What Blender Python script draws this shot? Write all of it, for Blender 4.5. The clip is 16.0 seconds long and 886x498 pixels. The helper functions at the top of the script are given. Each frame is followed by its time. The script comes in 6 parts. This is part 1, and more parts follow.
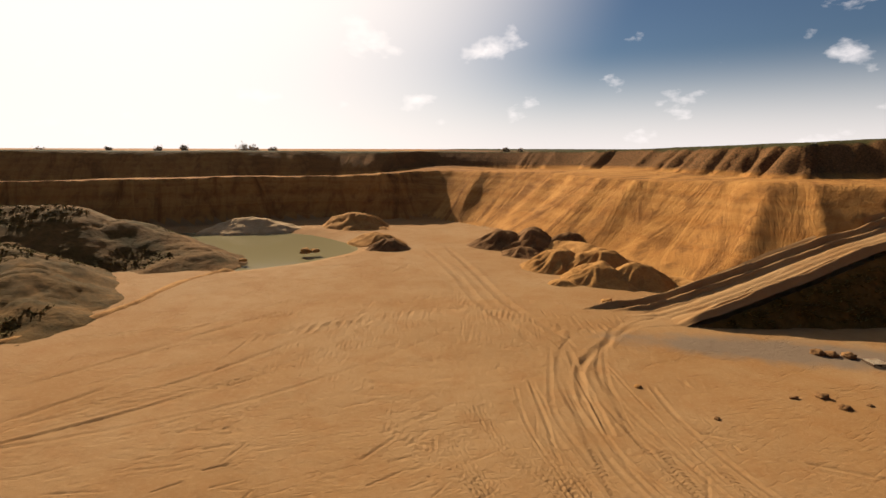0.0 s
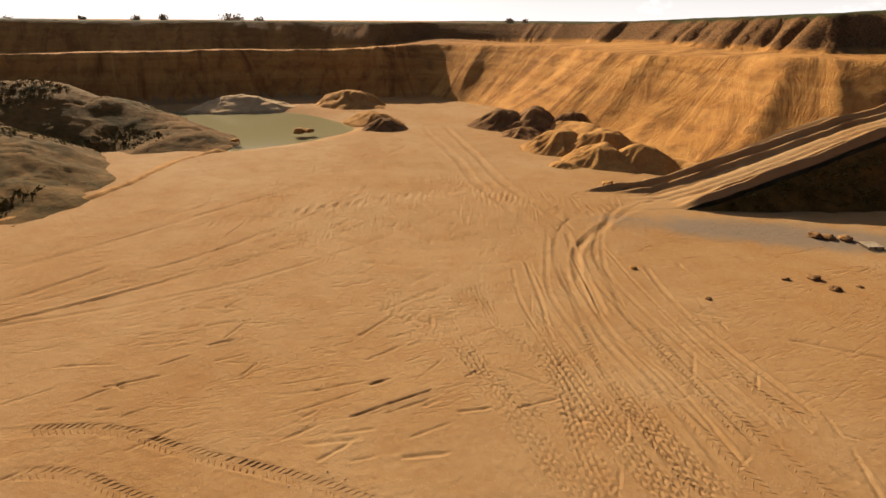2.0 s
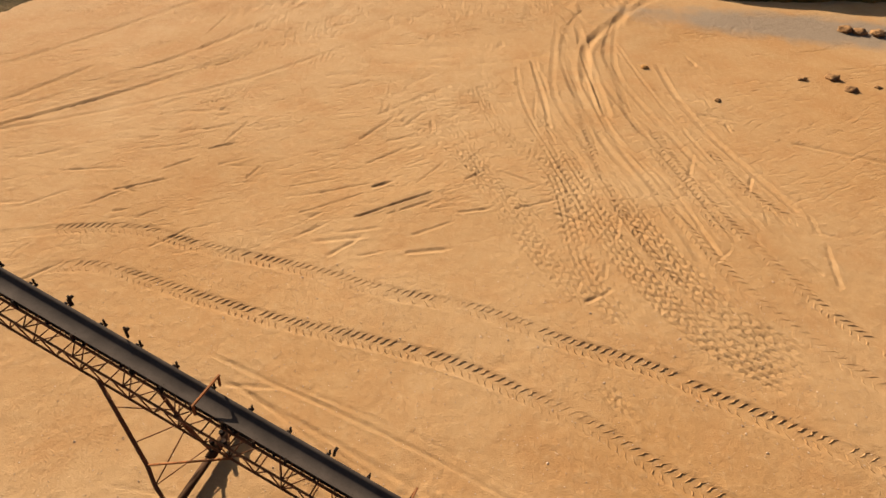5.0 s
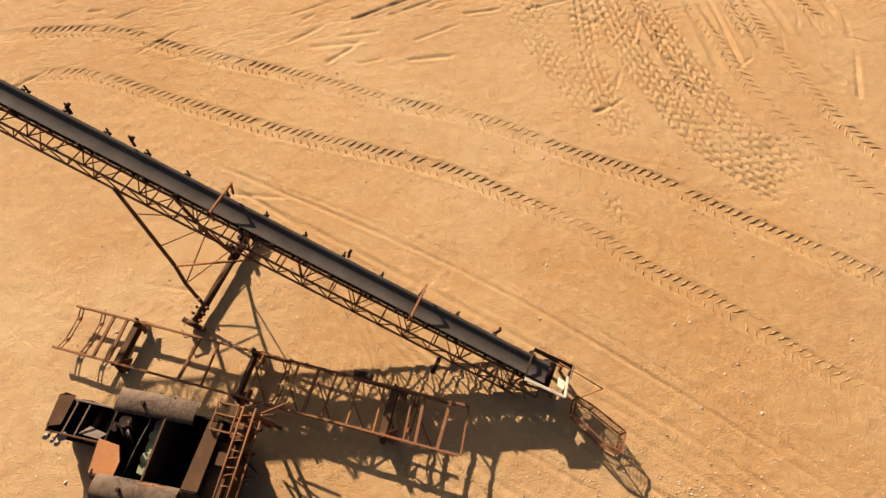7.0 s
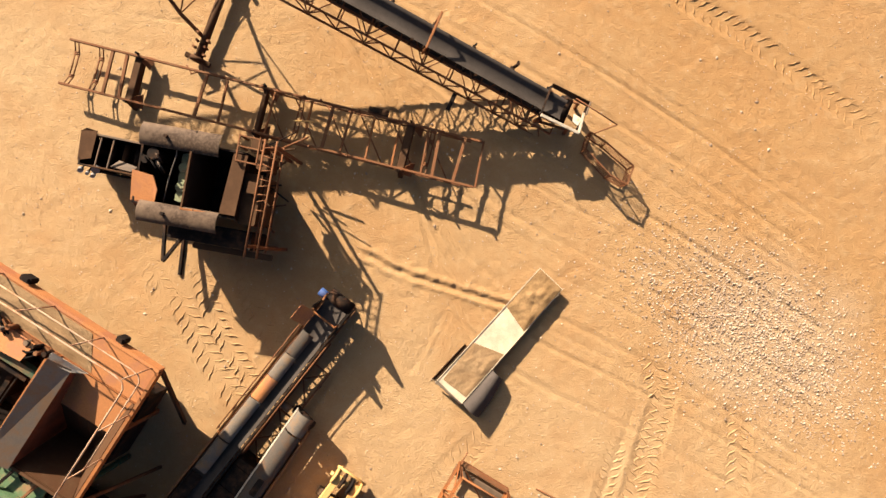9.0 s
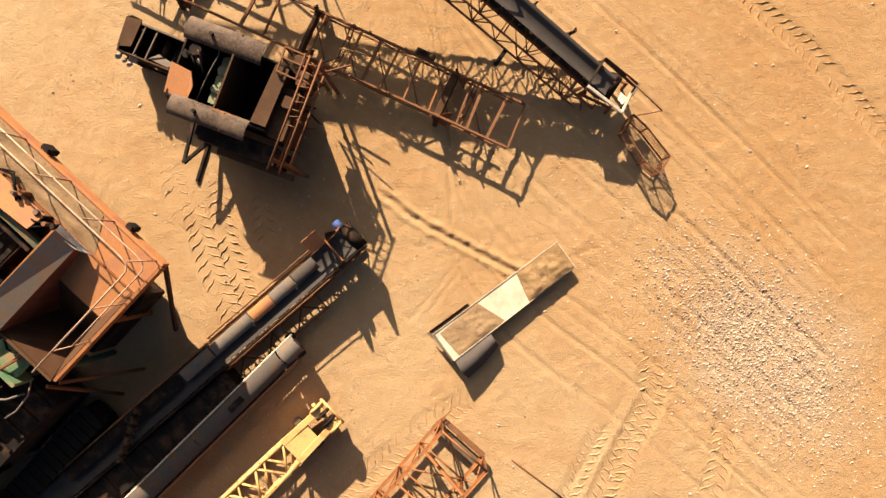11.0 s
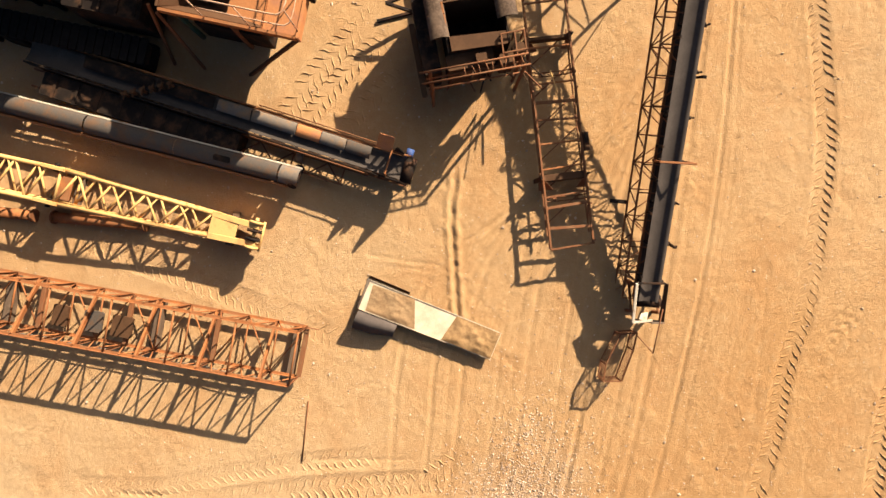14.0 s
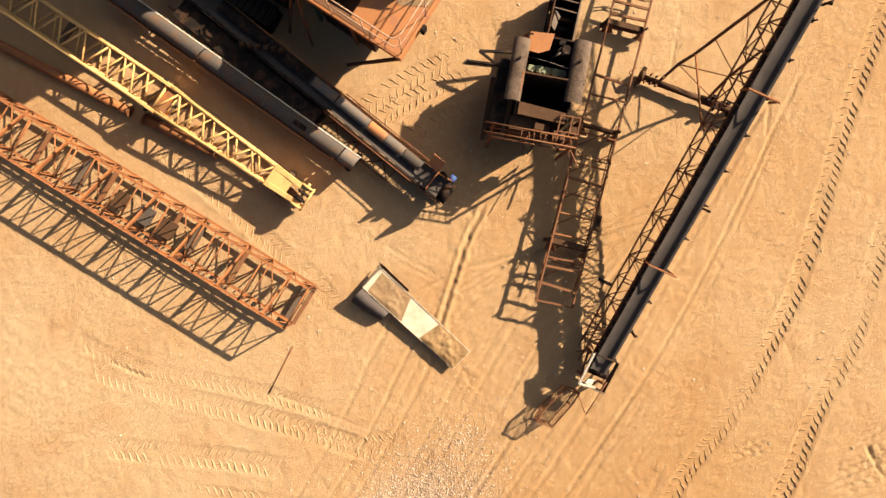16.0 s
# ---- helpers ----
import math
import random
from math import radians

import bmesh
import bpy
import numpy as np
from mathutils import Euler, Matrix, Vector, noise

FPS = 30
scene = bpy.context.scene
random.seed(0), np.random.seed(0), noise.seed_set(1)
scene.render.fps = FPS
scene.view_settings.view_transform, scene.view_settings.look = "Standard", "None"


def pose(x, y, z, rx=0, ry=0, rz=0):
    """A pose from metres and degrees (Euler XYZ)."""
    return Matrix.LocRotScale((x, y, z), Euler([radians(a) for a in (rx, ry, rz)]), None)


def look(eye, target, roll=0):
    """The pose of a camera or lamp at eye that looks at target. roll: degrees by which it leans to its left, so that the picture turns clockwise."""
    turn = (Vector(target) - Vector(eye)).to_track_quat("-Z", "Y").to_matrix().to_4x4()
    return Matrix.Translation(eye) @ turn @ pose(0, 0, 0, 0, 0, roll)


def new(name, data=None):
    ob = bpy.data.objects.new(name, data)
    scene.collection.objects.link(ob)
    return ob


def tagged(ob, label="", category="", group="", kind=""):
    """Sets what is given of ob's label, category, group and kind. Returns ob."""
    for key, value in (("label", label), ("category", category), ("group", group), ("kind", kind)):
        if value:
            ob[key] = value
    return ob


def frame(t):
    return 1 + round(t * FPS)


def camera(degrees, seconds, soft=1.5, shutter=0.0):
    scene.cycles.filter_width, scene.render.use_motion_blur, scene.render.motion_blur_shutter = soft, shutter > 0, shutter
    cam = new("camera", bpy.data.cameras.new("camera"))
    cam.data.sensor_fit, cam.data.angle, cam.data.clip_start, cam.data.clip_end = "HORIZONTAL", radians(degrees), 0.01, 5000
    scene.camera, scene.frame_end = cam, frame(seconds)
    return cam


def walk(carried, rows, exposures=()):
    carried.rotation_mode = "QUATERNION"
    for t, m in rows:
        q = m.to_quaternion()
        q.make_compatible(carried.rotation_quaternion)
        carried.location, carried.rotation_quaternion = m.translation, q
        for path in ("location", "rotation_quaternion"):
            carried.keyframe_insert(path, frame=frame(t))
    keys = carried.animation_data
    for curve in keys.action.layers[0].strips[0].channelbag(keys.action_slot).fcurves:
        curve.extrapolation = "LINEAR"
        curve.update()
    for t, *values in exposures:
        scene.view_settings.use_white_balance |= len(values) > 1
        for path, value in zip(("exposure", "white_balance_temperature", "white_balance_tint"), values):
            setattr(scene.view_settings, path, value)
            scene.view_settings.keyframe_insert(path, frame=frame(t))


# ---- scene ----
EXPOSURES = [(0, 0.62, 6850, 14), (1.5, 0.78, 6850, 13), (3.2, 1.05, 6450, 12), (5.3, 1.40, 6200, 11), (7.0, 1.65, 5980, 10), (9.0, 1.87, 5850, 9), (16, 1.90, 5900, 9)]
cam = camera(79.63, 16.0)
# seconds, x, y, z, heading, tilt up from straight down, lean
PATH = [
    (0, 0.379, 0.127, 13.987, -0.084, 79.318, 0.135),
    (0.5, 0.279, 0.376, 13.903, -0.317, 76.397, 0.306),
    (1, 0.265, 0.553, 13.82, -0.411, 73.304, 0.456),
    (1.5, 0.289, 0.706, 13.776, -0.493, 70.04, 0.464),
    (2, 0.469, 0.768, 13.714, -0.252, 66.741, 0.357),
    (2.5, 0.581, 0.748, 13.67, -0.08, 63.354, 0.253),
    (3, 0.657, 0.706, 13.641, 0.054, 59.987, 0.162),
    (5.3, 0.45, 0.694, 13.711, -0.393, 43.746, 0.42),
    (5.5, 0.422, 0.654, 13.706, -0.481, 42.263, 0.487),
    (6, 0.41, 0.677, 13.77, -0.384, 37.431, 0.404),
    (6.5, 0.392, 0.669, 13.737, -0.284, 32.054, 0.295),
    (7, 0.318, 0.501, 13.598, -0.495, 26.51, 0.51),
    (7.5, 0.279, 0.296, 13.55, -0.488, 20.16, 0.454),
    (8, 0.249, 0.181, 13.577, -0.245, 13.175, 0.216),
    (8.5, 0.175, 0.074, 13.555, -0.116, 6.304, 0.167),
    (9, 0.0, -0.0, 13.5, -0.015, 0.868, 0.038),
    (9.2, -0.097, -0.114, 13.515, 0.042, -0.268, -0.002),
    (9.8, -0.142, -0.319, 13.476, 1.0, -0.151, -0.012),
    (10.3, -0.204, -0.606, 13.421, 3.5, 0.013, -0.026),
    (10.8, -0.267, -0.893, 13.365, 8.2, 0.177, -0.04),
    (11.3, -0.32, -1.139, 13.318, 15.51, 0.318, -0.051),
    (11.5, -0.219, -1.119, 13.355, 19.839, 0.383, -0.023),
    (12, -0.091, -1.085, 13.489, 30.834, 0.559, 0.017),
    (12.5, -0.161, -1.074, 13.592, 41.634, 0.38, 0.019),
    (13, -0.212, -1.031, 13.755, 52.372, 0.077, 0.024),
    (13.5, -0.246, -0.997, 14.042, 61.77, -0.032, 0.021),
    (14, -0.259, -0.94, 14.501, 69.421, -0.079, 0.019),
    (14.5, -0.358, -0.948, 15.025, 75.257, -0.168, 0.002),
    (15, -0.444, -0.993, 15.611, 80.303, -0.26, -0.013),
    (15.5, -0.57, -1.062, 16.193, 85.372, -0.159, -0.007),
    (16, -0.794, -1.146, 16.739, 90.485, -0.146, 0.01),
]
walk(cam, [(t, pose(x, y, z, el, 0, yw) @ pose(0, 0, 0, 0, 0, rl)) for t, x, y, z, yw, el, rl in PATH],
     exposures=EXPOSURES)

# ---- light ----
SUN_FROM = Vector((-0.51, 0.86, 0)).normalized()
SUN_UP = radians(27)
world = bpy.data.worlds.new("sky")
world.use_nodes = True
scene.world = world


def build_sky():
    nt = world.node_tree
    nt.nodes.clear()
    out = nt.nodes.new("ShaderNodeOutputWorld")
    bg = nt.nodes.new("ShaderNodeBackground")
    sky = nt.nodes.new("ShaderNodeTexSky")
    sky.sky_type = "NISHITA"
    sky.sun_disc = False
    sky.sun_elevation = SUN_UP
    sky.sun_rotation = math.atan2(SUN_FROM.x, SUN_FROM.y)
    sky.air_density, sky.dust_density, sky.ozone_density = 1.0, 0.2, 5.0
    bg.inputs["Strength"].default_value = 0.03
    # small broken clouds, laid on a flat layer above the place
    co = nt.nodes.new("ShaderNodeTexCoord")
    sep = nt.nodes.new("ShaderNodeSeparateXYZ")
    nt.links.new(co.outputs["Generated"], sep.inputs[0])
    up = nt.nodes.new("ShaderNodeMath")
    up.operation = "ADD"
    up.inputs[1].default_value = 0.55
    nt.links.new(sep.outputs["Z"], up.inputs[0])
    div = nt.nodes.new("ShaderNodeVectorMath")
    div.operation = "DIVIDE"
    nt.links.new(co.outputs["Generated"], div.inputs[0])
    comb = nt.nodes.new("ShaderNodeCombineXYZ")
    for i in range(3):
        nt.links.new(up.outputs[0], comb.inputs[i])
    nt.links.new(comb.outputs[0], div.inputs[1])
    nz = nt.nodes.new("ShaderNodeTexNoise")
    nz.inputs["Scale"].default_value = 6.5
    nz.inputs["Detail"].default_value = 7
    nz.inputs["Roughness"].default_value = 0.52
    nt.links.new(div.outputs[0], nz.inputs["Vector"])
    ramp = nt.nodes.new("ShaderNodeMapRange")
    ramp.inputs["From Min"].default_value = 0.615
    ramp.inputs["From Max"].default_value = 0.80
    ramp.clamp = True
    nt.links.new(nz.outputs["Fac"], ramp.inputs["Value"])
    mix = nt.nodes.new("ShaderNodeMixRGB")
    mix.inputs["Color2"].default_value = (30, 29, 29, 1)
    nt.links.new(ramp.outputs[0], mix.inputs["Fac"])
    nt.links.new(sky.outputs[0], mix.inputs["Color1"])
    # pale haze low over the land, and the white glow of the air on the sun's side
    low = nt.nodes.new("ShaderNodeMapRange")
    low.clamp = True
    low.interpolation_type = "SMOOTHSTEP"
    for slot, value in (("From Min", -0.02), ("From Max", 0.17), ("To Min", 0.8), ("To Max", 0.0)):
        low.inputs[slot].default_value = value
    nt.links.new(sep.outputs["Z"], low.inputs["Value"])
    haze = nt.nodes.new("ShaderNodeMixRGB")
    haze.inputs["Color2"].default_value = (22.5, 22, 22.5, 1)
    nt.links.new(low.outputs[0], haze.inputs["Fac"])
    nt.links.new(mix.outputs[0], haze.inputs["Color1"])
    toward = nt.nodes.new("ShaderNodeVectorMath")
    toward.operation = "DOT_PRODUCT"
    toward.inputs[1].default_value = (SUN_FROM.x * math.cos(SUN_UP), SUN_FROM.y * math.cos(SUN_UP), math.sin(SUN_UP))
    nt.links.new(co.outputs["Generated"], toward.inputs[0])
    glow = nt.nodes.new("ShaderNodeMapRange")
    glow.clamp = True
    glow.interpolation_type = "SMOOTHSTEP"
    for slot, value in (("From Min", 0.66), ("From Max", 0.98), ("To Min", 0.0), ("To Max", 1.0)):
        glow.inputs[slot].default_value = value
    nt.links.new(toward.outputs["Value"], glow.inputs["Value"])
    bright = nt.nodes.new("ShaderNodeMixRGB")
    bright.inputs["Color2"].default_value = (24, 23, 22, 1)
    nt.links.new(glow.outputs[0], bright.inputs["Fac"])
    nt.links.new(haze.outputs[0], bright.inputs["Color1"])
    haze = bright
    nt.links.new(haze.outputs[0], bg.inputs["Color"])
    nt.links.new(bg.outputs[0], out.inputs["Surface"])


build_sky()
sun = new("sun", bpy.data.lights.new("sun", "SUN"))
sun.data.energy = 5.6
sun.data.angle = radians(0.6)
sun.data.color = (1.0, 0.89, 0.72)
sun.matrix_world = look(SUN_FROM * 50 * math.cos(SUN_UP) + Vector((0, 0, 50 * math.sin(SUN_UP))), (0, 0, 0))

# ---- materials ----
def nodes_of(name):
    mat = bpy.data.materials.new(name)
    mat.use_nodes = True
    nt = mat.node_tree
    nt.nodes.clear()
    out = nt.nodes.new("ShaderNodeOutputMaterial")
    bsdf = nt.nodes.new("ShaderNodeBsdfPrincipled")
    nt.links.new(bsdf.outputs[0], out.inputs["Surface"])
    return mat, nt, bsdf


def noise_node(nt, scale, detail=4, rough=0.55, vector=None, distort=0.0):
    n = nt.nodes.new("ShaderNodeTexNoise")
    n.inputs["Scale"].default_value = scale
    n.inputs["Detail"].default_value = detail
    n.inputs["Roughness"].default_value = rough
    n.inputs["Distortion"].default_value = distort
    if vector is not None:
        nt.links.new(vector, n.inputs["Vector"])
    return n.outputs["Fac"]


def spread(nt, value, lo, hi, to_lo=0.0, to_hi=1.0):
    n = nt.nodes.new("ShaderNodeMapRange")
    n.clamp = True
    n.inputs["From Min"].default_value, n.inputs["From Max"].default_value = lo, hi
    n.inputs["To Min"].default_value, n.inputs["To Max"].default_value = to_lo, to_hi
    nt.links.new(value, n.inputs["Value"])
    return n.outputs[0]


def blend(nt, fac, a, b):
    n = nt.nodes.new("ShaderNodeMixRGB")
    for slot, v in (("Fac", fac), ("Color1", a), ("Color2", b)):
        if isinstance(v, (tuple, list)):
            n.inputs[slot].default_value = (*v, 1)
        elif isinstance(v, (int, float)):
            n.inputs[slot].default_value = v
        else:
            nt.links.new(v, n.inputs[slot])
    return n.outputs[0]


def mul(nt, a, b):
    n = nt.nodes.new("ShaderNodeMath")
    n.operation = "MULTIPLY"
    for i, v in enumerate((a, b)):
        if isinstance(v, (int, float)):
            n.inputs[i].default_value = v
        else:
            nt.links.new(v, n.inputs[i])
    return n.outputs[0]


def relief(nt, bsdf, height, strength, distance, after=None):
    n = nt.nodes.new("ShaderNodeBump")
    n.inputs["Strength"].default_value = strength
    n.inputs["Distance"].default_value = distance
    nt.links.new(height, n.inputs["Height"])
    if after is not None:
        nt.links.new(after, n.inputs["Normal"])
    nt.links.new(n.outputs[0], bsdf.inputs["Normal"])
    return n.outputs[0]


def world_xyz(nt):
    return nt.nodes.new("ShaderNodeNewGeometry").outputs["Position"]


def local_xyz(nt):
    return nt.nodes.new("ShaderNodeTexCoord").outputs["Object"]


def paint_metal(name, base, rust=(0.16, 0.062, 0.022), amount=0.45, rough=0.6, scale=3.0, metal=0.0, dust=0.10):
    """Weathered painted steel: paint, rust patches, sand dust on faces that look up."""
    mat, nt, bsdf = nodes_of(name)
    p = local_xyz(nt)
    big = noise_node(nt, scale, 6, 0.65, p)
    fine = noise_node(nt, scale * 14, 5, 0.7, p)
    tone = blend(nt, spread(nt, fine, 0.3, 0.7), tuple(c * 0.78 for c in base), tuple(min(1, c * 1.15) for c in base))
    worn = blend(nt, mul(nt, spread(nt, big, 0.62 - amount * 0.4, 0.75 - amount * 0.4), spread(nt, fine, 0.3, 0.55)), tone,
                 blend(nt, fine, tuple(c * 0.5 for c in rust), tuple(c * 1.5 for c in rust)))
    sepn = nt.nodes.new("ShaderNodeSeparateXYZ")
    nt.links.new(nt.nodes.new("ShaderNodeNewGeometry").outputs["Normal"], sepn.inputs[0])
    sand = mul(nt, spread(nt, sepn.outputs["Z"], 0.5, 1.0, 0, dust * 2), spread(nt, big, 0.42, 0.62))
    col = blend(nt, sand, worn, (0.30, 0.175, 0.08))
    nt.links.new(col, bsdf.inputs["Base Color"])
    nt.links.new(spread(nt, fine, 0.2, 0.8, rough - 0.12, rough + 0.2), bsdf.inputs["Roughness"])
    bsdf.inputs["Metallic"].default_value = metal
    bsdf.inputs["Specular IOR Level"].default_value = 0.06
    relief(nt, bsdf, fine, 0.35, 0.006)
    return mat


def ground_material(name, kind):
    mat, nt, bsdf = nodes_of(name)
    p = world_xyz(nt)
    wide = noise_node(nt, 0.05, 5, 0.6, p, 0.6)
    mid = noise_node(nt, 0.45, 6, 0.62, p, 0.3)
    small = noise_node(nt, 3.5, 6, 0.65, p)
    grit = noise_node(nt, 28, 4, 0.7, p)
    if kind == "floor":
        col = blend(nt, spread(nt, wide, 0.35, 0.68), (0.275, 0.142, 0.052), (0.335, 0.208, 0.098))
        col = blend(nt, spread(nt, mid, 0.45, 0.75, 0, 0.6), col, (0.26, 0.122, 0.042))
        col = blend(nt, spread(nt, small, 0.5, 0.8, 0, 0.5), col, (0.36, 0.225, 0.11))
        col = blend(nt, spread(nt, grit, 0.55, 0.75, 0, 0.6), col, (0.17, 0.085, 0.032))
        # greyer stony strip of the old road beside the ramp, and the gravel patch
        for cx, cy, rx, ry, turn, tint, most in ((25, 35.5, 12, 2.6, -14, (0.17, 0.125, 0.085), 0.85), (8.2, -2.0, 3.2, 2.2, -35, (0.30, 0.20, 0.115), 0.5)):
            mp = nt.nodes.new("ShaderNodeMapping")
            mp.vector_type = "TEXTURE"
            mp.inputs["Location"].default_value = (cx, cy, 0)
            mp.inputs["Rotation"].default_value = (0, 0, radians(turn))
            mp.inputs["Scale"].default_value = (rx, ry, 1000)
            nt.links.new(p, mp.inputs["Vector"])
            ln = nt.nodes.new("ShaderNodeVectorMath")
            ln.operation = "LENGTH"
            nt.links.new(mp.outputs[0], ln.inputs[0])
            edge = nt.nodes.new("ShaderNodeMath")
            edge.operation = "MULTIPLY_ADD"
            nt.links.new(mid, edge.inputs[0])
            edge.inputs[1].default_value = 1.2
            nt.links.new(ln.outputs["Value"], edge.inputs[2])
            col = blend(nt, mul(nt, spread(nt, edge.outputs[0], 1.75, 1.2), most), col, tint)
    else:
        # sand in beds, stained, with turf and scrub where it is flat
        sep = nt.nodes.new("ShaderNodeSeparateXYZ")
        nt.links.new(p, sep.inputs[0])
        bed = nt.nodes.new("ShaderNodeTexNoise")
        bed.noise_dimensions = "1D"
        bed.inputs["Scale"].default_value = 0.9
        bed.inputs["Detail"].default_value = 5
        add = nt.nodes.new("ShaderNodeMath")
        add.operation = "MULTIPLY_ADD"
        nt.links.new(mid, add.inputs[0])
        add.inputs[1].default_value = 1.6
        nt.links.new(sep.outputs["Z"], add.inputs[2])
        nt.links.new(add.outputs[0], bed.inputs["W"])
        col = blend(nt, spread(nt, bed.outputs["Fac"], 0.35, 0.65), (0.33, 0.145, 0.038), (0.41, 0.20, 0.06))
        col = blend(nt, spread(nt, mid, 0.5, 0.72, 0, 0.75), col, (0.15, 0.07, 0.025))
        # slides and rills that run straight down the slope
        st = nt.nodes.new("ShaderNodeMapping")
        st.inputs["Scale"].default_value = (0.20, 0.07, 1)
        st.inputs["Rotation"].default_value = (0, 0, 0.35)
        nt.links.new(nt.nodes.new("ShaderNodeTexCoord").outputs["UV"], st.inputs["Vector"])
        streak = noise_node(nt, 1.0, 6, 0.7, st.outputs[0], 1.4)
        col = blend(nt, spread(nt, streak, 0.5, 0.66, 0, 0.8), col, (0.15, 0.064, 0.02))
        col = blend(nt, spread(nt, streak, 0.46, 0.32, 0, 0.7), col, (0.50, 0.255, 0.075))
        shift = nt.nodes.new("ShaderNodeMath")
        shift.operation = "SUBTRACT"
        nt.links.new(sep.outputs["Z"], shift.inputs[0])
        nt.links.new(spread(nt, sep.outputs["X"], -25, 42, 0, 2.0), shift.inputs[1])
        high = spread(nt, shift.outputs[0], 8.5, 9.0)
        col = blend(nt, mul(nt, high, spread(nt, sep.outputs["X"], -40, 10, 0.2, 1.0)), col, blend(nt, spread(nt, small, 0.35, 0.65), (0.07, 0.04, 0.017), (0.22, 0.105, 0.04)))
        gsep = nt.nodes.new("ShaderNodeSeparateXYZ")
        nt.links.new(nt.nodes.new("ShaderNodeNewGeometry").outputs["Normal"], gsep.inputs[0])
        turf = mul(nt, spread(nt, gsep.outputs["Z"], 0.86, 0.97), spread(nt, sep.outputs["Z"], 11.5, 12.8))
        col = blend(nt, turf, col, blend(nt, spread(nt, small, 0.35, 0.65), (0.03, 0.032, 0.01), (0.075, 0.06, 0.022)))
    nt.links.new(col, bsdf.inputs["Base Color"])
    bsdf.inputs["Roughness"].default_value = 0.95
    bsdf.inputs["Specular IOR Level"].default_value = 0.03
    if kind == "floor":
        b0 = relief(nt, bsdf, noise_node(nt, 1.1, 5, 0.6, p, 0.2), 0.3, 0.035)
        yp = nt.nodes.new("ShaderNodeSeparateXYZ")
        nt.links.new(p, yp.inputs[0])
        far = spread(nt, yp.outputs["Y"], 12, 30, 0.0, 2.0)
        # drag marks and scuffs of wheels and blades, in two directions
        for turn, thin, deep in ((28, 2.6, 0.10), (12, 2.2, 0.08)):
            mp = nt.nodes.new("ShaderNodeMapping")
            mp.vector_type = "TEXTURE"
            mp.inputs["Rotation"].default_value = (0, 0, radians(turn))
            mp.inputs["Scale"].default_value = (3.2, 0.42, 1)
            nt.links.new(p, mp.inputs["Vector"])
            scuff = spread(nt, noise_node(nt, thin, 4, 0.62, mp.outputs[0], 0.35), 0.54, 0.68)
            b0 = relief(nt, bsdf, mul(nt, scuff, mul(nt, far, spread(nt, noise_node(nt, 0.16, 3, 0.5, mp.outputs[0]), 0.46, 0.6))), 0.4, -deep, b0)
        b1 = relief(nt, bsdf, small, 0.55, 0.045, b0)
    else:
        b0 = relief(nt, bsdf, streak, 0.6, 0.9)
        b1 = relief(nt, bsdf, small, 0.5, 0.16, b0)
    relief(nt, bsdf, grit, 0.7, 0.026, b1)
    return mat


def soil_material(name, light, dark, scale=1.0):
    mat, nt, bsdf = nodes_of(name)
    p = world_xyz(nt)
    mid = noise_node(nt, 0.7 * scale, 6, 0.65, p, 0.4)
    small = noise_node(nt, 5 * scale, 6, 0.7, p)
    col = blend(nt, spread(nt, mid, 0.35, 0.65), dark, light)
    col = blend(nt, spread(nt, small, 0.45, 0.75, 0, 0.6), col, tuple(c * 0.6 for c in dark))
    nt.links.new(col, bsdf.inputs["Base Color"])
    bsdf.inputs["Roughness"].default_value = 0.95
    bsdf.inputs["Specular IOR Level"].default_value = 0.03
    relief(nt, bsdf, small, 0.7, 0.08 / scale)
    return mat


def plain_material(name, base, rough=0.6, metal=0.0, scale=6.0, bump=0.004):
    mat, nt, bsdf = nodes_of(name)
    p = local_xyz(nt)
    big = noise_node(nt, scale, 6, 0.65, p)
    fine = noise_node(nt, scale * 12, 4, 0.7, p)
    col = blend(nt, spread(nt, big, 0.3, 0.7), tuple(c * 0.7 for c in base), tuple(min(1, c * 1.2) for c in base))
    nt.links.new(blend(nt, spread(nt, fine, 0.45, 0.75, 0, 0.4), col, tuple(c * 0.55 for c in base)), bsdf.inputs["Base Color"])
    nt.links.new(spread(nt, fine, 0.2, 0.8, max(0.03, rough - 0.1), min(1, rough + 0.15)), bsdf.inputs["Roughness"])
    bsdf.inputs["Metallic"].default_value = metal
    bsdf.inputs["Specular IOR Level"].default_value = 0.03
    relief(nt, bsdf, fine, 0.3, bump)
    return mat


SAND = ground_material("sand_floor", "floor")
FACE = ground_material("quarry_face", "face")
HEAP_GREY = soil_material("overburden", (0.26, 0.135, 0.055), (0.12, 0.06, 0.024))
HEAP_SAND = soil_material("heaped_sand", (0.43, 0.22, 0.07), (0.30, 0.145, 0.045))
HEAP_PALE = soil_material("washed_sand", (0.55, 0.38, 0.21), (0.45, 0.29, 0.14))
SCRUB_SOIL = soil_material("scrubby_soil", (0.21, 0.108, 0.036), (0.07, 0.048, 0.014), 0.3)
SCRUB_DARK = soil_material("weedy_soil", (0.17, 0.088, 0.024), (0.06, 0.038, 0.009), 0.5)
RUST = paint_metal("rusty_steel", (0.145, 0.054, 0.020), (0.11, 0.04, 0.015), 0.5, 0.75, 4.0)
RUST_ORANGE = paint_metal("rusty_orange_steel", (0.25, 0.088, 0.026), (0.15, 0.05, 0.016), 0.55, 0.75, 3.0)
ORANGE = paint_metal("faded_orange_paint", (0.32, 0.122, 0.04), (0.25, 0.09, 0.04), 0.35, 0.65, 2.0, 0.0, 0.06)
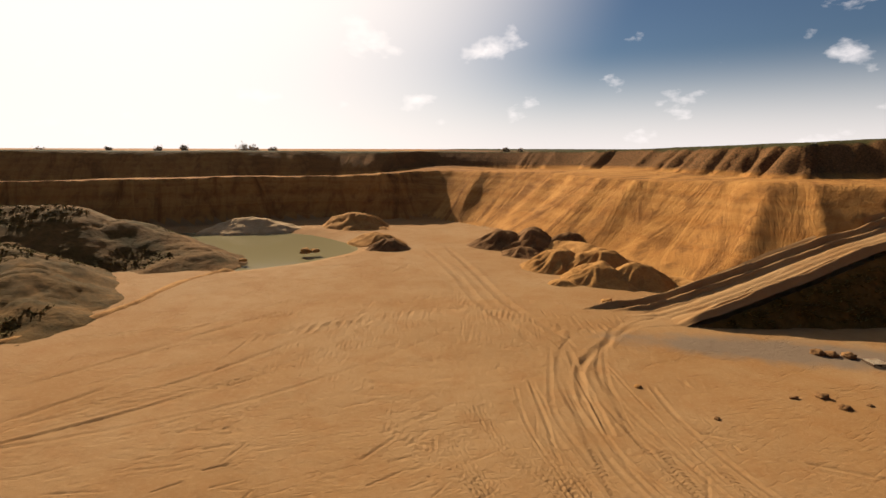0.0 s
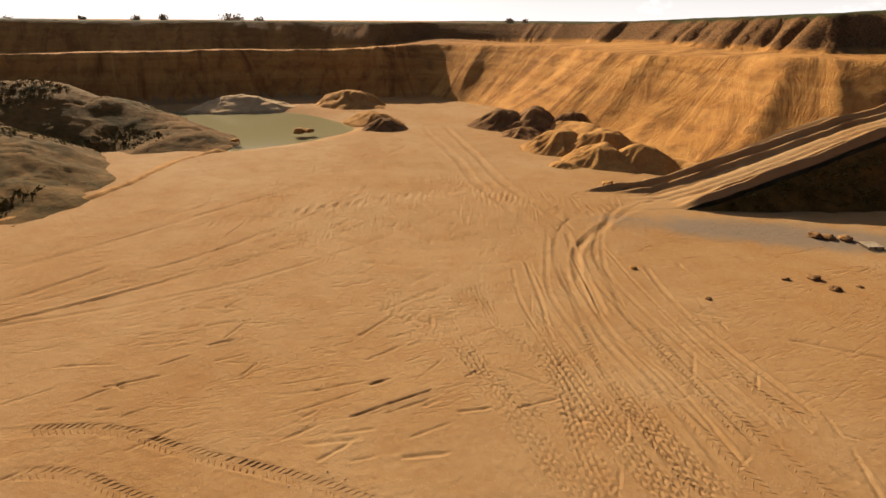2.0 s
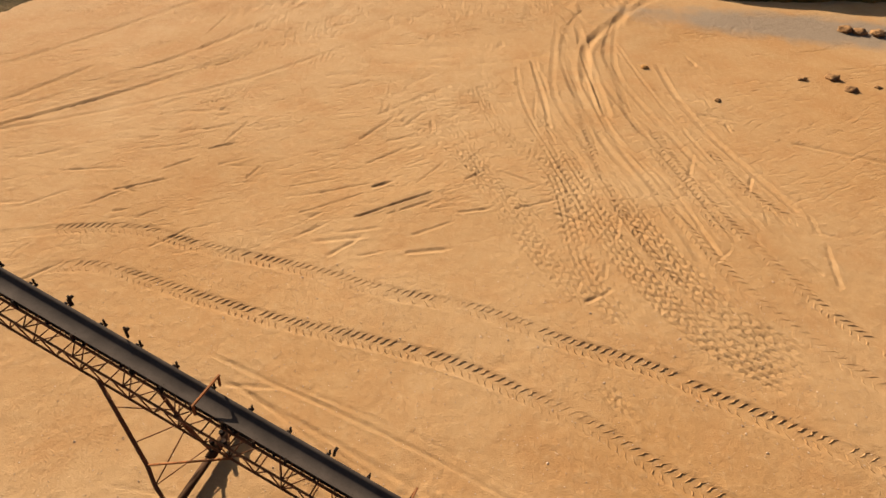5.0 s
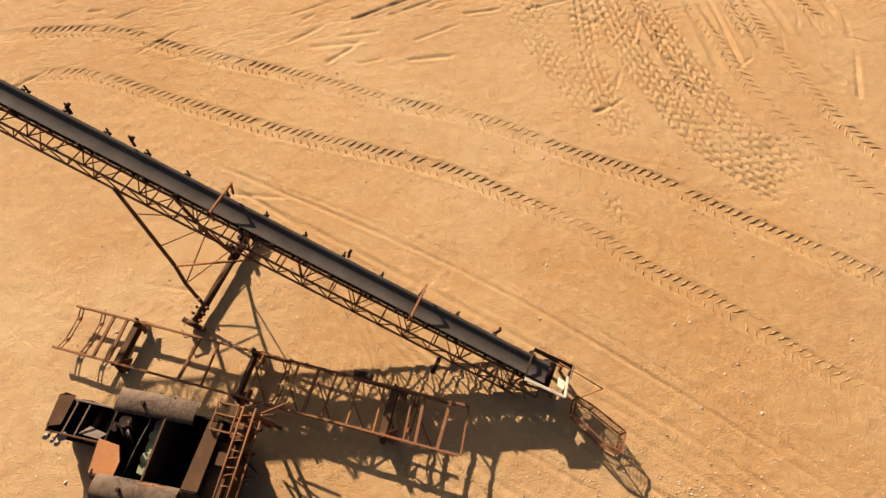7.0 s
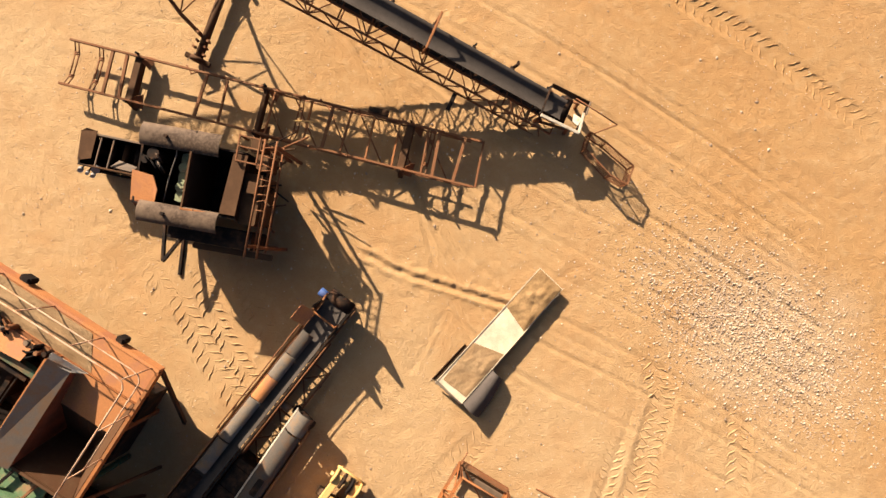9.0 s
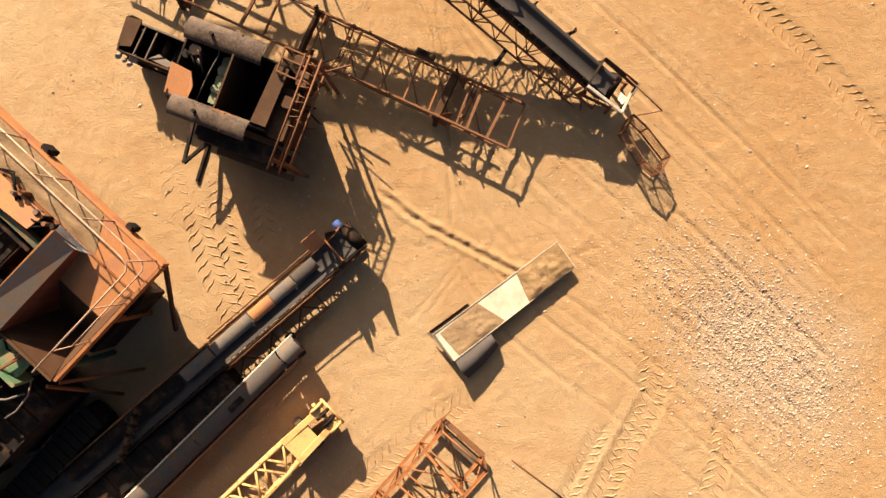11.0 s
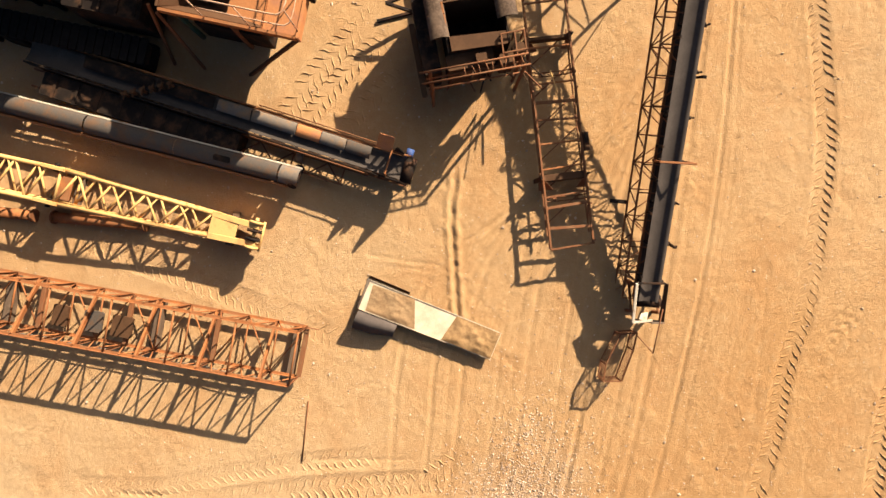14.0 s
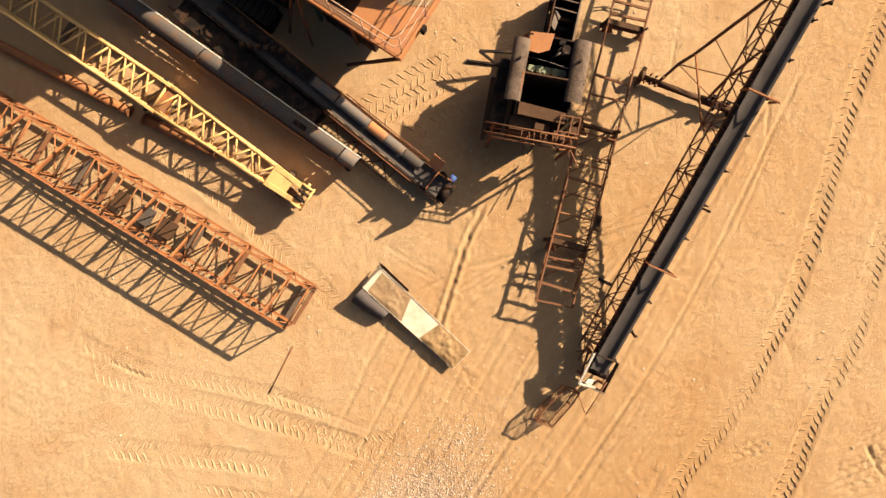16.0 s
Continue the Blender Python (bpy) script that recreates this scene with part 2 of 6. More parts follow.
YELLOW = paint_metal("yellow_paint", (0.46, 0.25, 0.075), (0.30, 0.13, 0.035), 0.25, 0.6, 2.5)
GREEN = paint_metal("green_paint", (0.085, 0.125, 0.055), (0.20, 0.09, 0.04), 0.3, 0.55, 2.5)
GREY_PAINT = paint_metal("grey_paint", (0.24, 0.22, 0.20), (0.18, 0.10, 0.05), 0.3, 0.5, 2.5)
# Kept near black, so machine parts in deep shade read as black.
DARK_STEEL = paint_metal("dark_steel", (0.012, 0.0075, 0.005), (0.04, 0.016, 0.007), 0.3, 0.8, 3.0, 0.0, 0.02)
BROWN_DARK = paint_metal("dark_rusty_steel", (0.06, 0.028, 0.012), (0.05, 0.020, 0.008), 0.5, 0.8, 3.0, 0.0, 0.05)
RAIL = paint_metal("worn_pale_rail_paint", (0.38, 0.22, 0.125), (0.25, 0.10, 0.04), 0.35, 0.7, 4.0)
RED_RUST = paint_metal("red_rusty_plate", (0.17, 0.045, 0.018), (0.10, 0.032, 0.013), 0.5, 0.75, 2.5, 0.0, 0.08)
FENDER = paint_metal("brown_fender_sheet", (0.115, 0.07, 0.04), (0.035, 0.02, 0.012), 0.55, 0.7, 1.3, 0.0, 0.03)
DUSTY_GREY = paint_metal("dusty_grey_paint", (0.17, 0.12, 0.08), (0.14, 0.06, 0.03), 0.35, 0.8, 2.5, 0.0, 0.25)
GREY_DULL = paint_metal("matt_grey_paint", (0.112, 0.084, 0.06), (0.14, 0.07, 0.03), 0.3, 0.8, 2.5, 0.0, 0.1)
GREEN_DULL = paint_metal("dull_green_paint", (0.035, 0.055, 0.03), (0.07, 0.035, 0.015), 0.35, 0.75, 2.5)
SPILT_SAND = soil_material("spilt_sand", (0.23, 0.135, 0.062), (0.20, 0.11, 0.048), 3.0)
BROWN_STEEL = paint_metal("brown_tank_steel", (0.11, 0.072, 0.045), (0.13, 0.06, 0.03), 0.4, 0.5, 2.0)
CREAM = paint_metal("pale_paint", (0.46, 0.36, 0.24), (0.30, 0.15, 0.06), 0.2, 0.6, 2.5)
RUBBER = plain_material("conveyor_rubber", (0.052, 0.038, 0.028), 0.9, 0.0, 1.6, 0.002)
TYRE = plain_material("tyre_rubber", (0.011, 0.008, 0.006), 0.9)
CONCRETE = plain_material("pale_slab", (0.46, 0.33, 0.20), 0.9, 0.0, 3.0)

# ---- the pit: floor, faces, ramp, tracks ----
rng = np.random.default_rng(7)
LATTICE = rng.random((256, 256))


def vnoise(x, y):
    xi, yi = np.floor(x).astype(int), np.floor(y).astype(int)
    u, v = x - xi, y - yi
    u, v = u * u * (3 - 2 * u), v * v * (3 - 2 * v)
    a, b = LATTICE[xi % 256, yi % 256], LATTICE[(xi + 1) % 256, yi % 256]
    c, d = LATTICE[xi % 256, (yi + 1) % 256], LATTICE[(xi + 1) % 256, (yi + 1) % 256]
    return (a * (1 - u) + b * u) * (1 - v) + (c * (1 - u) + d * u) * v - 0.5


def fbm(x, y, octaves=4):
    t, amp = 0, 1.0
    for k in range(octaves):
        t = t + amp * vnoise(x * 2 ** k + 17.3 * k, y * 2 ** k - 9.1 * k)
        amp *= 0.5
    return t


def smooth(e0, e1, x):
    t = np.clip((x - e0) / (e1 - e0), 0, 1)
    return t * t * (3 - 2 * t)


def inside(px, py, poly):
    hit = np.zeros(px.shape, bool)
    n = len(poly)
    for i in range(n):
        (x0, y0), (x1, y1) = poly[i], poly[(i + 1) % n]
        if y0 != y1:
            hit ^= ((y0 > py) != (y1 > py)) & (px < (x1 - x0) * (py - y0) / (y1 - y0) + x0)
    return hit


def along(px, py, line, closed=False):
    """Distance from a polyline, the length along it to the nearest place, and the signed side."""
    best = np.full(px.shape, 1e9)
    arc, side = np.zeros(px.shape), np.zeros(px.shape)
    pts = list(line) + ([line[0]] if closed else [])
    s = 0.0
    for (x0, y0), (x1, y1) in zip(pts[:-1], pts[1:]):
        dx, dy = x1 - x0, y1 - y0
        ln = math.hypot(dx, dy)
        t = np.clip(((px - x0) * dx + (py - y0) * dy) / (ln * ln), 0, 1)
        d = np.hypot(px - x0 - t * dx, py - y0 - t * dy)
        m = d < best
        best = np.where(m, d, best)
        arc = np.where(m, s + t * ln, arc)
        side = np.where(m, (dx * (py - y0) - dy * (px - x0)) / ln, side)
        s += ln
    return best, arc, side


def rounded(line, per=6):
    """The same line, bent smoothly through its points."""
    p = [Vector((*q, 0)) for q in line]
    p = [2 * p[0] - p[1]] + p + [2 * p[-1] - p[-2]]
    out = []
    for i in range(1, len(p) - 2):
        for k in range(per):
            t = k / per
            a, b, c, d = p[i - 1:i + 3]
            q = 0.5 * (2 * b + (c - a) * t + (2 * a - 5 * b + 4 * c - d) * t * t + (3 * b - a - 3 * c + d) * t ** 3)
            out.append((q.x, q.y))
    out.append((p[-2].x, p[-2].y))
    return out


# foot of the faces, round the pit
FOOT = [(-130, -60), (-120, 40), (-95, 78), (-62, 92), (-44, 98), (-33, 104), (-25, 106.5), (-8, 105.5), (-3, 107), (4, 101),
        (8, 95), (13.7, 78.5), (20, 66), (24, 57.5), (27, 51.5), (34, 46), (43, 43), (60, 41), (74, 32), (78, 0), (70, -60), (20, -95), (-60, -100)]
# ramp: its lower edge, which stands above the yard, and its upper edge at the bank
RAMP_LOW = [(19.2, 40.6), (24, 41.6), (30, 43.0), (37, 44.8), (60, 50), (80, 56)]
BENCH_Z, RIM_Z = 8.3, 13.75


def pit_height(X, Y):
    d, arc, _ = along(X, Y, FOOT, True)
    out = ~inside(X, Y, FOOT)
    d = np.where(out, d, -d)
    wob = 2.4 * fbm(X * 0.06, Y * 0.06, 3)
    gully = np.abs(vnoise(arc * 0.13 + d * 0.02, arc * 0.02 + 3)) * 3.4 + np.abs(vnoise(arc * 0.42 + d * 0.10, d * 0.05)) * 0.8 + np.abs(vnoise(arc * 0.9 + d * 0.04, d * 0.04)) * 0.25
    dd = d + wob * 0.6 - gully * smooth(0.5, 6, d) * 0.8
    left = smooth(0, -16, X)
    width = 12.0 - 6.5 * left
    bench = BENCH_Z + 1.1 * smooth(-25, 0, X) + 0.9 * smooth(15, 42, X) + 0.5 * fbm(X * 0.05, Y * 0.05, 2)
    h = bench * smooth(-0.12, 1.0, dd / width) ** (1.0)
    h = np.where(dd > 0, bench * np.clip(dd / width, 0, 1) ** 0.93, 0)
    # second face behind the bench
    back = 27 + 7 * vnoise(arc * 0.02, 5.0) + 4 * vnoise(arc * 0.09, 1.0) - 15 * left
    ridge = (np.abs(vnoise(arc * 0.35, 7.0)) * 3.0 + np.abs(vnoise(arc * 0.9, 2.0)) * 1.2) * (1 - 0.85 * left)
    rim = RIM_Z + 1.1 * fbm(X * 0.02, Y * 0.02, 3) + 2.3 * smooth(20, 90, X) - 0.3
    up = np.clip((d - back - ridge) / (5.0 + 3 * left), 0, 1) ** 0.8
    h = h + (rim - bench) * np.where(d > width, up, 0)
    h = h + np.where(d > 1, (0.10 * fbm(X * 0.6, Y * 0.6, 4) + 0.25 * np.exp(-((d - width - 1) / 1.2) ** 2) * fbm(X * 0.5, Y * 0.5, 3)) * smooth(0, 4, d), 0)
    # rills that broke the upper rim into columns
    h = h - np.where(up > 0.05, 3.2 * np.clip(np.abs(vnoise(arc * 0.55, 9.0)) * 2 - 0.35, 0, 1) * smooth(0.05, 0.5, up) * smooth(18, 45, X) * smooth(9, 2, d - back), 0)
    # behind the rim the land falls away a little
    h = h - np.clip((d - back - 16) * 0.03, 0, 2.5)
    # bed of the haul ramp along the bank
    rd, ra, rs = along(X, Y, RAMP_LOW)
    level = np.clip((ra - 0.5) * 0.262, 0, bench) - 0.5
    up_hill = (ra > 0.5) & (ra < 60)
    bed = up_hill & (rs > 0.6) & (rs < 6.6)
    h = np.where(up_hill & (rs <= 0.6) & (rs > -25), 0, h)
    h = np.where(bed & (rs < 6.4 - 0.035 * ra), np.clip(level, 0, None), h)
    h = np.where(bed, np.maximum(h, level), h)
    return h, d, bed & (h < level + 0.05), arc


TRACKS = [  # line, width, depth, pitch of the bars (below 0: rows of pads; 0: a plain rut)
    ([(-16.2, 15.5), (-13.8, 15.9), (-11.2, 15.9), (-8.3, 14.9), (-4.4, 13.8), (-1.5, 12.7), (1.9, 11.8), (4.4, 10.6), (6.7, 9.7), (8.4, 8.7), (10.3, 7.6), (14, 5.6)], 0.58, 0.07, 0.25),
    ([(-14.0, 13.8), (-11.8, 13.9), (-9.4, 13.1), (-6.7, 12.1), (-4.3, 11.3), (-1.7, 10.6), (0.8, 9.8), (2.8, 8.8), (4.6, 7.8), (6.2, 6.6), (8.0, 5.5), (11, 3.2)], 0.56, 0.06, 0.25),
    ([(10.9, 24.0), (10.8, 21.5), (11.3, 17.9), (12.2, 14.9), (12.9, 12.8), (13.7, 11.2), (15, 9.4)], 0.6, 0.055, 0.25),
    ([(9.4, 21), (9.6, 17.9), (10.3, 14.9), (11.1, 12.5), (12.4, 10.3), (14, 8.4)], 0.6, 0.04, 0.3),
    ([(12.7, 22.0), (13.3, 18.2), (14.8, 15.8)], 0.5, 0.06, 0.3),
    ([(10.4, 38.9), (8.6, 35.4), (7.6, 30.6), (7.6, 26.3), (7.5, 22.9), (7.6, 18.2), (8.6, 13)], 0.45, 0.06, 0.3),
    ([(12.5, 38), (10.4, 32.4), (10.2, 28.3), (9.9, 24.5), (10.4, 20.6), (10.8, 18.3), (11.3, 15.5)], 0.45, 0.06, 0.3),
    ([(9.4, 36), (9.0, 30), (8.8, 24)], 0.4, 0.06, 0),
    ([(2.3, 27.6), (3.4, 22.9), (4.9, 20.6), (5.5, 18.6), (5.6, 14), (6.6, 11)], 0.9, 0.05, -0.36),
    ([(5.0, 25), (6.0, 20), (7.0, 15), (8.8, 11), (11, 9)], 1.1, 0.05, -0.36),
    ([(7.5, 20), (8.3, 16), (9.8, 12), (12, 9.5)], 1.1, 0.05, -0.38),
    ([(1.0, 24), (2.4, 19), (4.0, 15), (5.6, 12)], 1.0, 0.04, -0.36),
    ([(-3, 26), (0.5, 22), (3, 18.6), (4.5, 16)], 0.8, 0.035, -0.36),
    ([(3.0, -12.7), (3.6, -10.7), (4.2, -8.5), (4.5, -7.2), (5.0, -5.4), (5.8, -3.0)], 0.66, 0.06, 0.22),
    ([(2.2, -12.8), (3.1, -10.6), (3.5, -8.4), (3.9, -6.5), (4.5, -4.4)], 0.5, 0.05, 0.22),
    ([(5.6, -12), (5.8, -9.5), (6.0, -7.4), (6.3, -5.8)], 0.7, 0.06, 0.24),
    ([(-4.2, -10.4), (-1.8, -7.6), (-0.8, -6.5), (0.1, -5.4), (1.2, -4.4)], 0.62, 0.05, 0.24),
    ([(5.2, -2.2), (5.5, -3.8), (5.2, -4.9), (5.1, -6.0)], 0.7, 0.06, 0.24),
    ([(7.6, -3.4), (7.5, -4.1), (7.4, -6.0), (7.0, -9)], 0.6, 0.055, 0.24),
    ([(-6.2, 0.2), (-5.9, -1.2), (-5.2, -2.6), (-4.3, -3.8)], 0.62, 0.065, 0.24),
    ([(-5.2, 0.5), (-4.8, -1.2), (-4.2, -2.4)], 0.62, 0.06, 0.24),
    ([(-6.9, -0.4), (-6.2, -2.0), (-5.3, -3.4), (-4.6, -4.3)], 0.7, 0.05, 0.26),
    ([(-7.6, 0.6), (-7.3, -0.4), (-6.8, -1.4)], 0.66, 0.045, 0.26),
    ([(5.9, 7.6), (5.2, 9.3)], 0.5, 0.06, -0.3),
    ([(20, 52), (14, 44), (9, 37), (3, 33), (-4, 33), (-9, 36)], 0.35, 0.03, 0),
    ([(22, 50), (16, 42), (11, 35), (4, 30.5), (-4, 30.5), (-10, 33)], 0.35, 0.03, 0),
    ([(26, 50), (18, 43), (13, 38), (9.5, 33), (8.4, 28)], 0.5, 0.09, 0),
    ([(28, 51.5), (20, 46), (14.5, 41), (12, 36)], 0.5, 0.09, 0),
    ([(-2, 75), (2, 58), (4, 47), (7, 38)], 0.8, 0.09, 0),
    ([(1, 76), (4.5, 58), (6.5, 47), (9.5, 39)], 0.8, 0.09, 0),
    ([(-16, 42), (-6, 47), (2, 52), (6, 60)], 0.35, 0.045, 0),
    ([(-30, 30), (-22, 40), (-12, 52), (-6, 66)], 0.3, 0.045, 0),
    ([(-28, 26), (-19, 37), (-9, 50), (-3, 66)], 0.3, 0.045, 0),
    ([(-26, 21), (-16, 25), (-8, 30), (2, 41)], 0.3, 0.04, 0),
]
# long faint ruts swept across the yard past the conveyor
for k in range(15):
    o = -1.4 - 0.62 * k + 0.25 * math.sin(k * 2.1)
    TRACKS.append(([(-7 + 0.4 * k, 11.6 + o * 0.9 + 0.2 * k), (0.5, 8.6 + o), (5.5, 5.6 + o), (10.0, 2.4 + o * 0.95)], 0.07 + 0.04 * (k % 3), 0.022 + 0.012 * (k % 4 == 1), 0))
# bundles of fine wheel lines that many passes left across the yard
lines = random.Random(17)
for course, count, spread_by in (([(9.6, 37.5), (8.2, 32), (8.0, 27), (8.4, 22.5), (9.2, 18)], 7, 1.3), ([(11.0, 36.5), (9.6, 29), (9.9, 24), (10.8, 20), (12.0, 15)], 6, 0.9),
                                 ([(-1.0, 45.5), (4.2, 44.4), (7.7, 39.5), (9.4, 35.5)], 5, 1.2), ([(-29, 27), (-22, 36), (-14, 48), (-7, 62)], 9, 4.5), ([(-27, 20), (-17, 27), (-8, 36), (-1, 48)], 8, 4.0),
                                 ([(24, 47), (17, 43.5), (12, 40), (8, 43), (2, 52), (-2, 66)], 6, 1.8), ([(-20, 33), (-10, 40), (-2, 44), (5, 48), (14, 50)], 6, 3.0)):
    for n in range(count):
        o = lines.gauss(0, spread_by)
        cut = lines.randrange(0, 2)
        TRACKS.append(([(x + o + lines.uniform(-0.4, 0.4), y + 0.5 * o + lines.uniform(-0.4, 0.4)) for x, y in course[cut:]], lines.uniform(0.16, 0.34), lines.uniform(0.025, 0.05), 0))
SCRAPES = [  # start, end, width, depth
    ((-2.9, 16.6), (-0.1, 18.1), 0.22, 0.10), ((-1.5, 16.8), (0.0, 17.6), 0.18, 0.07), ((-2.3, 18.6), (-1.7, 18.9), 0.3, 0.1), ((-5.1, 16.9), (-3.1, 17.9), 0.18, 0.06),
    ((-12.8, 24.6), (-10.1, 24.9), 0.25, 0.1), ((-10.9, 23.0), (-9.7, 23.5), 0.3, 0.1), ((-10.1, 21.4), (-9.2, 21.8), 0.3, 0.1), ((-3.3, 22.3), (-2.1, 23.9), 0.3, 0.08),
    ((1.2, 16.9), (2.3, 17.1), 0.25, 0.08), ((-14.1, 32.1), (-12.1, 35.1), 0.4, 0.1), ((-4.5, 18.2), (-2.6, 18.8), 0.2, 0.06), ((-21.9, 26.0), (-19.4, 29.6), 0.4, 0.1),
    ((-22.6, 25.4), (-20.0, 28.8), 0.4, 0.1), ((6.9, 4.4), (3.6, 6.4), 0.07, 0.025), ((3.1, 4.7), (-0.1, 6.3), 0.07, 0.02), ((3.9, -6.3), (4.9, -3.7), 0.12, 0.04),
    ((2.9, -11.6), (3.4, -10.4), 0.15, 0.06), ((-0.8, -2.9), (0.1, -1.3), 0.14, 0.03), ((-0.3, -2.5), (0.3, -1.2), 0.1, 0.025), ((5.4, 12.3), (6.2, 12.7), 0.2, 0.07),
    ((12, 27), (14, 26), 0.3, 0.08), ((-6.8, 9.2), (-4.5, 9.0), 0.15, 0.05), ((-8.0, 6.2), (-5.2, 5.8), 0.12, 0.04), ((1.4, 6.6), (-1.5, 8.0), 0.08, 0.02), ((7.5, 3.4), (10.5, 1.2), 0.08, 0.03),
    ((3.3, 7.2), (8.0, 4.9), 0.08, 0.025), ((-2.6, 24.6), (0.8, 27.5), 0.3, 0.06), ((-9, 28), (-4, 29), 0.3, 0.07), ((17, 22), (21, 20), 0.4, 0.08), ((13.5, 24.6), (15.0, 24.0), 0.3, 0.08),
]
dash = random.Random(31)
for k in range(330):
    x, y = dash.uniform(-24, 16), dash.uniform(13, 44)
    a = radians(dash.gauss(28, 22) if x < 4 else dash.gauss(100, 30))
    n = dash.uniform(0.3, 1.5) * (1 + y / 60)
    SCRAPES.append(((x, y), (x + n * math.cos(a), y + n * math.sin(a)), dash.uniform(0.08, 0.22) * (1 + y / 50), dash.uniform(0.015, 0.055) * (1 + y / 60)))
for k in range(40):
    x, y = dash.uniform(-12, 12), dash.uniform(-12, 12)
    a = radians(dash.gauss(-30, 20) if y > 2 else dash.uniform(0, 180))
    n = dash.uniform(0.2, 1.0)
    SCRAPES.append(((x, y), (x + n * math.cos(a), y + n * math.sin(a)), dash.uniform(0.06, 0.12), dash.uniform(0.015, 0.035)))
BERM = [(-2.3, 0.25), (-1.2, -0.35), (0.2, -0.8), (1.9, -1.3)]


def near(xs, ys, line, pad):
    """The part of the sheet round a line, as a slice."""
    px, py = [p[0] for p in line], [p[1] for p in line]
    i0, i1 = np.searchsorted(xs, (min(px) - pad, max(px) + pad))
    j0, j1 = np.searchsorted(ys, (min(py) - pad, max(py) + pad))
    return (slice(j0, j1), slice(i0, i1))


def mark_ground(X, Y, Z, xs, ys):
    for line, width, depth, pitch in TRACKS:
        line = rounded(line, 4)
        ix = near(xs, ys, line, 1.2)
        x, y = X[ix], Y[ix]
        d, s, side = along(x, y, line)
        half = width / 2
        total = float(s.max())
        ends = smooth(0, 0.8, s) * smooth(total, total - 0.8, s)
        worn = np.clip(0.85 + 0.9 * fbm(x * 0.5, y * 0.5, 2), 0.35, 1.2) * ends
        if pitch > 0:
            press = smooth(half + 0.05, half - 0.03, d)
            z = -depth * 0.3 * press * worn + depth * 0.12 * worn * np.exp(-((d - half - 0.05) / 0.06) ** 2)
        elif pitch < 0:
            # rows of separate pads
            row = np.abs(((s / -pitch + 0.5 * np.floor(side / 0.24)) % 1) - 0.5) * 2
            col = np.abs((side / 0.24) % 1 - 0.5) * 2
            z = -1.5 * depth * worn * smooth(half + 0.05, half - 0.05, d) * smooth(0.35, 0.75, row) * smooth(0.3, 0.7, col)
        else:
            z = -depth * worn * np.exp(-(d / half) ** 2) + depth * 0.6 * worn * np.exp(-((d - half * 1.6) / (half * 0.5)) ** 2)
        Z[ix] += z
    for a, b, width, depth in SCRAPES:
        width = 0.5 * width
        b = (a[0] + 1.4 * (b[0] - a[0]), a[1] + 1.4 * (b[1] - a[1]))
        ix = near(xs, ys, (a, b), 1.0)
        x, y = X[ix], Y[ix]
        d, s, side = along(x, y, [a, b])
        d = d + 0.5 * width * fbm(x * 3.5, y * 3.5, 3) + width * smooth(0.6, 1.0, s / max(0.1, math.dist(a, b)))
        Z[ix] += -0.68 * depth * smooth(width, 0, d) + depth * 0.2 * np.exp(-((side + width) / (width * 0.6)) ** 2) * smooth(width * 2.2, width, d)
    ix = near(xs, ys, BERM, 1.0)
    x, y = X[ix], Y[ix]
    d, s, side = along(x, y, BERM)
    wander = side + 0.05 * fbm(x * 4, y * 4, 2)
    on = smooth(0, 0.4, s) * smooth(0.5, 0.3, d)
    Z[ix] += on * (0.055 * np.exp(-((wander - 0.13) / 0.05) ** 2) + 0.05 * np.exp(-((wander + 0.13) / 0.05) ** 2) - 0.03 * np.exp(-(wander / 0.09) ** 2)) + 0.02 * on * fbm(x * 7, y * 7, 2)


def steps(lo, hi, fine_lo, fine_hi, fine, grow, widest):
    core = list(np.arange(fine_lo, fine_hi + fine / 2, fine))
    for sign, edge in ((1, hi), (-1, lo)):
        ext, v, st = [], (core[-1] if sign > 0 else core[0]), fine
        while (v < edge) if sign > 0 else (v > edge):
            st = min(st * grow, widest if abs(v) < 180 else 1e9)
            v += sign * st
            ext.append(v)
        core = core + ext if sign > 0 else ext[::-1] + core
    return np.array(core)


SHEET = {}


def ground_at(x, y):
    """Height of the sheet at a place."""
    xs, ys, z = SHEET["xs"], SHEET["ys"], SHEET["z"]
    i, j = int(np.searchsorted(xs, x)) - 1, int(np.searchsorted(ys, y)) - 1
    u, v = (x - xs[i]) / (xs[i + 1] - xs[i]), (y - ys[j]) / (ys[j + 1] - ys[j])
    return float((z[j, i] * (1 - u) + z[j, i + 1] * u) * (1 - v) + (z[j + 1, i] * (1 - u) + z[j + 1, i + 1] * u) * v)


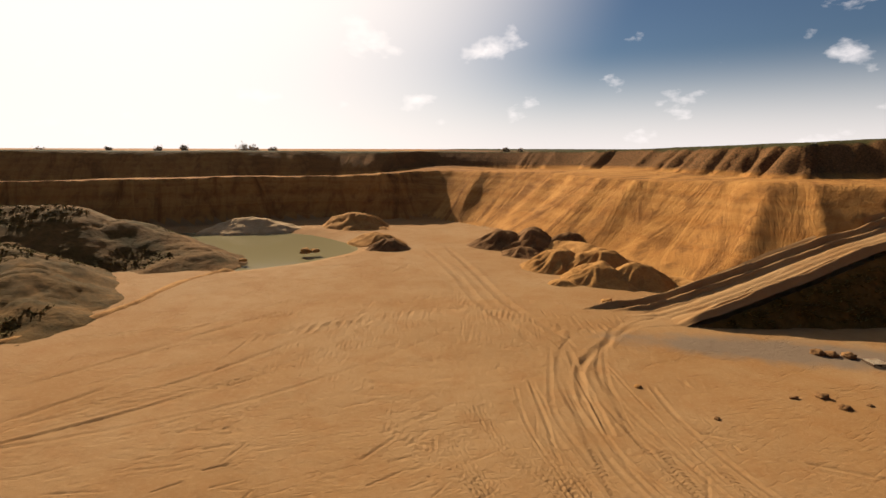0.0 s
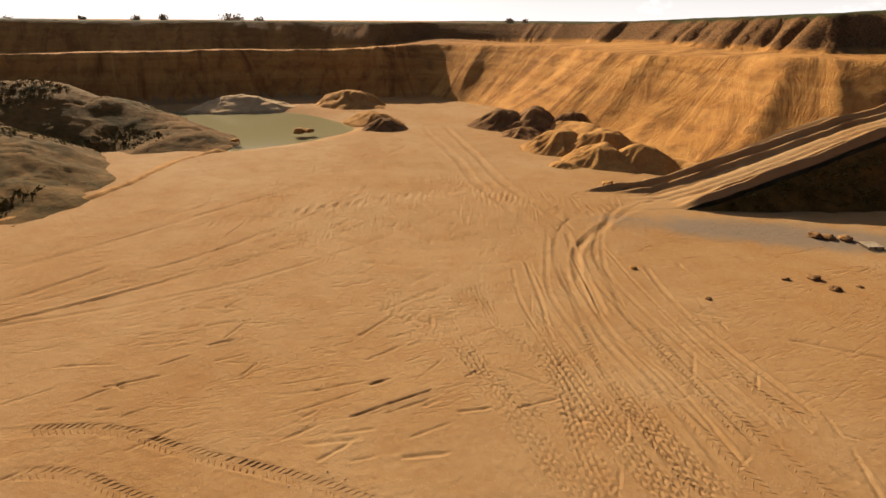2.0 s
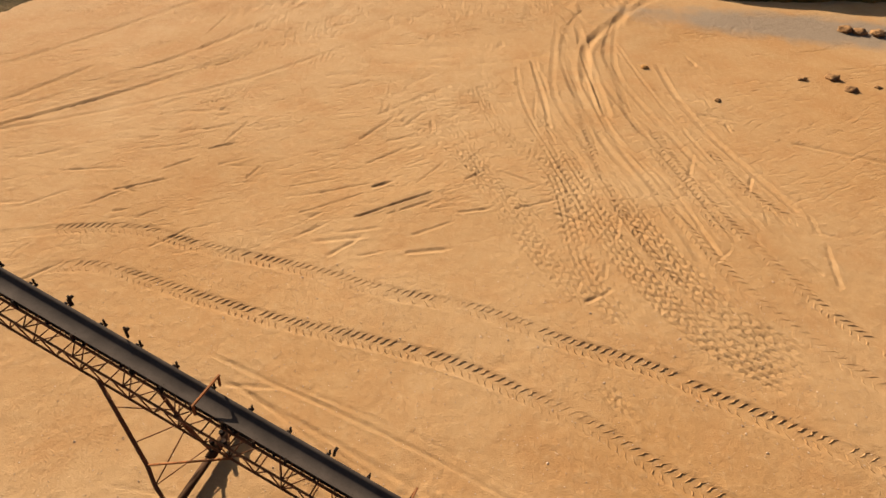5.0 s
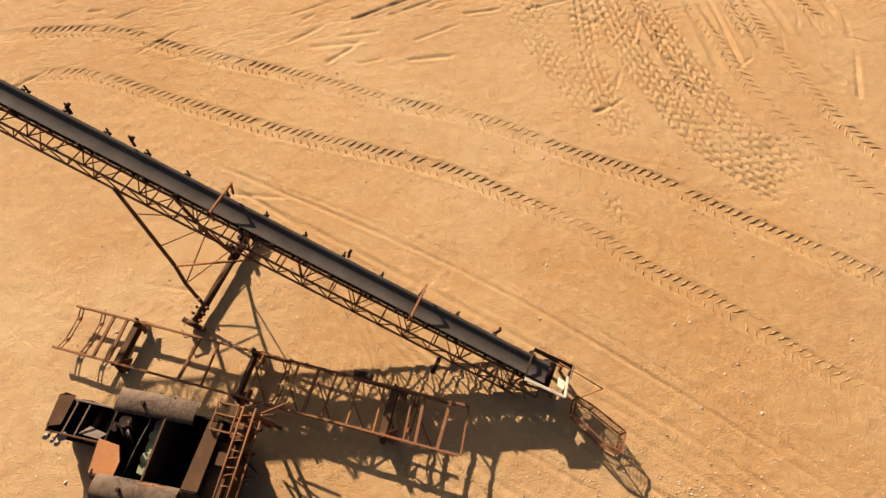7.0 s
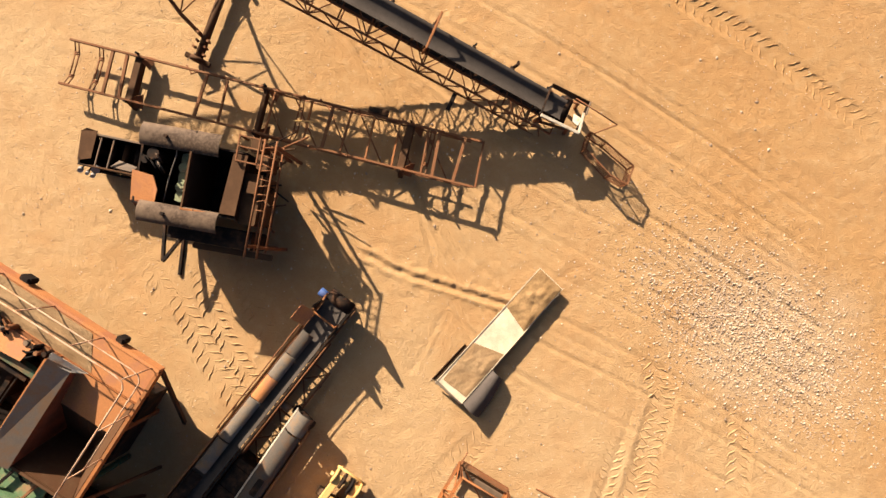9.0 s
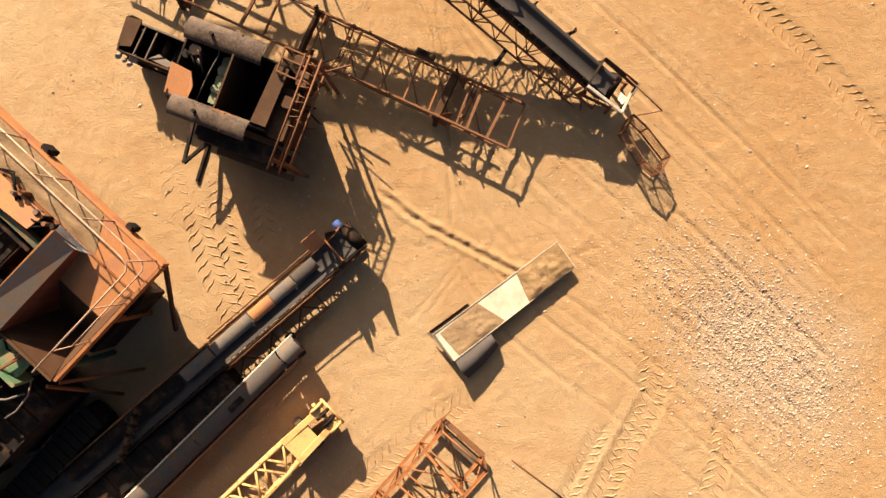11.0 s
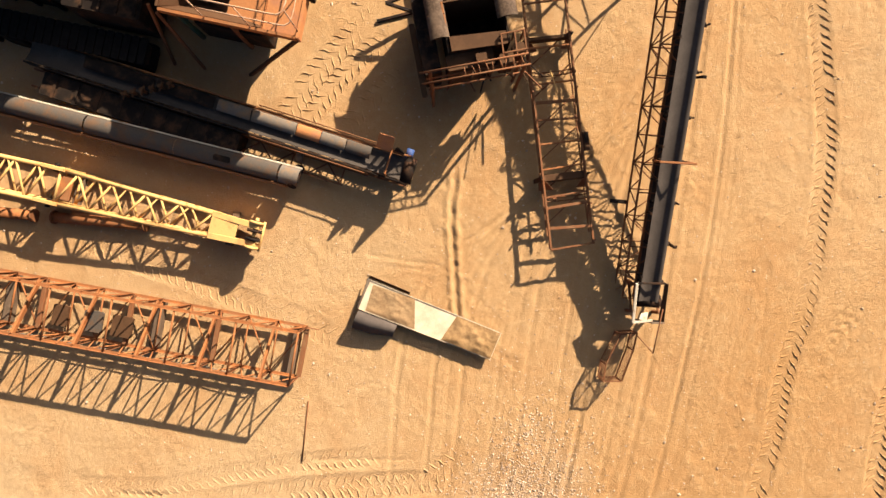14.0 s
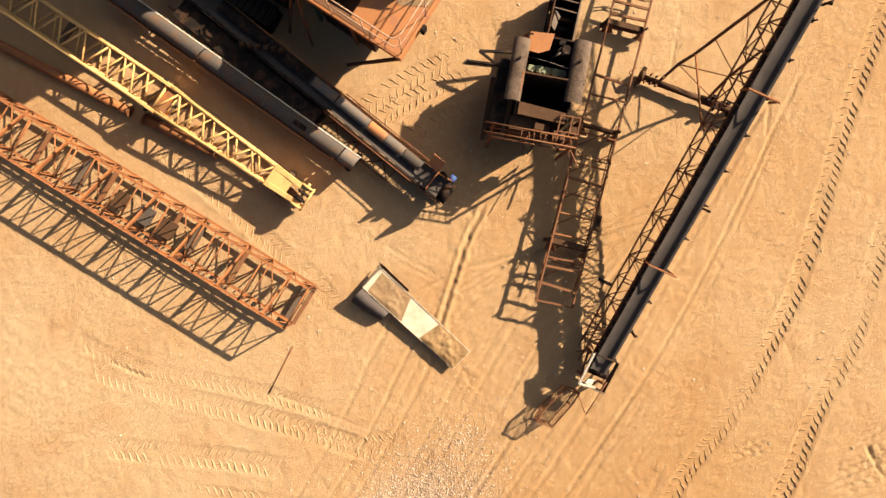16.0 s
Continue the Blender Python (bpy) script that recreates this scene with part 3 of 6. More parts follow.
def build_ground():
    xs = steps(-3000, 3000, -14.5, 14.5, 0.062, 1.022, 0.85)
    ys = steps(-3000, 3500, -13.5, 20.0, 0.062, 1.018, 0.75)
    X, Y = np.meshgrid(xs, ys)
    H, d, road, arc = pit_height(X, Y)
    Z = H + 0.10 * fbm(X * 0.12, Y * 0.12, 3) + 0.010 * fbm(X * 0.9, Y * 0.9, 3)
    yard = (X > -26) & (X < 30) & (Y > -30) & (Y < 50)
    streak = fbm(X * 0.5 + Y * 0.9, (Y * 0.5 - X * 0.9) * 0.12, 3)
    Z += np.where(yard, 0.010 * streak + 0.014 * fbm(X * 3.7, Y * 3.7, 4), 0)
    # clods and small stones where the mesh is fine
    fine = (np.abs(X) < 15) & (Y > -14) & (Y < 21)
    clod = fbm(X * 6.3, Y * 6.3, 2)
    Z += np.where(fine, 0.05 * np.clip(clod - 0.42, 0, 1) * 2 * smooth(-0.1, 0.5, fbm(X * 0.3, Y * 0.3, 2)), 0)
    # hollow of the pond
    pd, _, _ = along(X, Y, POND, True)
    pd = np.where(inside(X, Y, POND), pd, -pd)
    Z += np.where(pd > -4, -1.1 * smooth(-4, 3, pd), 0)
    mark_ground(X, Y, Z, xs, ys)
    SHEET.update(xs=xs, ys=ys, z=Z)
    ny, nx = X.shape
    idx = np.arange(nx * ny).reshape(ny, nx)
    quads = np.stack([idx[:-1, :-1], idx[:-1, 1:], idx[1:, 1:], idx[1:, :-1]], -1).reshape(-1, 4)
    wall = (((d[:-1, :-1] > 0.3) | (H[:-1, :-1] > 0.5)) & ~road[:-1, :-1]).reshape(-1)
    verts = np.stack([X, Y, Z], -1).reshape(-1, 3)
    for name, mask, mat, label in (("ground", ~wall, SAND, "wheel-rutted ochre sand floor of an open quarry"),
                                   ("quarry_face", wall, FACE, "steep ochre sand faces of a quarry in benches with dark scrubby rim")):
        q = quads[mask]
        used, inv = np.unique(q, return_inverse=True)
        me = bpy.data.meshes.new(name)
        v = verts[used]
        me.vertices.add(len(v))
        me.vertices.foreach_set("co", v.astype(np.float32).ravel())
        me.loops.add(len(q) * 4)
        me.loops.foreach_set("vertex_index", inv.astype(np.int32).ravel())
        me.polygons.add(len(q))
        me.polygons.foreach_set("loop_start", np.arange(0, len(q) * 4, 4, dtype=np.int32))
        me.polygons.foreach_set("use_smooth", np.ones(len(q), bool))
        run = me.uv_layers.new(name="slope")
        run.data.foreach_set("uv", np.stack([arc, d], -1).reshape(-1, 2)[q.ravel()].astype(np.float32).ravel())
        me.update()
        me.materials.append(mat)
        tagged(new(name, me), label, "ground" if name == "ground" else "cliff", kind="structure")


POND = rounded([(-25.2, 62.5), (-20, 66), (-16.4, 69.6), (-12.5, 76.8), (-17, 84), (-25, 91), (-38, 93), (-48, 88), (-44, 78), (-34, 66), (-25.2, 62.5)], 3)[:-1]
build_ground()


def haul_ramp():
    """The road up the bank: rutted bed between two pushed-up berms, and its bank on the yard side."""
    line = rounded(RAMP_LOW, 8)
    pts = np.array(line)
    cum = np.concatenate([[0], np.cumsum(np.hypot(*np.diff(pts, axis=0).T))])
    S = np.arange(-7, 58, 0.3)
    px, py = np.interp(S, cum, pts[:, 0]), np.interp(S, cum, pts[:, 1])
    px, py = np.where(S < 0, px + S * 0.98, px), np.where(S < 0, py + S * 0.2, py)
    tx, ty = np.gradient(px), np.gradient(py)
    ln = np.hypot(tx, ty)
    nx, ny = -ty / ln, tx / ln
    for name, C, mat, label in (("haul_ramp", np.concatenate([np.arange(0, 1.6, 0.1), np.arange(1.6, 7.0, 0.16)]), SAND, "rutted sand haul ramp with pushed-up berms climbing the bank"),
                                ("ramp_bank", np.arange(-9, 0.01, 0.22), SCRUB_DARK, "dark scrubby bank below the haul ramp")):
        SS, CC = np.meshgrid(S, C)
        wob = 0.5 * fbm(SS * 0.25, SS * 0 + 4, 2)
        grade = np.clip((SS - 0.5) * 0.262, 0, 12)
        W = 6.2 - 0.035 * SS
        X, Y = px[None, :] + nx[None, :] * (CC + wob * smooth(0, 4, SS)), py[None, :] + ny[None, :] * (CC + wob * smooth(0, 4, SS))
        lump = 1 + 0.5 * fbm(SS * 0.4, CC * 0.4, 3)
        if name == "haul_ramp":
            Z = grade + 0.75 * lump * np.exp(-((CC - 0.5) / 0.38) ** 2) * smooth(0, 3, SS) + 0.3 * lump * np.exp(-((CC - 1.5) / 0.22) ** 2) * smooth(2, 5, SS)
            Z += 0.65 * lump * np.exp(-((CC - W) / 0.3) ** 2) * smooth(-7, -1, SS) + 0.35 * lump * np.exp(-((CC - W + 1.0) / 0.2) ** 2) * smooth(-5, 2, SS)
            for c, w, dp in ((2.3, 0.28, 0.14), (3.0, 0.18, 0.08), (4.1, 0.28, 0.14), (4.7, 0.15, 0.07)):
                Z -= dp * np.exp(-((CC - c - 0.2 * wob) / w) ** 2) * smooth(-4, 1, SS)
            Z += 0.05 * fbm(SS * 1.5, CC * 1.5, 3) + 0.5 * np.clip(CC - W - 0.4, 0, 0.8) * smooth(1, 6, SS)
            Z += 0.04 - 0.3 * smooth(-1.5, -7, SS) - 0.25 * smooth(0.6, 0, CC) * smooth(1.5, -1, SS) - 0.3 * smooth(W + 0.5, W + 2, CC) * smooth(2, -3, SS)
        else:
            Z = grade + CC * 1.05 + (0.55 * fbm(X * 0.7, Y * 0.7, 4) + 0.3 * fbm(SS * 0.5, CC * 0.1, 2)) * smooth(0, -1.2, CC) - 0.25 * smooth(1.5, -1, SS)
            Z = np.maximum(Z, -0.6)
        ny_, nx_ = Z.shape
        idx = np.arange(Z.size).reshape(Z.shape)
        q = np.stack([idx[:-1, :-1], idx[:-1, 1:], idx[1:, 1:], idx[1:, :-1]], -1).reshape(-1, 4)
        q = q[(Z.reshape(-1)[q] > -0.3).any(1)]
        me = bpy.data.meshes.new(name)
        me.from_pydata(np.stack([X, Y, Z], -1).reshape(-1, 3).tolist(), [], q.tolist())
        me.polygons.foreach_set("use_smooth", [True] * len(me.polygons))
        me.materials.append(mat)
        tagged(new(name, me), label, "ramp", kind="structure")


haul_ramp()


def tread_prints():
    """Ridges of sand squeezed up between the tyre bars, low and crisp, along the wheel tracks."""
    rnd = random.Random(77)
    v, f = [], []
    for line, width, depth, pitch in TRACKS:
        if pitch <= 0:
            continue
        pts = rounded(line, 5)
        half = width / 2
        n = 0.0
        run = 0.0
        total = sum(math.dist(p, q) for p, q in zip(pts, pts[1:]))
        for (x0, y0), (x1, y1) in zip(pts, pts[1:]):
            ln = math.dist((x0, y0), (x1, y1))
            tx, ty = (x1 - x0) / ln, (y1 - y0) / ln
            while n < run + ln:
                c = n - run
                fade = float(np.clip(0.9 + 0.9 * fbm(np.array([(x0 + tx * c) * 0.5]), np.array([(y0 + ty * c) * 0.5]), 2)[0], 0.3, 1.1))
                fade *= min(1, n / 0.8, (total - n) / 0.8)
                for side in (-1, 1):
                    if fade < 0.25 or rnd.random() < 0.06:
                        continue
                    off = 0.5 * pitch if side > 0 else 0
                    path = [(0.0, 0.02), (0.38 * pitch, 0.42 * half), (0.52 * pitch, 0.72 * half), (0.95 * pitch, 0.98 * half)]
                    ring = []
                    for k, (a, b) in enumerate(path):
                        a += c + off + rnd.uniform(-0.012, 0.012)
                        b = side * (b + rnd.uniform(-0.012, 0.012))
                        px, py = x0 + tx * a - ty * b, y0 + ty * a + tx * b
                        if not (-14.4 < px < 14.4 and -13.4 < py < 40):
                            ring = []
                            break
                        w = 0.034 * (0.6 if k in (0, 3) else 1)
                        hgt = depth * 0.45 * fade * (0.3 if k in (0, 3) else 1)
                        z = ground_at(px, py)
                        ring.append([(px - tx * w, py - ty * w, z - 0.012), (px, py, z + hgt), (px + tx * w * 1.5, py + ty * w * 1.5, z - 0.012)])
                    for k in range(len(ring) - 1):
                        m = len(v)
                        v.extend(ring[k] + ring[k + 1])
                        f.extend([(m, m + 3, m + 4, m + 1), (m + 1, m + 4, m + 5, m + 2)])
                n += pitch
            run += ln
    me = bpy.data.meshes.new("tyre_print")
    me.from_pydata(v, [], f)
    me.materials.append(SAND)
    tagged(new("tyre_print", me), "crisp tyre prints of wheel loaders in the sand", "tyre print", kind="stuff")


tread_prints()

# ---- building helpers ----
class Shape:
    """Gathers boxes, tubes and plates into one mesh."""

    def __init__(self):
        self.v, self.f, self.round = [], [], set()

    def add(self, verts, faces, smooth_faces=False):
        n = len(self.v)
        self.v += [Vector(p) for p in verts]
        for f in faces:
            if smooth_faces:
                self.round.add(len(self.f))
            self.f.append([n + i for i in f])
        return self

    def beam(self, p, q, w, h, up=(0, 0, 1), bevel=0.0):
        p, q = Vector(p), Vector(q)
        ax = (q - p).normalized()
        up = Vector(up)
        if abs(ax.dot(up)) > 0.98:
            up = Vector((1, 0, 0))
        sx = ax.cross(up).normalized()
        uz = sx.cross(ax).normalized()
        c = min(w, h) * 0.12
        ring = [(-w / 2 + c, -h / 2), (w / 2 - c, -h / 2), (w / 2, -h / 2 + c), (w / 2, h / 2 - c), (w / 2 - c, h / 2), (-w / 2 + c, h / 2), (-w / 2, h / 2 - c), (-w / 2, -h / 2 + c)]
        vs = [e + sx * a + uz * b for e in (p, q) for a, b in ring]
        fs = [(i, (i + 1) % 8, 8 + (i + 1) % 8, 8 + i) for i in range(8)] + [tuple(range(7, -1, -1)), tuple(range(8, 16))]
        return self.add(vs, fs)

    def angle(self, p, q, w, t=0.008, up=(0, 0, 1)):
        """An angle iron along p to q."""
        p, q = Vector(p), Vector(q)
        ax = (q - p).normalized()
        up = Vector(up)
        if abs(ax.dot(up)) > 0.98:
            up = Vector((1, 0, 0))
        sx = ax.cross(up).normalized()
        uz = sx.cross(ax).normalized()
        ring = [(0, 0), (w, 0), (w, t), (t, t), (t, w), (0, w)]
        vs = [e + sx * (a - w / 2) + uz * (b - w / 2) for e in (p, q) for a, b in ring]
        fs = [(i, (i + 1) % 6, 6 + (i + 1) % 6, 6 + i) for i in range(6)] + [tuple(range(5, -1, -1)), tuple(range(6, 12))]
        return self.add(vs, fs)

    def tube(self, p, q, r, n=8, r2=None):
        p, q = Vector(p), Vector(q)
        ax = (q - p).normalized()
        a = ax.orthogonal().normalized()
        b = ax.cross(a)
        r2 = r if r2 is None else r2
        vs = [e + (a * math.cos(2 * math.pi * i / n) + b * math.sin(2 * math.pi * i / n)) * rr for e, rr in ((p, r), (q, r2)) for i in range(n)]
        self.add(vs, [(i, (i + 1) % n, n + (i + 1) % n, n + i) for i in range(n)], True)
        m = len(self.v) - 2 * n
        self.f.append([m + i for i in range(n - 1, -1, -1)])
        self.f.append([m + n + i for i in range(n)])
        return self

    def pipe(self, pts, r, n=8):
        pts = [Vector(p) for p in pts]
        base = len(self.v)
        for k, p in enumerate(pts):
            ax = (pts[min(k + 1, len(pts) - 1)] - pts[max(k - 1, 0)]).normalized()
            a = ax.cross(Vector((0.31, 0.17, 0.94))).normalized()
            b = ax.cross(a)
            self.v += [p + (a * math.cos(2 * math.pi * i / n) + b * math.sin(2 * math.pi * i / n)) * r for i in range(n)]
        for k in range(len(pts) - 1):
            for i in range(n):
                self.round.add(len(self.f))
                self.f.append([base + k * n + i, base + k * n + (i + 1) % n, base + (k + 1) * n + (i + 1) % n, base + (k + 1) * n + i])
        self.f.append([base + i for i in range(n - 1, -1, -1)])
        self.f.append([base + (len(pts) - 1) * n + i for i in range(n)])
        return self

    def plate(self, corners, t=0.012):
        """A flat plate of the given corners, t thick."""
        c = [Vector(p) for p in corners]
        nrm = (c[1] - c[0]).cross(c[2] - c[1]).normalized() * t
        k = len(c)
        return self.add(c + [p - nrm for p in c], [tuple(range(k)), tuple(range(2 * k - 1, k - 1, -1))] + [(i, k + i, k + (i + 1) % k, (i + 1) % k) for i in range(k)])

    def sweep(self, p, q, ring, up=(0, 0, 1), smooth_faces=True):
        """An open profile (across, up) carried from p to q."""
        p, q = Vector(p), Vector(q)
        ax = (q - p).normalized()
        sx = ax.cross(Vector(up)).normalized()
        uz = sx.cross(ax).normalized()
        k = len(ring)
        vs = [e + sx * a + uz * b for e in (p, q) for a, b in ring]
        self.add(vs, [(i, i + 1, k + i + 1, k + i) for i in range(k - 1)], smooth_faces)
        return self


def thing(name, at, label, category, group=""):
    e = new(name)
    e.empty_display_size = 0.3
    e.location = at
    return tagged(e, label, category, group)


def part(name, shape, mat, parent, label=""):
    """Links a shape, given in world metres, as one mesh under a thing or a part."""
    root = parent
    origin = Vector((0, 0, 0))
    while root is not None:
        origin += root.location
        root = root.parent
    me = bpy.data.meshes.new(name)
    me.from_pydata([tuple(p - origin) for p in shape.v], [], shape.f)
    flags = [i in shape.round for i in range(len(me.polygons))]
    me.polygons.foreach_set("use_smooth", flags)
    me.materials.append(mat)
    me.update()
    bm = bmesh.new()
    bm.from_mesh(me)
    bmesh.ops.recalc_face_normals(bm, faces=bm.faces)
    bm.to_mesh(me)
    bm.free()
    ob = new(name, me)
    ob.parent = parent
    return tagged(ob, label) if label else ob


def side_of(a, b):
    """Level unit vector to the right of the way from a to b."""
    d = (Vector(b) - Vector(a))
    return Vector((d.y, -d.x, 0)).normalized()


def bent(p, size, rnd):
    return Vector(p) + Vector([rnd.uniform(-size, size) for _ in range(3)])


def lattice(parent, a, b, width, height, bays, chord, brace, mat, seed=1, taper=(1, 1), skip_top=False, iron=False, light=False):
    """Box lattice between two ends (middle of the underside): four chords, bracing on four sides, each bar a part."""
    rnd = random.Random(seed)
    a, b = Vector(a), Vector(b)
    sx = side_of(a, b)
    ax = (b - a).normalized()
    up = sx.cross(ax).normalized()

    def corner(t, i, j):
        k = taper[0] + (taper[1] - taper[0]) * t
        return a.lerp(b, t) + sx * (i * width / 2 * k) + up * (j * height * k)

    for i in (-1, 1):
        for j in (0, 1):
            s = Shape()
            if iron:
                s.angle(corner(0, i, j), corner(1, i, j), chord * 2)
            else:
                s.tube(corner(0, i, j), corner(1, i, j), chord, 8)
            part("chord", s, mat, parent)
    for n in range(bays):
        t0, t1 = n / bays, (n + 1) / bays
        tm = (t0 + t1) / 2
        for i in (-1, 1):
            if light:
                part("brace", Shape().tube(corner(t0, i, n % 2), corner(t1, i, 1 - n % 2), brace, 6), mat, parent)
                continue
            part("brace", Shape().tube(corner(t0, i, 0), bent(corner(tm, i, 1), 0.01, rnd), brace, 6).tube(corner(tm, i, 1), corner(t1, i, 0), brace, 6), mat, parent)
        for j in (0, 1):
            if j == 1 and skip_top:
                continue
            p, q = (corner(t0, -1, j), corner(t1, 1, j)) if n % 2 else (corner(t0, 1, j), corner(t1, -1, j))
            part("brace", Shape().tube(p, bent(q, 0.01, rnd), brace, 6), mat, parent)
            if not light:
                part("cross_bar", Shape().tube(corner(t0, -1, j), corner(t0, 1, j), brace * 1.15, 6), mat, parent)
    for j in (0, 1):
        part("cross_bar", Shape().tube(corner(1, -1, j), corner(1, 1, j), brace * 1.2, 6), mat, parent)
    return corner


def trough(width, sag, thick=0.02, steps=6):
    """Profile of a belt lying in a trough of idlers, with thickness."""
    top = []
    for i in range(steps + 1):
        u = -1 + 2 * i / steps
        top.append((u * width / 2, sag * max(0, abs(u) - 0.35) / 0.65))
    return top + [(x, z - thick) for x, z in top[::-1]] + [top[0]]


def idler(a, b, t, width, sag, drop, mat, parent, name="idler"):
    """Roller set across the way a to b: three rollers on a bent frame."""
    a, b = Vector(a), Vector(b)
    p = a.lerp(b, t)
    sx = side_of(a, b)
    ax = (b - a).normalized()
    up = sx.cross(ax).normalized()
    s = Shape()
    k = [p + sx * (u * width / 2) + up * (z - drop) for u, z in ((-1, sag), (-0.35, 0), (0.35, 0), (1, sag))]
    for q, r in zip(k[:-1], k[1:]):
        s.tube(q.lerp(r, 0.06), q.lerp(r, 0.94), 0.045, 8)
    s.beam(p - sx * (width / 2 + 0.08) - up * (drop + 0.1), p + sx * (width / 2 + 0.08) - up * (drop + 0.1), 0.06, 0.05)
    for u in (-1, 1):
        e = p + sx * (u * (width / 2 + 0.04))
        s.beam(e - up * (drop + 0.1), e + up * (sag - drop + 0.06), 0.04, 0.04)
    return part(name, s, mat, parent)

# ---- pond, heaps and rim ----
def build_pond():
    mat, nt, bsdf = nodes_of("pond_water")
    bsdf.inputs["Base Color"].default_value = (0.21, 0.175, 0.09, 1)
    bsdf.inputs["Roughness"].default_value = 0.1
    bsdf.inputs["Specular IOR Level"].default_value = 0.12
    bsdf.inputs["IOR"].default_value = 1.33
    relief(nt, bsdf, noise_node(nt, 2.5, 4, 0.6, world_xyz(nt)), 0.12, 0.03)
    me = bpy.data.meshes.new("water")
    me.from_pydata([(x, y, -0.55) for x, y in POND], [], [tuple(range(len(POND)))])
    cx, cy = sum(p[0] for p in POND) / len(POND), sum(p[1] for p in POND) / len(POND)
    for v in me.vertices:
        v.co.x, v.co.y = cx + (v.co.x - cx) * 1.06, cy + (v.co.y - cy) * 1.06
    me.materials.append(mat)
    tagged(new("water", me), "still grey-green pond on the quarry floor", "pond", kind="structure")


build_pond()


def heap(name, x, y, rx, ry, h, turn, mat, label, seed=0, rough=0.25, flat=1.0, n=64, sharp=1.15, category="heap", group="", sink=0.25):
    """A tipped heap: steep sides at the angle of rest, ridged and lumpy, standing on the floor."""
    g = np.linspace(-1.15, 1.15, n)
    U, V = np.meshgrid(g, g)
    X, Y = U * rx, V * ry
    wx, wy = 0.9 * fbm(X * 0.35 + seed * 7, Y * 0.35, 3), 0.9 * fbm(X * 0.35, Y * 0.35 + seed * 11, 3)
    R = np.hypot((X + wx * rx * 0.28) / rx, (Y + wy * ry * 0.28) / ry)
    Z = h * (1 - R ** sharp) - 0.16 * h * np.exp(-(R / 0.2) ** 2)
    Z = np.minimum(Z, h * flat + 0.1 * (Z - h * flat))
    rib = np.abs(vnoise(np.arctan2(V, U) * 5 + seed, R * 2 + seed))
    Z = Z - 0.35 * h * rough * rib * smooth(0.1, 0.5, R) * smooth(1.0, 0.7, R) * 4
    lump = fbm(X * 0.7 + seed * 9, Y * 0.7 - seed * 5, 4)
    Z = Z + rough * h * lump * 0.5 * smooth(1.1, 0.6, R) + 0.07 * fbm(X * 2.5 + seed, Y * 2.5, 3)
    Z = np.where(R > 1.05, -0.5, Z)
    c, s = math.cos(radians(turn)), math.sin(radians(turn))
    P = np.stack([X * c - Y * s, X * s + Y * c, Z - sink], -1).reshape(-1, 3)
    idx = np.arange(n * n).reshape(n, n)
    q = np.stack([idx[:-1, :-1], idx[:-1, 1:], idx[1:, 1:], idx[1:, :-1]], -1).reshape(-1, 4)
    q = q[(R.reshape(-1)[q] < 1.1).any(1)]
    me = bpy.data.meshes.new(name)
    me.from_pydata(P.tolist(), [], q.tolist())
    me.polygons.foreach_set("use_smooth", [True] * len(me.polygons))
    me.materials.append(mat)
    ob = new(name, me)
    ob.location = (x, y, 0.05)
    return tagged(ob, label, category, group)


def ridge_mound(name, crest, slope, mat, label, seed, step=0.35):
    """A long mound: a wandering crest of given heights with banks that run out to the floor."""
    xs_ = [c[0] for c in crest]
    ys_ = [c[1] for c in crest]
    top = max(c[2] for c in crest) / slope + 2
    gx, gy = np.arange(min(xs_) - top, max(xs_) + top, step), np.arange(min(ys_) - top, max(ys_) + top, step)
    X, Y = np.meshgrid(gx, gy)
    warp = min(3.2, top)
    wx, wy = X + warp * fbm(X * 0.09 + seed, Y * 0.09, 3), Y + warp * fbm(X * 0.09, Y * 0.09 + seed, 3)
    Z = np.full(X.shape, -9.0)
    for (x0, y0, z0), (x1, y1, z1) in zip(crest[:-1], crest[1:]):
        dx, dy = x1 - x0, y1 - y0
        t = np.clip(((wx - x0) * dx + (wy - y0) * dy) / (dx * dx + dy * dy), 0, 1)
        d = np.hypot(wx - x0 - t * dx, wy - y0 - t * dy)
        Z = np.maximum(Z, z0 + (z1 - z0) * t - slope * (np.sqrt(d * d + 0.1 * top * top * 0.3) - 0.17 * top))
    rill = np.abs(fbm(X * 0.22 + seed, Y * 0.22, 3))
    Z = Z - 0.2 * smooth(0.10, 0.0, rill) * smooth(0, 1.5, Z) + 0.55 * fbm(X * 0.16, Y * 0.16 + seed, 3) * smooth(-1, 2, Z) + 0.14 * fbm(X * 1.1, Y * 1.1, 4)
    idx = np.arange(Z.size).reshape(Z.shape)
    q = np.stack([idx[:-1, :-1], idx[:-1, 1:], idx[1:, 1:], idx[1:, :-1]], -1).reshape(-1, 4)
    q = q[(Z.reshape(-1)[q] > -0.4).any(1)]
    used, inv = np.unique(q, return_inverse=True)
    P = np.stack([X, Y, Z], -1).reshape(-1, 3)[used]
    c = P.mean(0)
    c[2] = 0
    me = bpy.data.meshes.new(name)
    me.from_pydata((P - c).tolist(), [], inv.reshape(-1, 4).tolist())
    me.polygons.foreach_set("use_smooth", [True] * len(me.polygons))
    me.materials.append(mat)
    ob = new(name, me)
    ob.location = c
    return tagged(ob, label, "mound")


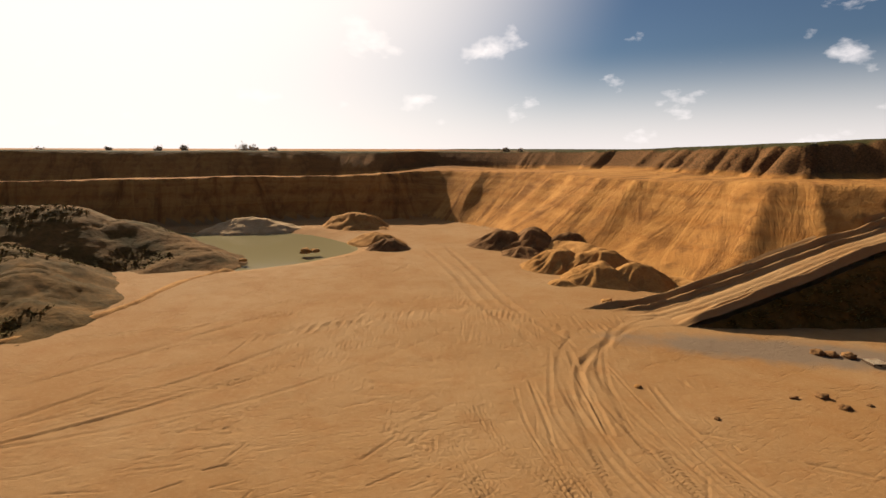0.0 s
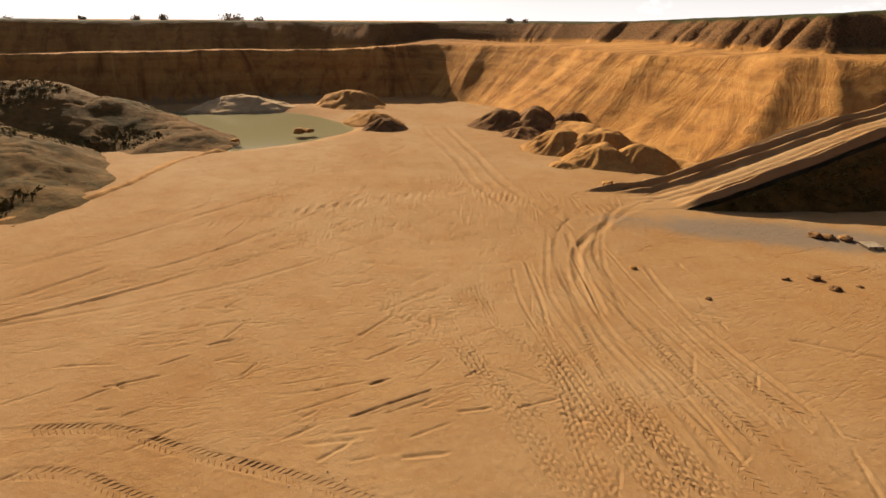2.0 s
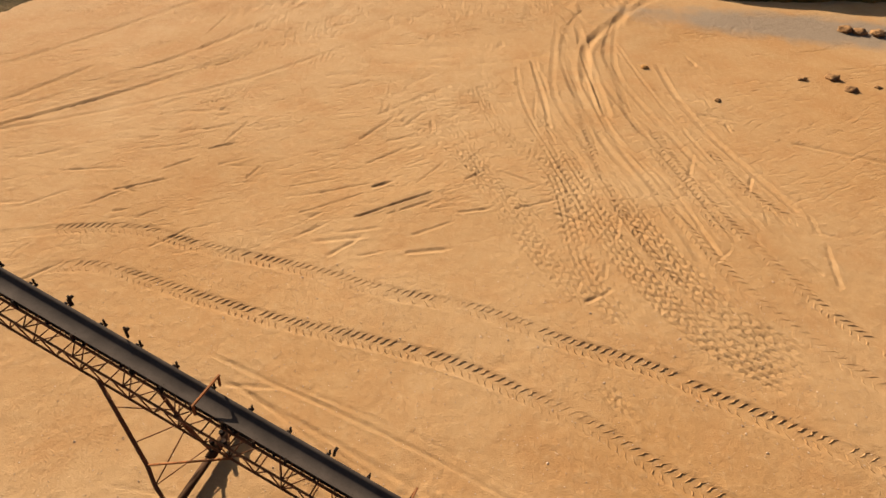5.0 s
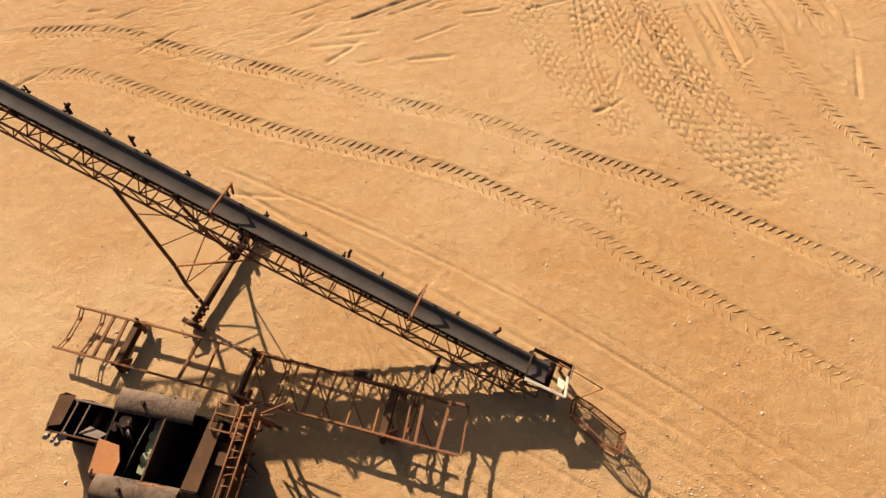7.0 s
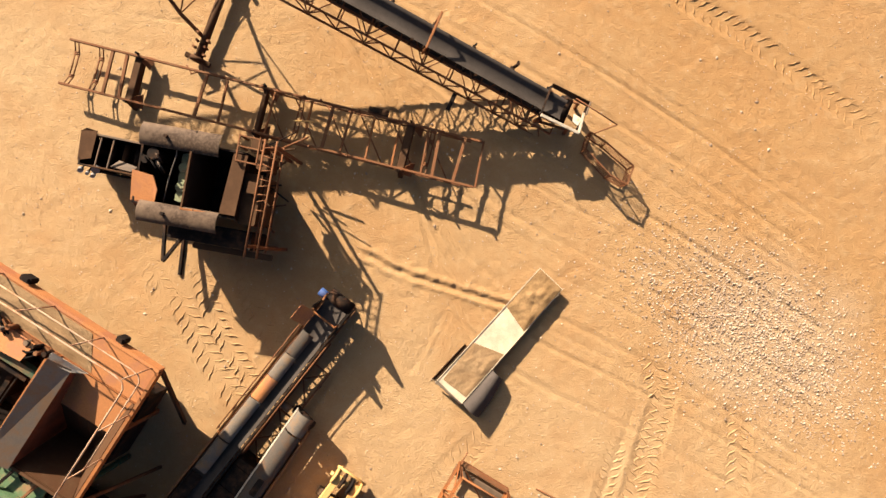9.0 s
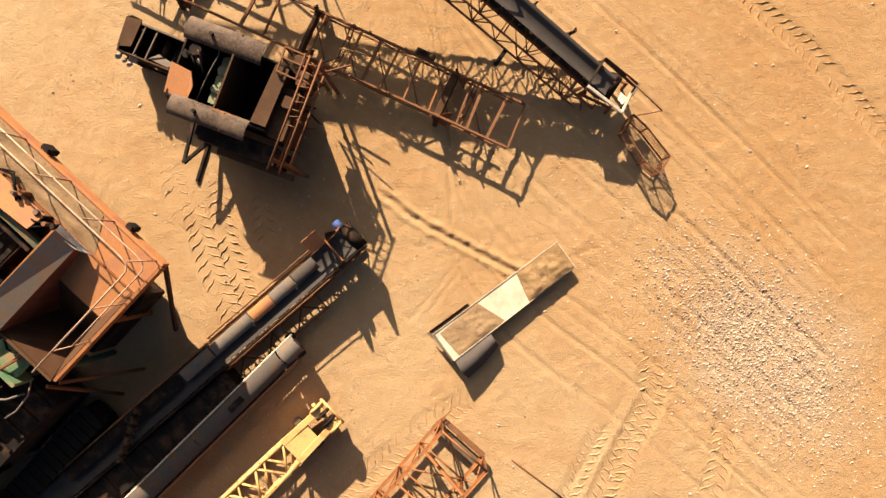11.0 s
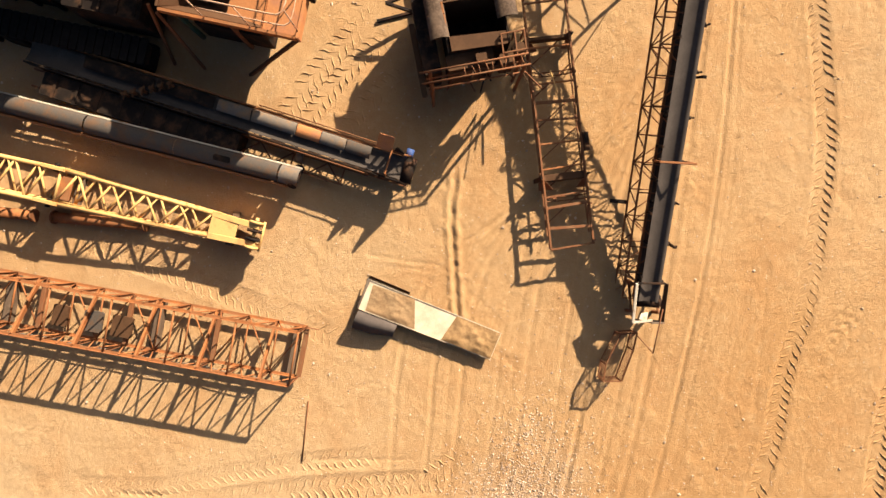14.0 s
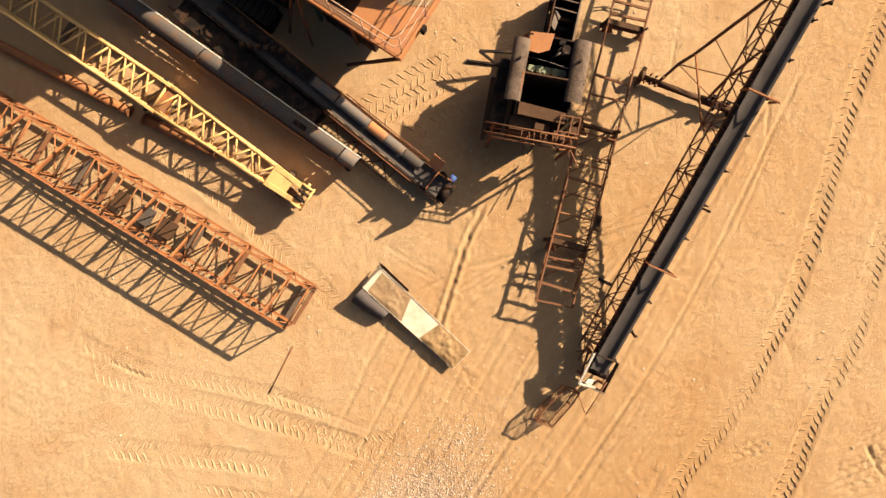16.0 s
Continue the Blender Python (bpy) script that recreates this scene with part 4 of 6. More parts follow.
ridge_mound("spoil_mound", [(-88, 66, 6.0), (-66, 68, 6.6), (-52, 70, 6.4), (-45, 71, 4.6), (-38, 69, 2.9), (-32.5, 64, 1.4)], 0.42, SCRUB_SOIL, "long overgrown mound of sandy soil beside the yard", 3.0)
ridge_mound("spoil_mound", [(-66, 52, 4.6), (-50, 54, 4.4), (-42, 52, 3.6), (-37, 47, 2.8), (-33.5, 42, 1.4)], 0.45, SCRUB_DARK, "low scrubby shoulder of dark soil beside the yard", 8.0)
ridge_mound("edge_berm", [(-36, 33, 0.15), (-31, 38, 0.26), (-28.6, 46, 0.2), (-26.5, 56, 0.24), (-25, 61, 0.18)], 0.6, HEAP_SAND, "low sandy berm along the edge of the yard", 5.0, 0.25)
heap("sand_mound", -33.5, 94, 8.5, 4.5, 3.0, 8, HEAP_PALE, "pale pointed pile of washed sand behind the pond", 2, 0.1, 1, 60, 0.8, "sand pile")
heap("sand_mound", -15.5, 97, 8, 5.5, 3.2, -35, HEAP_SAND, "rounded ochre sand spur beside the pond", 4, 0.2, 1, 70, 1.2, "sand pile")
heap("sand_mound", -9.6, 80.5, 5.2, 3.0, 2.0, -30, HEAP_SAND, "low ochre sand heap near the pond", 7, 0.12, 1, 60, 1.1, "sand pile")
heap("sand_mound", -7, 74.5, 3.4, 2.6, 2.1, 10, HEAP_GREY, "dark peaked heap of soil on the quarry floor", 9, 0.25, 1, 50, 1.05, "heap")
for k, (hx, hy, hrx, hry, hh, mt, tint) in enumerate((
        (9.2, 76.5, 5.0, 3.6, 3.4, HEAP_GREY, "dark"), (13.4, 75.0, 5.4, 3.8, 4.0, HEAP_GREY, "dark"), (17.8, 73.5, 4.4, 3.4, 3.4, HEAP_GREY, "dark"), (11.2, 70.5, 3.0, 2.3, 1.7, HEAP_GREY, "dark"),
        (14.4, 62.0, 4.0, 3.2, 3.2, HEAP_SAND, "sandy"), (18.6, 60.0, 4.6, 3.4, 3.6, HEAP_SAND, "ochre"), (17.0, 55.8, 4.0, 2.9, 2.8, HEAP_SAND, "sandy"), (20.8, 55.0, 4.2, 2.9, 3.0, HEAP_SAND, "ochre"),
        (24.4, 54.2, 2.2, 1.8, 1.3, HEAP_SAND, "small sandy"), (26.3, 52.6, 2.4, 1.5, 0.9, HEAP_GREY, "small brown"), (13.2, 54.5, 1.8, 1.3, 0.8, HEAP_SAND, "small sandy"), (16.5, 46.2, 2.2, 0.7, 0.45, HEAP_GREY, "low dark"))):
    heap("soil_mound", hx, hy, hrx * 1.2, hry * 1.15, hh * 1.0, -35 + 9 * (k % 3), mt, f"{tint} tipped heap of quarry soil below the sand bank", 11 + k, 0.2, 1.2, 60, 1.05, "heap", "heaps below the bank")


ridge_mound("soil_mound", [(8, 78, 0.9), (13, 76, 1.6), (17.5, 70, 1.5), (19, 64, 1.6), (21.5, 58.5, 1.5), (25, 54, 0.9), (29, 50.5, 0.5)], 0.5, HEAP_SAND, "long low bank of loose sand under the tipped heaps", 13.0, 0.3)


def scrub():
    """Low tufts of dry grass and weeds on the mounds and the ramp's bank."""
    rnd = random.Random(90)
    v, f = [], []
    spots = []
    for k in range(6500):
        spots.append((rnd.uniform(-75, -32), rnd.uniform(36, 76)))
    deps = [(o, o.matrix_world.inverted()) for o in bpy.data.objects if o.type == "MESH" and o.name.split(".")[0] in ("spoil_mound", "ramp_bank")]
    bpy.context.view_layer.update()
    for k in range(1600):
        t = rnd.uniform(3, 30)
        spots.append((19.2 + t * 0.97 + rnd.uniform(0, 1.5), 40.6 + t * 0.235 - rnd.uniform(0.3, 7)))
    for x, y in spots:
        if vnoise(np.array([x * 0.16]), np.array([y * 0.16]))[0] < -0.12 and x < 0:
            continue
        best = None
        for o, _ in deps:
            c = o.matrix_world.inverted() @ Vector((x, y, 40))
            ok, at, nrm, _ = o.ray_cast(c, Vector((0, 0, -1)))
            if ok:
                z = (o.matrix_world @ at).z
                best = z if best is None or z > best else best
        if best is None or best < 0.1:
            continue
        r = rnd.uniform(0.12, 0.34)
        for b in range(7):
            a = rnd.uniform(0, 6.283)
            base = Vector((x + math.cos(a) * r * 0.5, y + math.sin(a) * r * 0.5, best - 0.05))
            tip = base + Vector((math.cos(a) * r * 0.7, math.sin(a) * r * 0.7, r * rnd.uniform(0.25, 0.7)))
            w = Vector((-math.sin(a), math.cos(a), 0)) * r * 0.4
            m = len(v)
            v.extend([base - w, base + w, tip + w * 0.3, tip - w * 0.3])
            f.append((m, m + 1, m + 2, m + 3))
    me = bpy.data.meshes.new("scrub")
    me.from_pydata(v, [], f)
    me.materials.append(SCRUB_LEAF)
    tagged(new("scrub", me), "dry olive-brown tufts of weeds on the mounds", "weeds", kind="stuff")


SCRUB_LEAF = soil_material("dry_weeds", (0.24, 0.17, 0.055), (0.12, 0.09, 0.028), 2.0)
scrub()


def clod(name, x, y, r, mat, label, seed, squash=0.6):
    bm = bmesh.new()
    bmesh.ops.create_icosphere(bm, subdivisions=3, radius=r)
    for v in bm.verts:
        k = 1 + 0.5 * noise.noise(v.co * (1.6 / r) + Vector((seed * 5.1, 0, 0))) + 0.25 * noise.noise(v.co * (4 / r) + Vector((seed, 3, 0)))
        v.co *= k
        v.co.z = max(v.co.z * squash, -0.15 * r) + 0.1 * r
    for f in bm.faces:
        f.smooth = True
    me = bpy.data.meshes.new(name)
    bm.to_mesh(me)
    bm.free()
    me.materials.append(mat)
    ob = new(name, me)
    ob.location = (x, y, 0)
    return tagged(ob, label, "clod", "clods on the yard")


for k, (x, y, r) in enumerate(((22.25, 28.5, 0.36), (22.5, 27.1, 0.34), (20.5, 28.4, 0.22), (24.1, 27.4, 0.2), (26.6, 35.2, 0.45), (27.3, 34.9, 0.42), (28.3, 34.6, 0.4), (14.9, 26.0, 0.16), (12.15, 29.86, 0.2), (15.7, 47.8, 0.5), (-24.8, 65.9, 0.5), (-18.4, 71.5, 0.8), (-17.2, 72.0, 0.6), (23.4, 53, 0.7))):
    clod("soil_clod", x, y, r, HEAP_GREY if k < 8 else HEAP_SAND, "crumbly brown clod of soil on the sand", k)


def bush(x, y, z, r, h, seed):
    """A leafless shrub on the rim: forked stems with many twigs and small leaf clumps."""
    rnd = random.Random(seed)
    e = thing("rim_bush", (x, y, z), "bare brown bush on the quarry rim", "bush", "bushes on the rim")
    stems, leaves = Shape(), Shape()
    for i in range(9):
        a = rnd.uniform(0, 6.283)
        tip = Vector((x + math.cos(a) * r * rnd.uniform(0.2, 0.9), y + math.sin(a) * r * 0.7 * rnd.uniform(0.2, 1), z + h * rnd.uniform(0.55, 1)))
        base = Vector((x + rnd.uniform(-0.3, 0.3), y, z - 0.3))
        mid = base.lerp(tip, 0.5) + Vector((0, 0, h * 0.12))
        stems.tube(base, mid, 0.09, 5, 0.05).tube(mid, tip, 0.05, 5, 0.02)
        for k in range(24):
            c = mid.lerp(tip, rnd.random()) + Vector([rnd.gauss(0, r * 0.2) for _ in range(3)])
            s = rnd.uniform(0.12, 0.3)
            d1, d2 = Vector([rnd.gauss(0, 1) for _ in range(3)]).normalized() * s, Vector([rnd.gauss(0, 1) for _ in range(3)]).normalized() * s
            leaves.add([c - d1, c + d2, c + d1, c - d2], [(0, 1, 2, 3)])
    part("stem", stems, SCRUB_SOIL, e)
    part("crown", leaves, BUSH_LEAF, e)


BUSH_LEAF = soil_material("dry_leaves", (0.5, 0.37, 0.24), (0.32, 0.22, 0.13), 3)


def rim_z(x, y):
    h, _, _, _ = pit_height(np.array([[float(x)]]), np.array([[float(y)]]))
    return float(h[0, 0])


for k, (x, y, r, h) in enumerate(((-56, 152, 2.6, 2.0), (-53, 153, 2.2, 1.7), (-72, 152, 1.3, 2.0), (-78, 150, 1.6, 1.8), (-92, 150, 1.0, 1.7), (-110, 148, 1.8, 1.5), (-126, 148, 1.5, 1.6), (18, 150, 1.4, 1.1), (22, 150, 1.2, 1.0), (-48, 154, 1.6, 1.2))):
    bush(x, y, rim_z(x, y), r, h, 60 + k)

# ---- conveyors and machines in the yard ----
def conveyor_main():
    a, b = Vector((2.90, 3.60, 0.70)), Vector((-11.85, 10.14, 4.90))
    e = thing("belt_conveyor", (-4.4, 6.9, 0), "inclined conveyor with grey rubber belt on rusty lattice", "conveyor", "conveyors")
    sx, ax = side_of(a, b), (b - a).normalized()
    up = sx.cross(ax)
    lattice(e, a - up * 0.78 - sx * 0.24, b - up * 0.78 - sx * 0.24, 0.84, 0.66, 24, 0.028, 0.016, RUST, 3, iron=True)
    belt = part("belt", Shape().sweep(a + up * 0.02 - sx * 0.07, b + up * 0.02 - sx * 0.07, trough(0.5, 0.09), up=(0, 0, 1)), RUBBER, e, "worn grey rubber belt")
    part("return_belt", Shape().sweep(a - up * 0.34, b - up * 0.34, [(-0.26, 0), (0.26, 0), (0.26, -0.015), (-0.26, -0.015), (-0.26, 0)]), RUBBER, e)
    for n in range(16):
        idler(a, b, 0.03 + n * 0.062, 0.52, 0.09, 0.07, DARK_STEEL, e)
    for s in (-1, 1):
        part("stringer", Shape().beam(a + sx * (s * 0.28 - 0.07) - up * 0.2, b + sx * (s * 0.28 - 0.07) - up * 0.2, 0.05, 0.09), RUST, e)
    part("tail_drum", Shape().tube(a + sx * 0.31 - up * 0.14 - ax * 0.05, a - sx * 0.31 - up * 0.14 - ax * 0.05, 0.17, 16), DARK_STEEL, e)
    for t in (0.215, 0.523):
        p = a.lerp(b, t)
        part("belt_guide", Shape().beam(p - sx * 0.4 - up * 0.2, p - sx * 0.4 + up * 0.3, 0.05, 0.05).beam(p + sx * 0.42 - up * 0.2, p + sx * 0.42 + up * 0.3, 0.05, 0.05).beam(p - sx * 0.42 + up * 0.3, p + sx * 0.46 + up * 0.3, 0.05, 0.05), RUST_ORANGE, e, "bent rusty guide bar over the belt")
    rnd = random.Random(4)
    for n in range(20):
        p = a.lerp(b, 0.04 + n * 0.049) + sx * (0.35 * rnd.choice((-1, -1, 1)))
        part("bracket", Shape().beam(p - up * 0.25, p + up * rnd.uniform(0.12, 0.2), 0.05, 0.06).beam(p + up * 0.02, p + sx * 0.1 + up * 0.05, 0.06, 0.06), DARK_STEEL, e)
    # feed hopper at the tail
    c = a - ax * 0.1
    f0, f1 = c + ax * 0.62, c - ax * 0.42
    part("hopper_plate", Shape().plate([f0 + sx * 0.29 + up * 0.06, f1 + sx * 0.29 + up * 0.06, f1 + sx * 0.4 + up * 0.16, f0 + sx * 0.36 + up * 0.14]), BROWN_DARK, e, "dark hopper side")
    part("hopper_plate", Shape().plate([f0 - sx * 0.36 + up * 0.04, f0 - sx * 0.46 + up * 0.22, f1 - sx * 0.42 + up * 0.24, f1 - sx * 0.34 + up * 0.04]), BROWN_STEEL, e, "stained hopper side")
    part("hopper_plate", Shape().plate([f1 - sx * 0.34 + up * 0.0, f1 - sx * 0.42 + up * 0.22, f1 + sx * 0.4 + up * 0.16, f1 + sx * 0.29 + up * 0.0]), DARK_STEEL, e)
    part("hopper_rim", Shape().beam(f0 - sx * 0.48 + up * 0.24, f1 - sx * 0.44 + up * 0.27, 0.07, 0.05), CREAM, e, "pale bent hopper rim")
    part("hopper_rim", Shape().beam(f1 - sx * 0.44 + up * 0.27, f1 + sx * 0.05 + up * 0.26 + ax * 0.08, 0.06, 0.05), CREAM, e, "pale bent hopper rim")
    part("hopper_rim", Shape().beam(f1 + sx * 0.05 + up * 0.24, f1 + sx * 0.4 + up * 0.18, 0.04, 0.04), BROWN_STEEL, e)
    part("hopper_flap", Shape().plate([f1 - sx * 0.3 + up * 0.28 + ax * 0.1, f1 - sx * 0.1 + up * 0.28 + ax * 0.08, f1 - sx * 0.06 + up * 0.2 + ax * 0.28, f1 - sx * 0.24 + up * 0.2 + ax * 0.24]), CREAM, e)
    part("scraper", Shape().beam(f0 - sx * 0.44 + up * 0.2, f0 + sx * 0.3 + up * 0.1, 0.05, 0.04), DARK_STEEL, e)
    # guard cage round the tail drum
    ring = [Vector((3.62, 3.05, 0)), Vector((4.0, 2.8, 0)), Vector((4.66, 2.22, 0)), Vector((4.5, 1.78, 0)), Vector((4.1, 2.0, 0)), Vector((3.5, 2.65, 0))]
    for p, q in zip(ring, ring[1:] + ring[:1]):
        for z in (0.06, 0.55):
            part("guard_bar", Shape().angle(p + Vector((0, 0, z)), q + Vector((0, 0, z)), 0.035), RUST, e)
        part("guard_post", Shape().angle(p, p + Vector((0, 0, 0.58)), 0.035), RUST, e)
        w = Shape()
        n = max(3, int((q - p).length / 0.06))
        for k in range(1, n):
            m = p.lerp(q, k / n)
            w.tube(m + Vector((0, 0, 0.06)), m + Vector((0, 0, 0.55)), 0.004, 4)
        for k in range(1, 8):
            w.tube(p + Vector((0, 0, 0.06 + 0.06 * k)), q + Vector((0, 0, 0.06 + 0.06 * k)), 0.004, 4)
        part("guard_mesh", w, RUST, e, "rusty wire mesh guard")
    part("tail_bar", Shape().tube(Vector((3.15, 3.75, 1.0)), Vector((4.15, 3.15, 0.9)), 0.016, 6).tube(Vector((4.15, 3.15, 0.9)), Vector((3.6, 2.95, 0.85)), 0.016, 6), RUST, e)
    tailbase = Shape()
    for s in (-1, 1):
        q = a + ax * 0.3 + sx * s * 0.36 - up * 0.7
        tailbase.beam(q + up * 0.3, Vector((q.x, q.y, 0)), 0.09, 0.09)
        q2 = a - ax * 0.35 + sx * s * 0.36
        tailbase.beam(q2 - up * 0.1, Vector((q2.x, q2.y, 0)), 0.07, 0.07).beam(q2 - up * 0.2, q, 0.06, 0.06)
    part("tail_stand", tailbase, RUST, e)
    # small plate that juts out of the frame
    j = a.lerp(b, 0.147) - sx * 0.75 - up * 0.6
    part("bracket", Shape().beam(j, j - sx * 0.42 - up * 0.05, 0.1, 0.06), DARK_STEEL, e)
    # wheeled undercarriage: axle low on the sand, bent tubes up to the frame
    hub, far_hub = Vector((-6.13, 5.0, 0.24)), Vector((-5.05, 7.95, 0.26))
    axle = part("axle", Shape().tube(hub, hub.lerp(far_hub, 0.62), 0.10, 12).tube(hub.lerp(far_hub, 0.6), far_hub, 0.13, 12), BROWN_DARK, e, "thick dark axle beam low over the sand")
    along_axle, over = (far_hub - hub).normalized(), Vector((0, 0, 1))
    for c, r in ((hub - along_axle * 0.06, 0.2), (far_hub - along_axle * 0.1, 0.24)):
        part("hub_plate", Shape().tube(c - along_axle * 0.05, c + along_axle * 0.05, r, 16).beam(c - ax * 0.3, c + ax * 0.3, 0.12, 0.16), BROWN_DARK, axle)
    for i in range(6):
        c = hub + along_axle * (0.1 + 0.09 * i) + ax * (0.14 if i % 2 else -0.12)
        part("shackle", Shape().tube(c, c + over * (0.1 + 0.04 * (i % 3)), 0.035, 8), RUST, axle)
    for i in range(7):
        c = hub.lerp(far_hub, 0.66 + 0.05 * i) + ax * (0.16 * math.sin(i * 2.2))
        part("valve", Shape().tube(c, c + over * 0.22, 0.06, 8).tube(c + ax * 0.12, c - ax * 0.1 + over * 0.08, 0.03, 6), DARK_STEEL, axle)
    part("hose", Shape().pipe([hub - ax * 0.1, hub - along_axle * 0.25 - ax * 0.25 + over * 0.1, hub - along_axle * 0.45 + over * 0.05, hub - along_axle * 0.3 + ax * 0.2], 0.022), RUST, axle)
    top_a, top_e, top_r = a.lerp(b, 0.677) - sx * 0.66 - up * 0.75, a.lerp(b, 0.60) - sx * 0.2 - up * 0.75, a.lerp(b, 0.455) - sx * 0.66 - up * 0.75
    knee, bend_c, low_a = Vector((-6.62, 6.3, 0.95)), Vector((-6.42, 5.95, 0.6)), Vector((-6.0, 5.5, 0.27))
    low_e = hub.lerp(far_hub, 0.66) + over * 0.05
    part("strut", Shape().pipe([top_a, top_a.lerp(knee, 0.5), knee.lerp(top_a, 0.05), knee, bend_c, bend_c.lerp(low_a, 0.6), low_a], 0.05, 10), RUST, e, "bent rusty support tube")
    mid_e = top_e.lerp(low_e, 0.55) - sx * 0.08
    part("strut", Shape().pipe([top_e, mid_e, low_e.lerp(mid_e, 0.2), low_e], 0.045, 10), RUST, e, "bent rusty support tube")
    A = lambda t: top_a.lerp(knee, t)
    E = lambda t: top_e.lerp(low_e, t)
    for p0, p1, r in ((A(0.31), E(0.3), 0.016), (A(0.73), E(0.48), 0.016), (E(0.52), bend_c, 0.018), (E(0.92), bend_c, 0.015), (E(0.7), top_r.lerp(top_e, 0.4), 0.018)):
        part("tie_bar", Shape().tube(p0, p1, r, 6), RUST, e)
    part("tie_bar", Shape().tube(knee, top_r, 0.03, 8), RUST_ORANGE, e, "pale rusty tie bar")


def ladder_frame():
    p, q = Vector((-9.35, 4.84, 0.43)), Vector((0.87, 2.24, 0.62))
    e = thing("conveyor_frame", (-4, 3.4, 0), "bare rusty conveyor frame like a ladder, without belt, on low trestles", "conveyor frame", "conveyor frames")
    sx, ax = side_of(p, q), (q - p).normalized()
    w = 0.56
    for s in (-1, 1):
        part("rail", Shape().beam(p + sx * s * w, q + sx * s * w, 0.055, 0.08), RUST, e)
    rnd = random.Random(5)
    for t in (0.105, 0.14, 0.335, 0.385, 0.50, 0.59, 0.64, 0.685, 0.74, 0.80, 0.868, 0.895, 0.955, 0.998):
        c = p.lerp(q, t)
        k = rnd.uniform(-0.07, 0.07)
        lit = rnd.random() < 0.35
        part("cross_bar", Shape().beam(c - sx * w, c + sx * w + ax * k, 0.05 if rnd.random() < 0.6 else 0.08, 0.05), RUST_ORANGE if lit else RUST, e)
    for t in (0.015, 0.075, 0.565, 0.88):
        c = p.lerp(q, t)
        s = Shape()
        pts = [c - sx * w, c - sx * 0.3 - Vector((0, 0, 0.12)), c + sx * 0.3 - Vector((0, 0, 0.12)), c + sx * w]
        for m, n in zip(pts, pts[1:]):
            for off in (-0.05, 0.05):
                s.tube(m + ax * off, n + ax * off, 0.016, 6)
            s.tube(m.lerp(n, 0.06) - ax * 0.06, m.lerp(n, 0.06) + ax * 0.06, 0.025, 6).tube(m.lerp(n, 0.94) - ax * 0.06, m.lerp(n, 0.94) + ax * 0.06, 0.025, 6)
        part("garland_idler", s, RUST, e, "hanging rusty roller frame")
    for t, d in ((0.165, 0.2), (0.475, 0.1), (0.825, 0.2)):
        c = p.lerp(q, t)
        tr = part("trestle", Shape().beam(c - sx * (w + 0.05) - Vector((0, 0, 0.16)), c + sx * (w + 0.05) - Vector((0, 0, 0.16)), d, 0.22), BROWN_DARK, e, "dark rusty trestle")
        for s in (-1, 1):
            part("leg", Shape().beam(c + sx * s * (w - 0.02) - Vector((0, 0, 0.02)), Vector((c.x, c.y, 0)) + sx * s * (w + 0.1), 0.12, 0.1), BROWN_DARK, tr)
            part("plate", Shape().plate([c + sx * s * (w - 0.1) + ax * 0.12, c + sx * s * (w - 0.25) + ax * 0.32 - Vector((0, 0, 0.1)), c + sx * s * (w + 0.1) + ax * 0.3 - Vector((0, 0, 0.25)), c + sx * s * (w + 0.1) + ax * 0.1 - Vector((0, 0, 0.2))], 0.012), RUST, tr)
        part("knob", Shape().tube(c - sx * (w + 0.05), c - sx * (w + 0.05) + Vector((0, 0, 0.12)), 0.03, 8).tube(c + sx * (w + 0.05), c + sx * (w + 0.05) + Vector((0, 0, 0.1)), 0.03, 8), DARK_STEEL, tr)
    for t in (0.47, 0.57, 0.61, 0.7, 0.83, 0.9, 0.99):
        for s in (-1, 1):
            c = p.lerp(q, t) + sx * s * (w + 0.02)
            part("upright", Shape().beam(c - Vector((0, 0, 0.05)), c + Vector((0, 0, rnd.uniform(0.08, 0.18))), 0.045, 0.045), RUST, e)
    low = Vector((0, 0, -0.3))
    for s in (-1, 1):
        part("lower_rail", Shape().beam(p.lerp(q, 0.45) + sx * s * w + low, p.lerp(q, 0.97) + sx * s * w + low, 0.04, 0.04), RUST, e)
        for n in range(7):
            t0, t1 = 0.46 + n * 0.07, 0.46 + (n + 1) * 0.07
            part("brace", Shape().tube(p.lerp(q, t0) + sx * s * w + (low if n % 2 else Vector()), p.lerp(q, t1) + sx * s * w + (Vector() if n % 2 else low), 0.016, 6), RUST, e)
    for n in range(6):
        t0 = 0.46 + n * 0.08
        part("brace", Shape().tube(p.lerp(q, t0) - sx * w + low, p.lerp(q, t0 + 0.08) + sx * w + low, 0.018, 6), RUST, e)
    c = p.lerp(q, 0.745) - sx * (w + 0.1)
    part("control_box", Shape().beam(c - ax * 0.24, c + ax * 0.24, 0.16, 0.16), BROWN_DARK, e)
    part("box_lid", Shape().beam(c - ax * 0.2 + Vector((0, 0, 0.1)), c + ax * 0.05 + Vector((0, 0, 0.1)), 0.1, 0.04), DARK_STEEL, e)
    m = p.lerp(q, 0.56) + sx * 0.05
    part("loose_strap", Shape().pipe([m, m + ax * 0.3 - sx * 0.06 + Vector((0, 0, 0.02)), m + ax * 0.6 - sx * 0.1], 0.02), YELLOW, e, "yellowish strap")


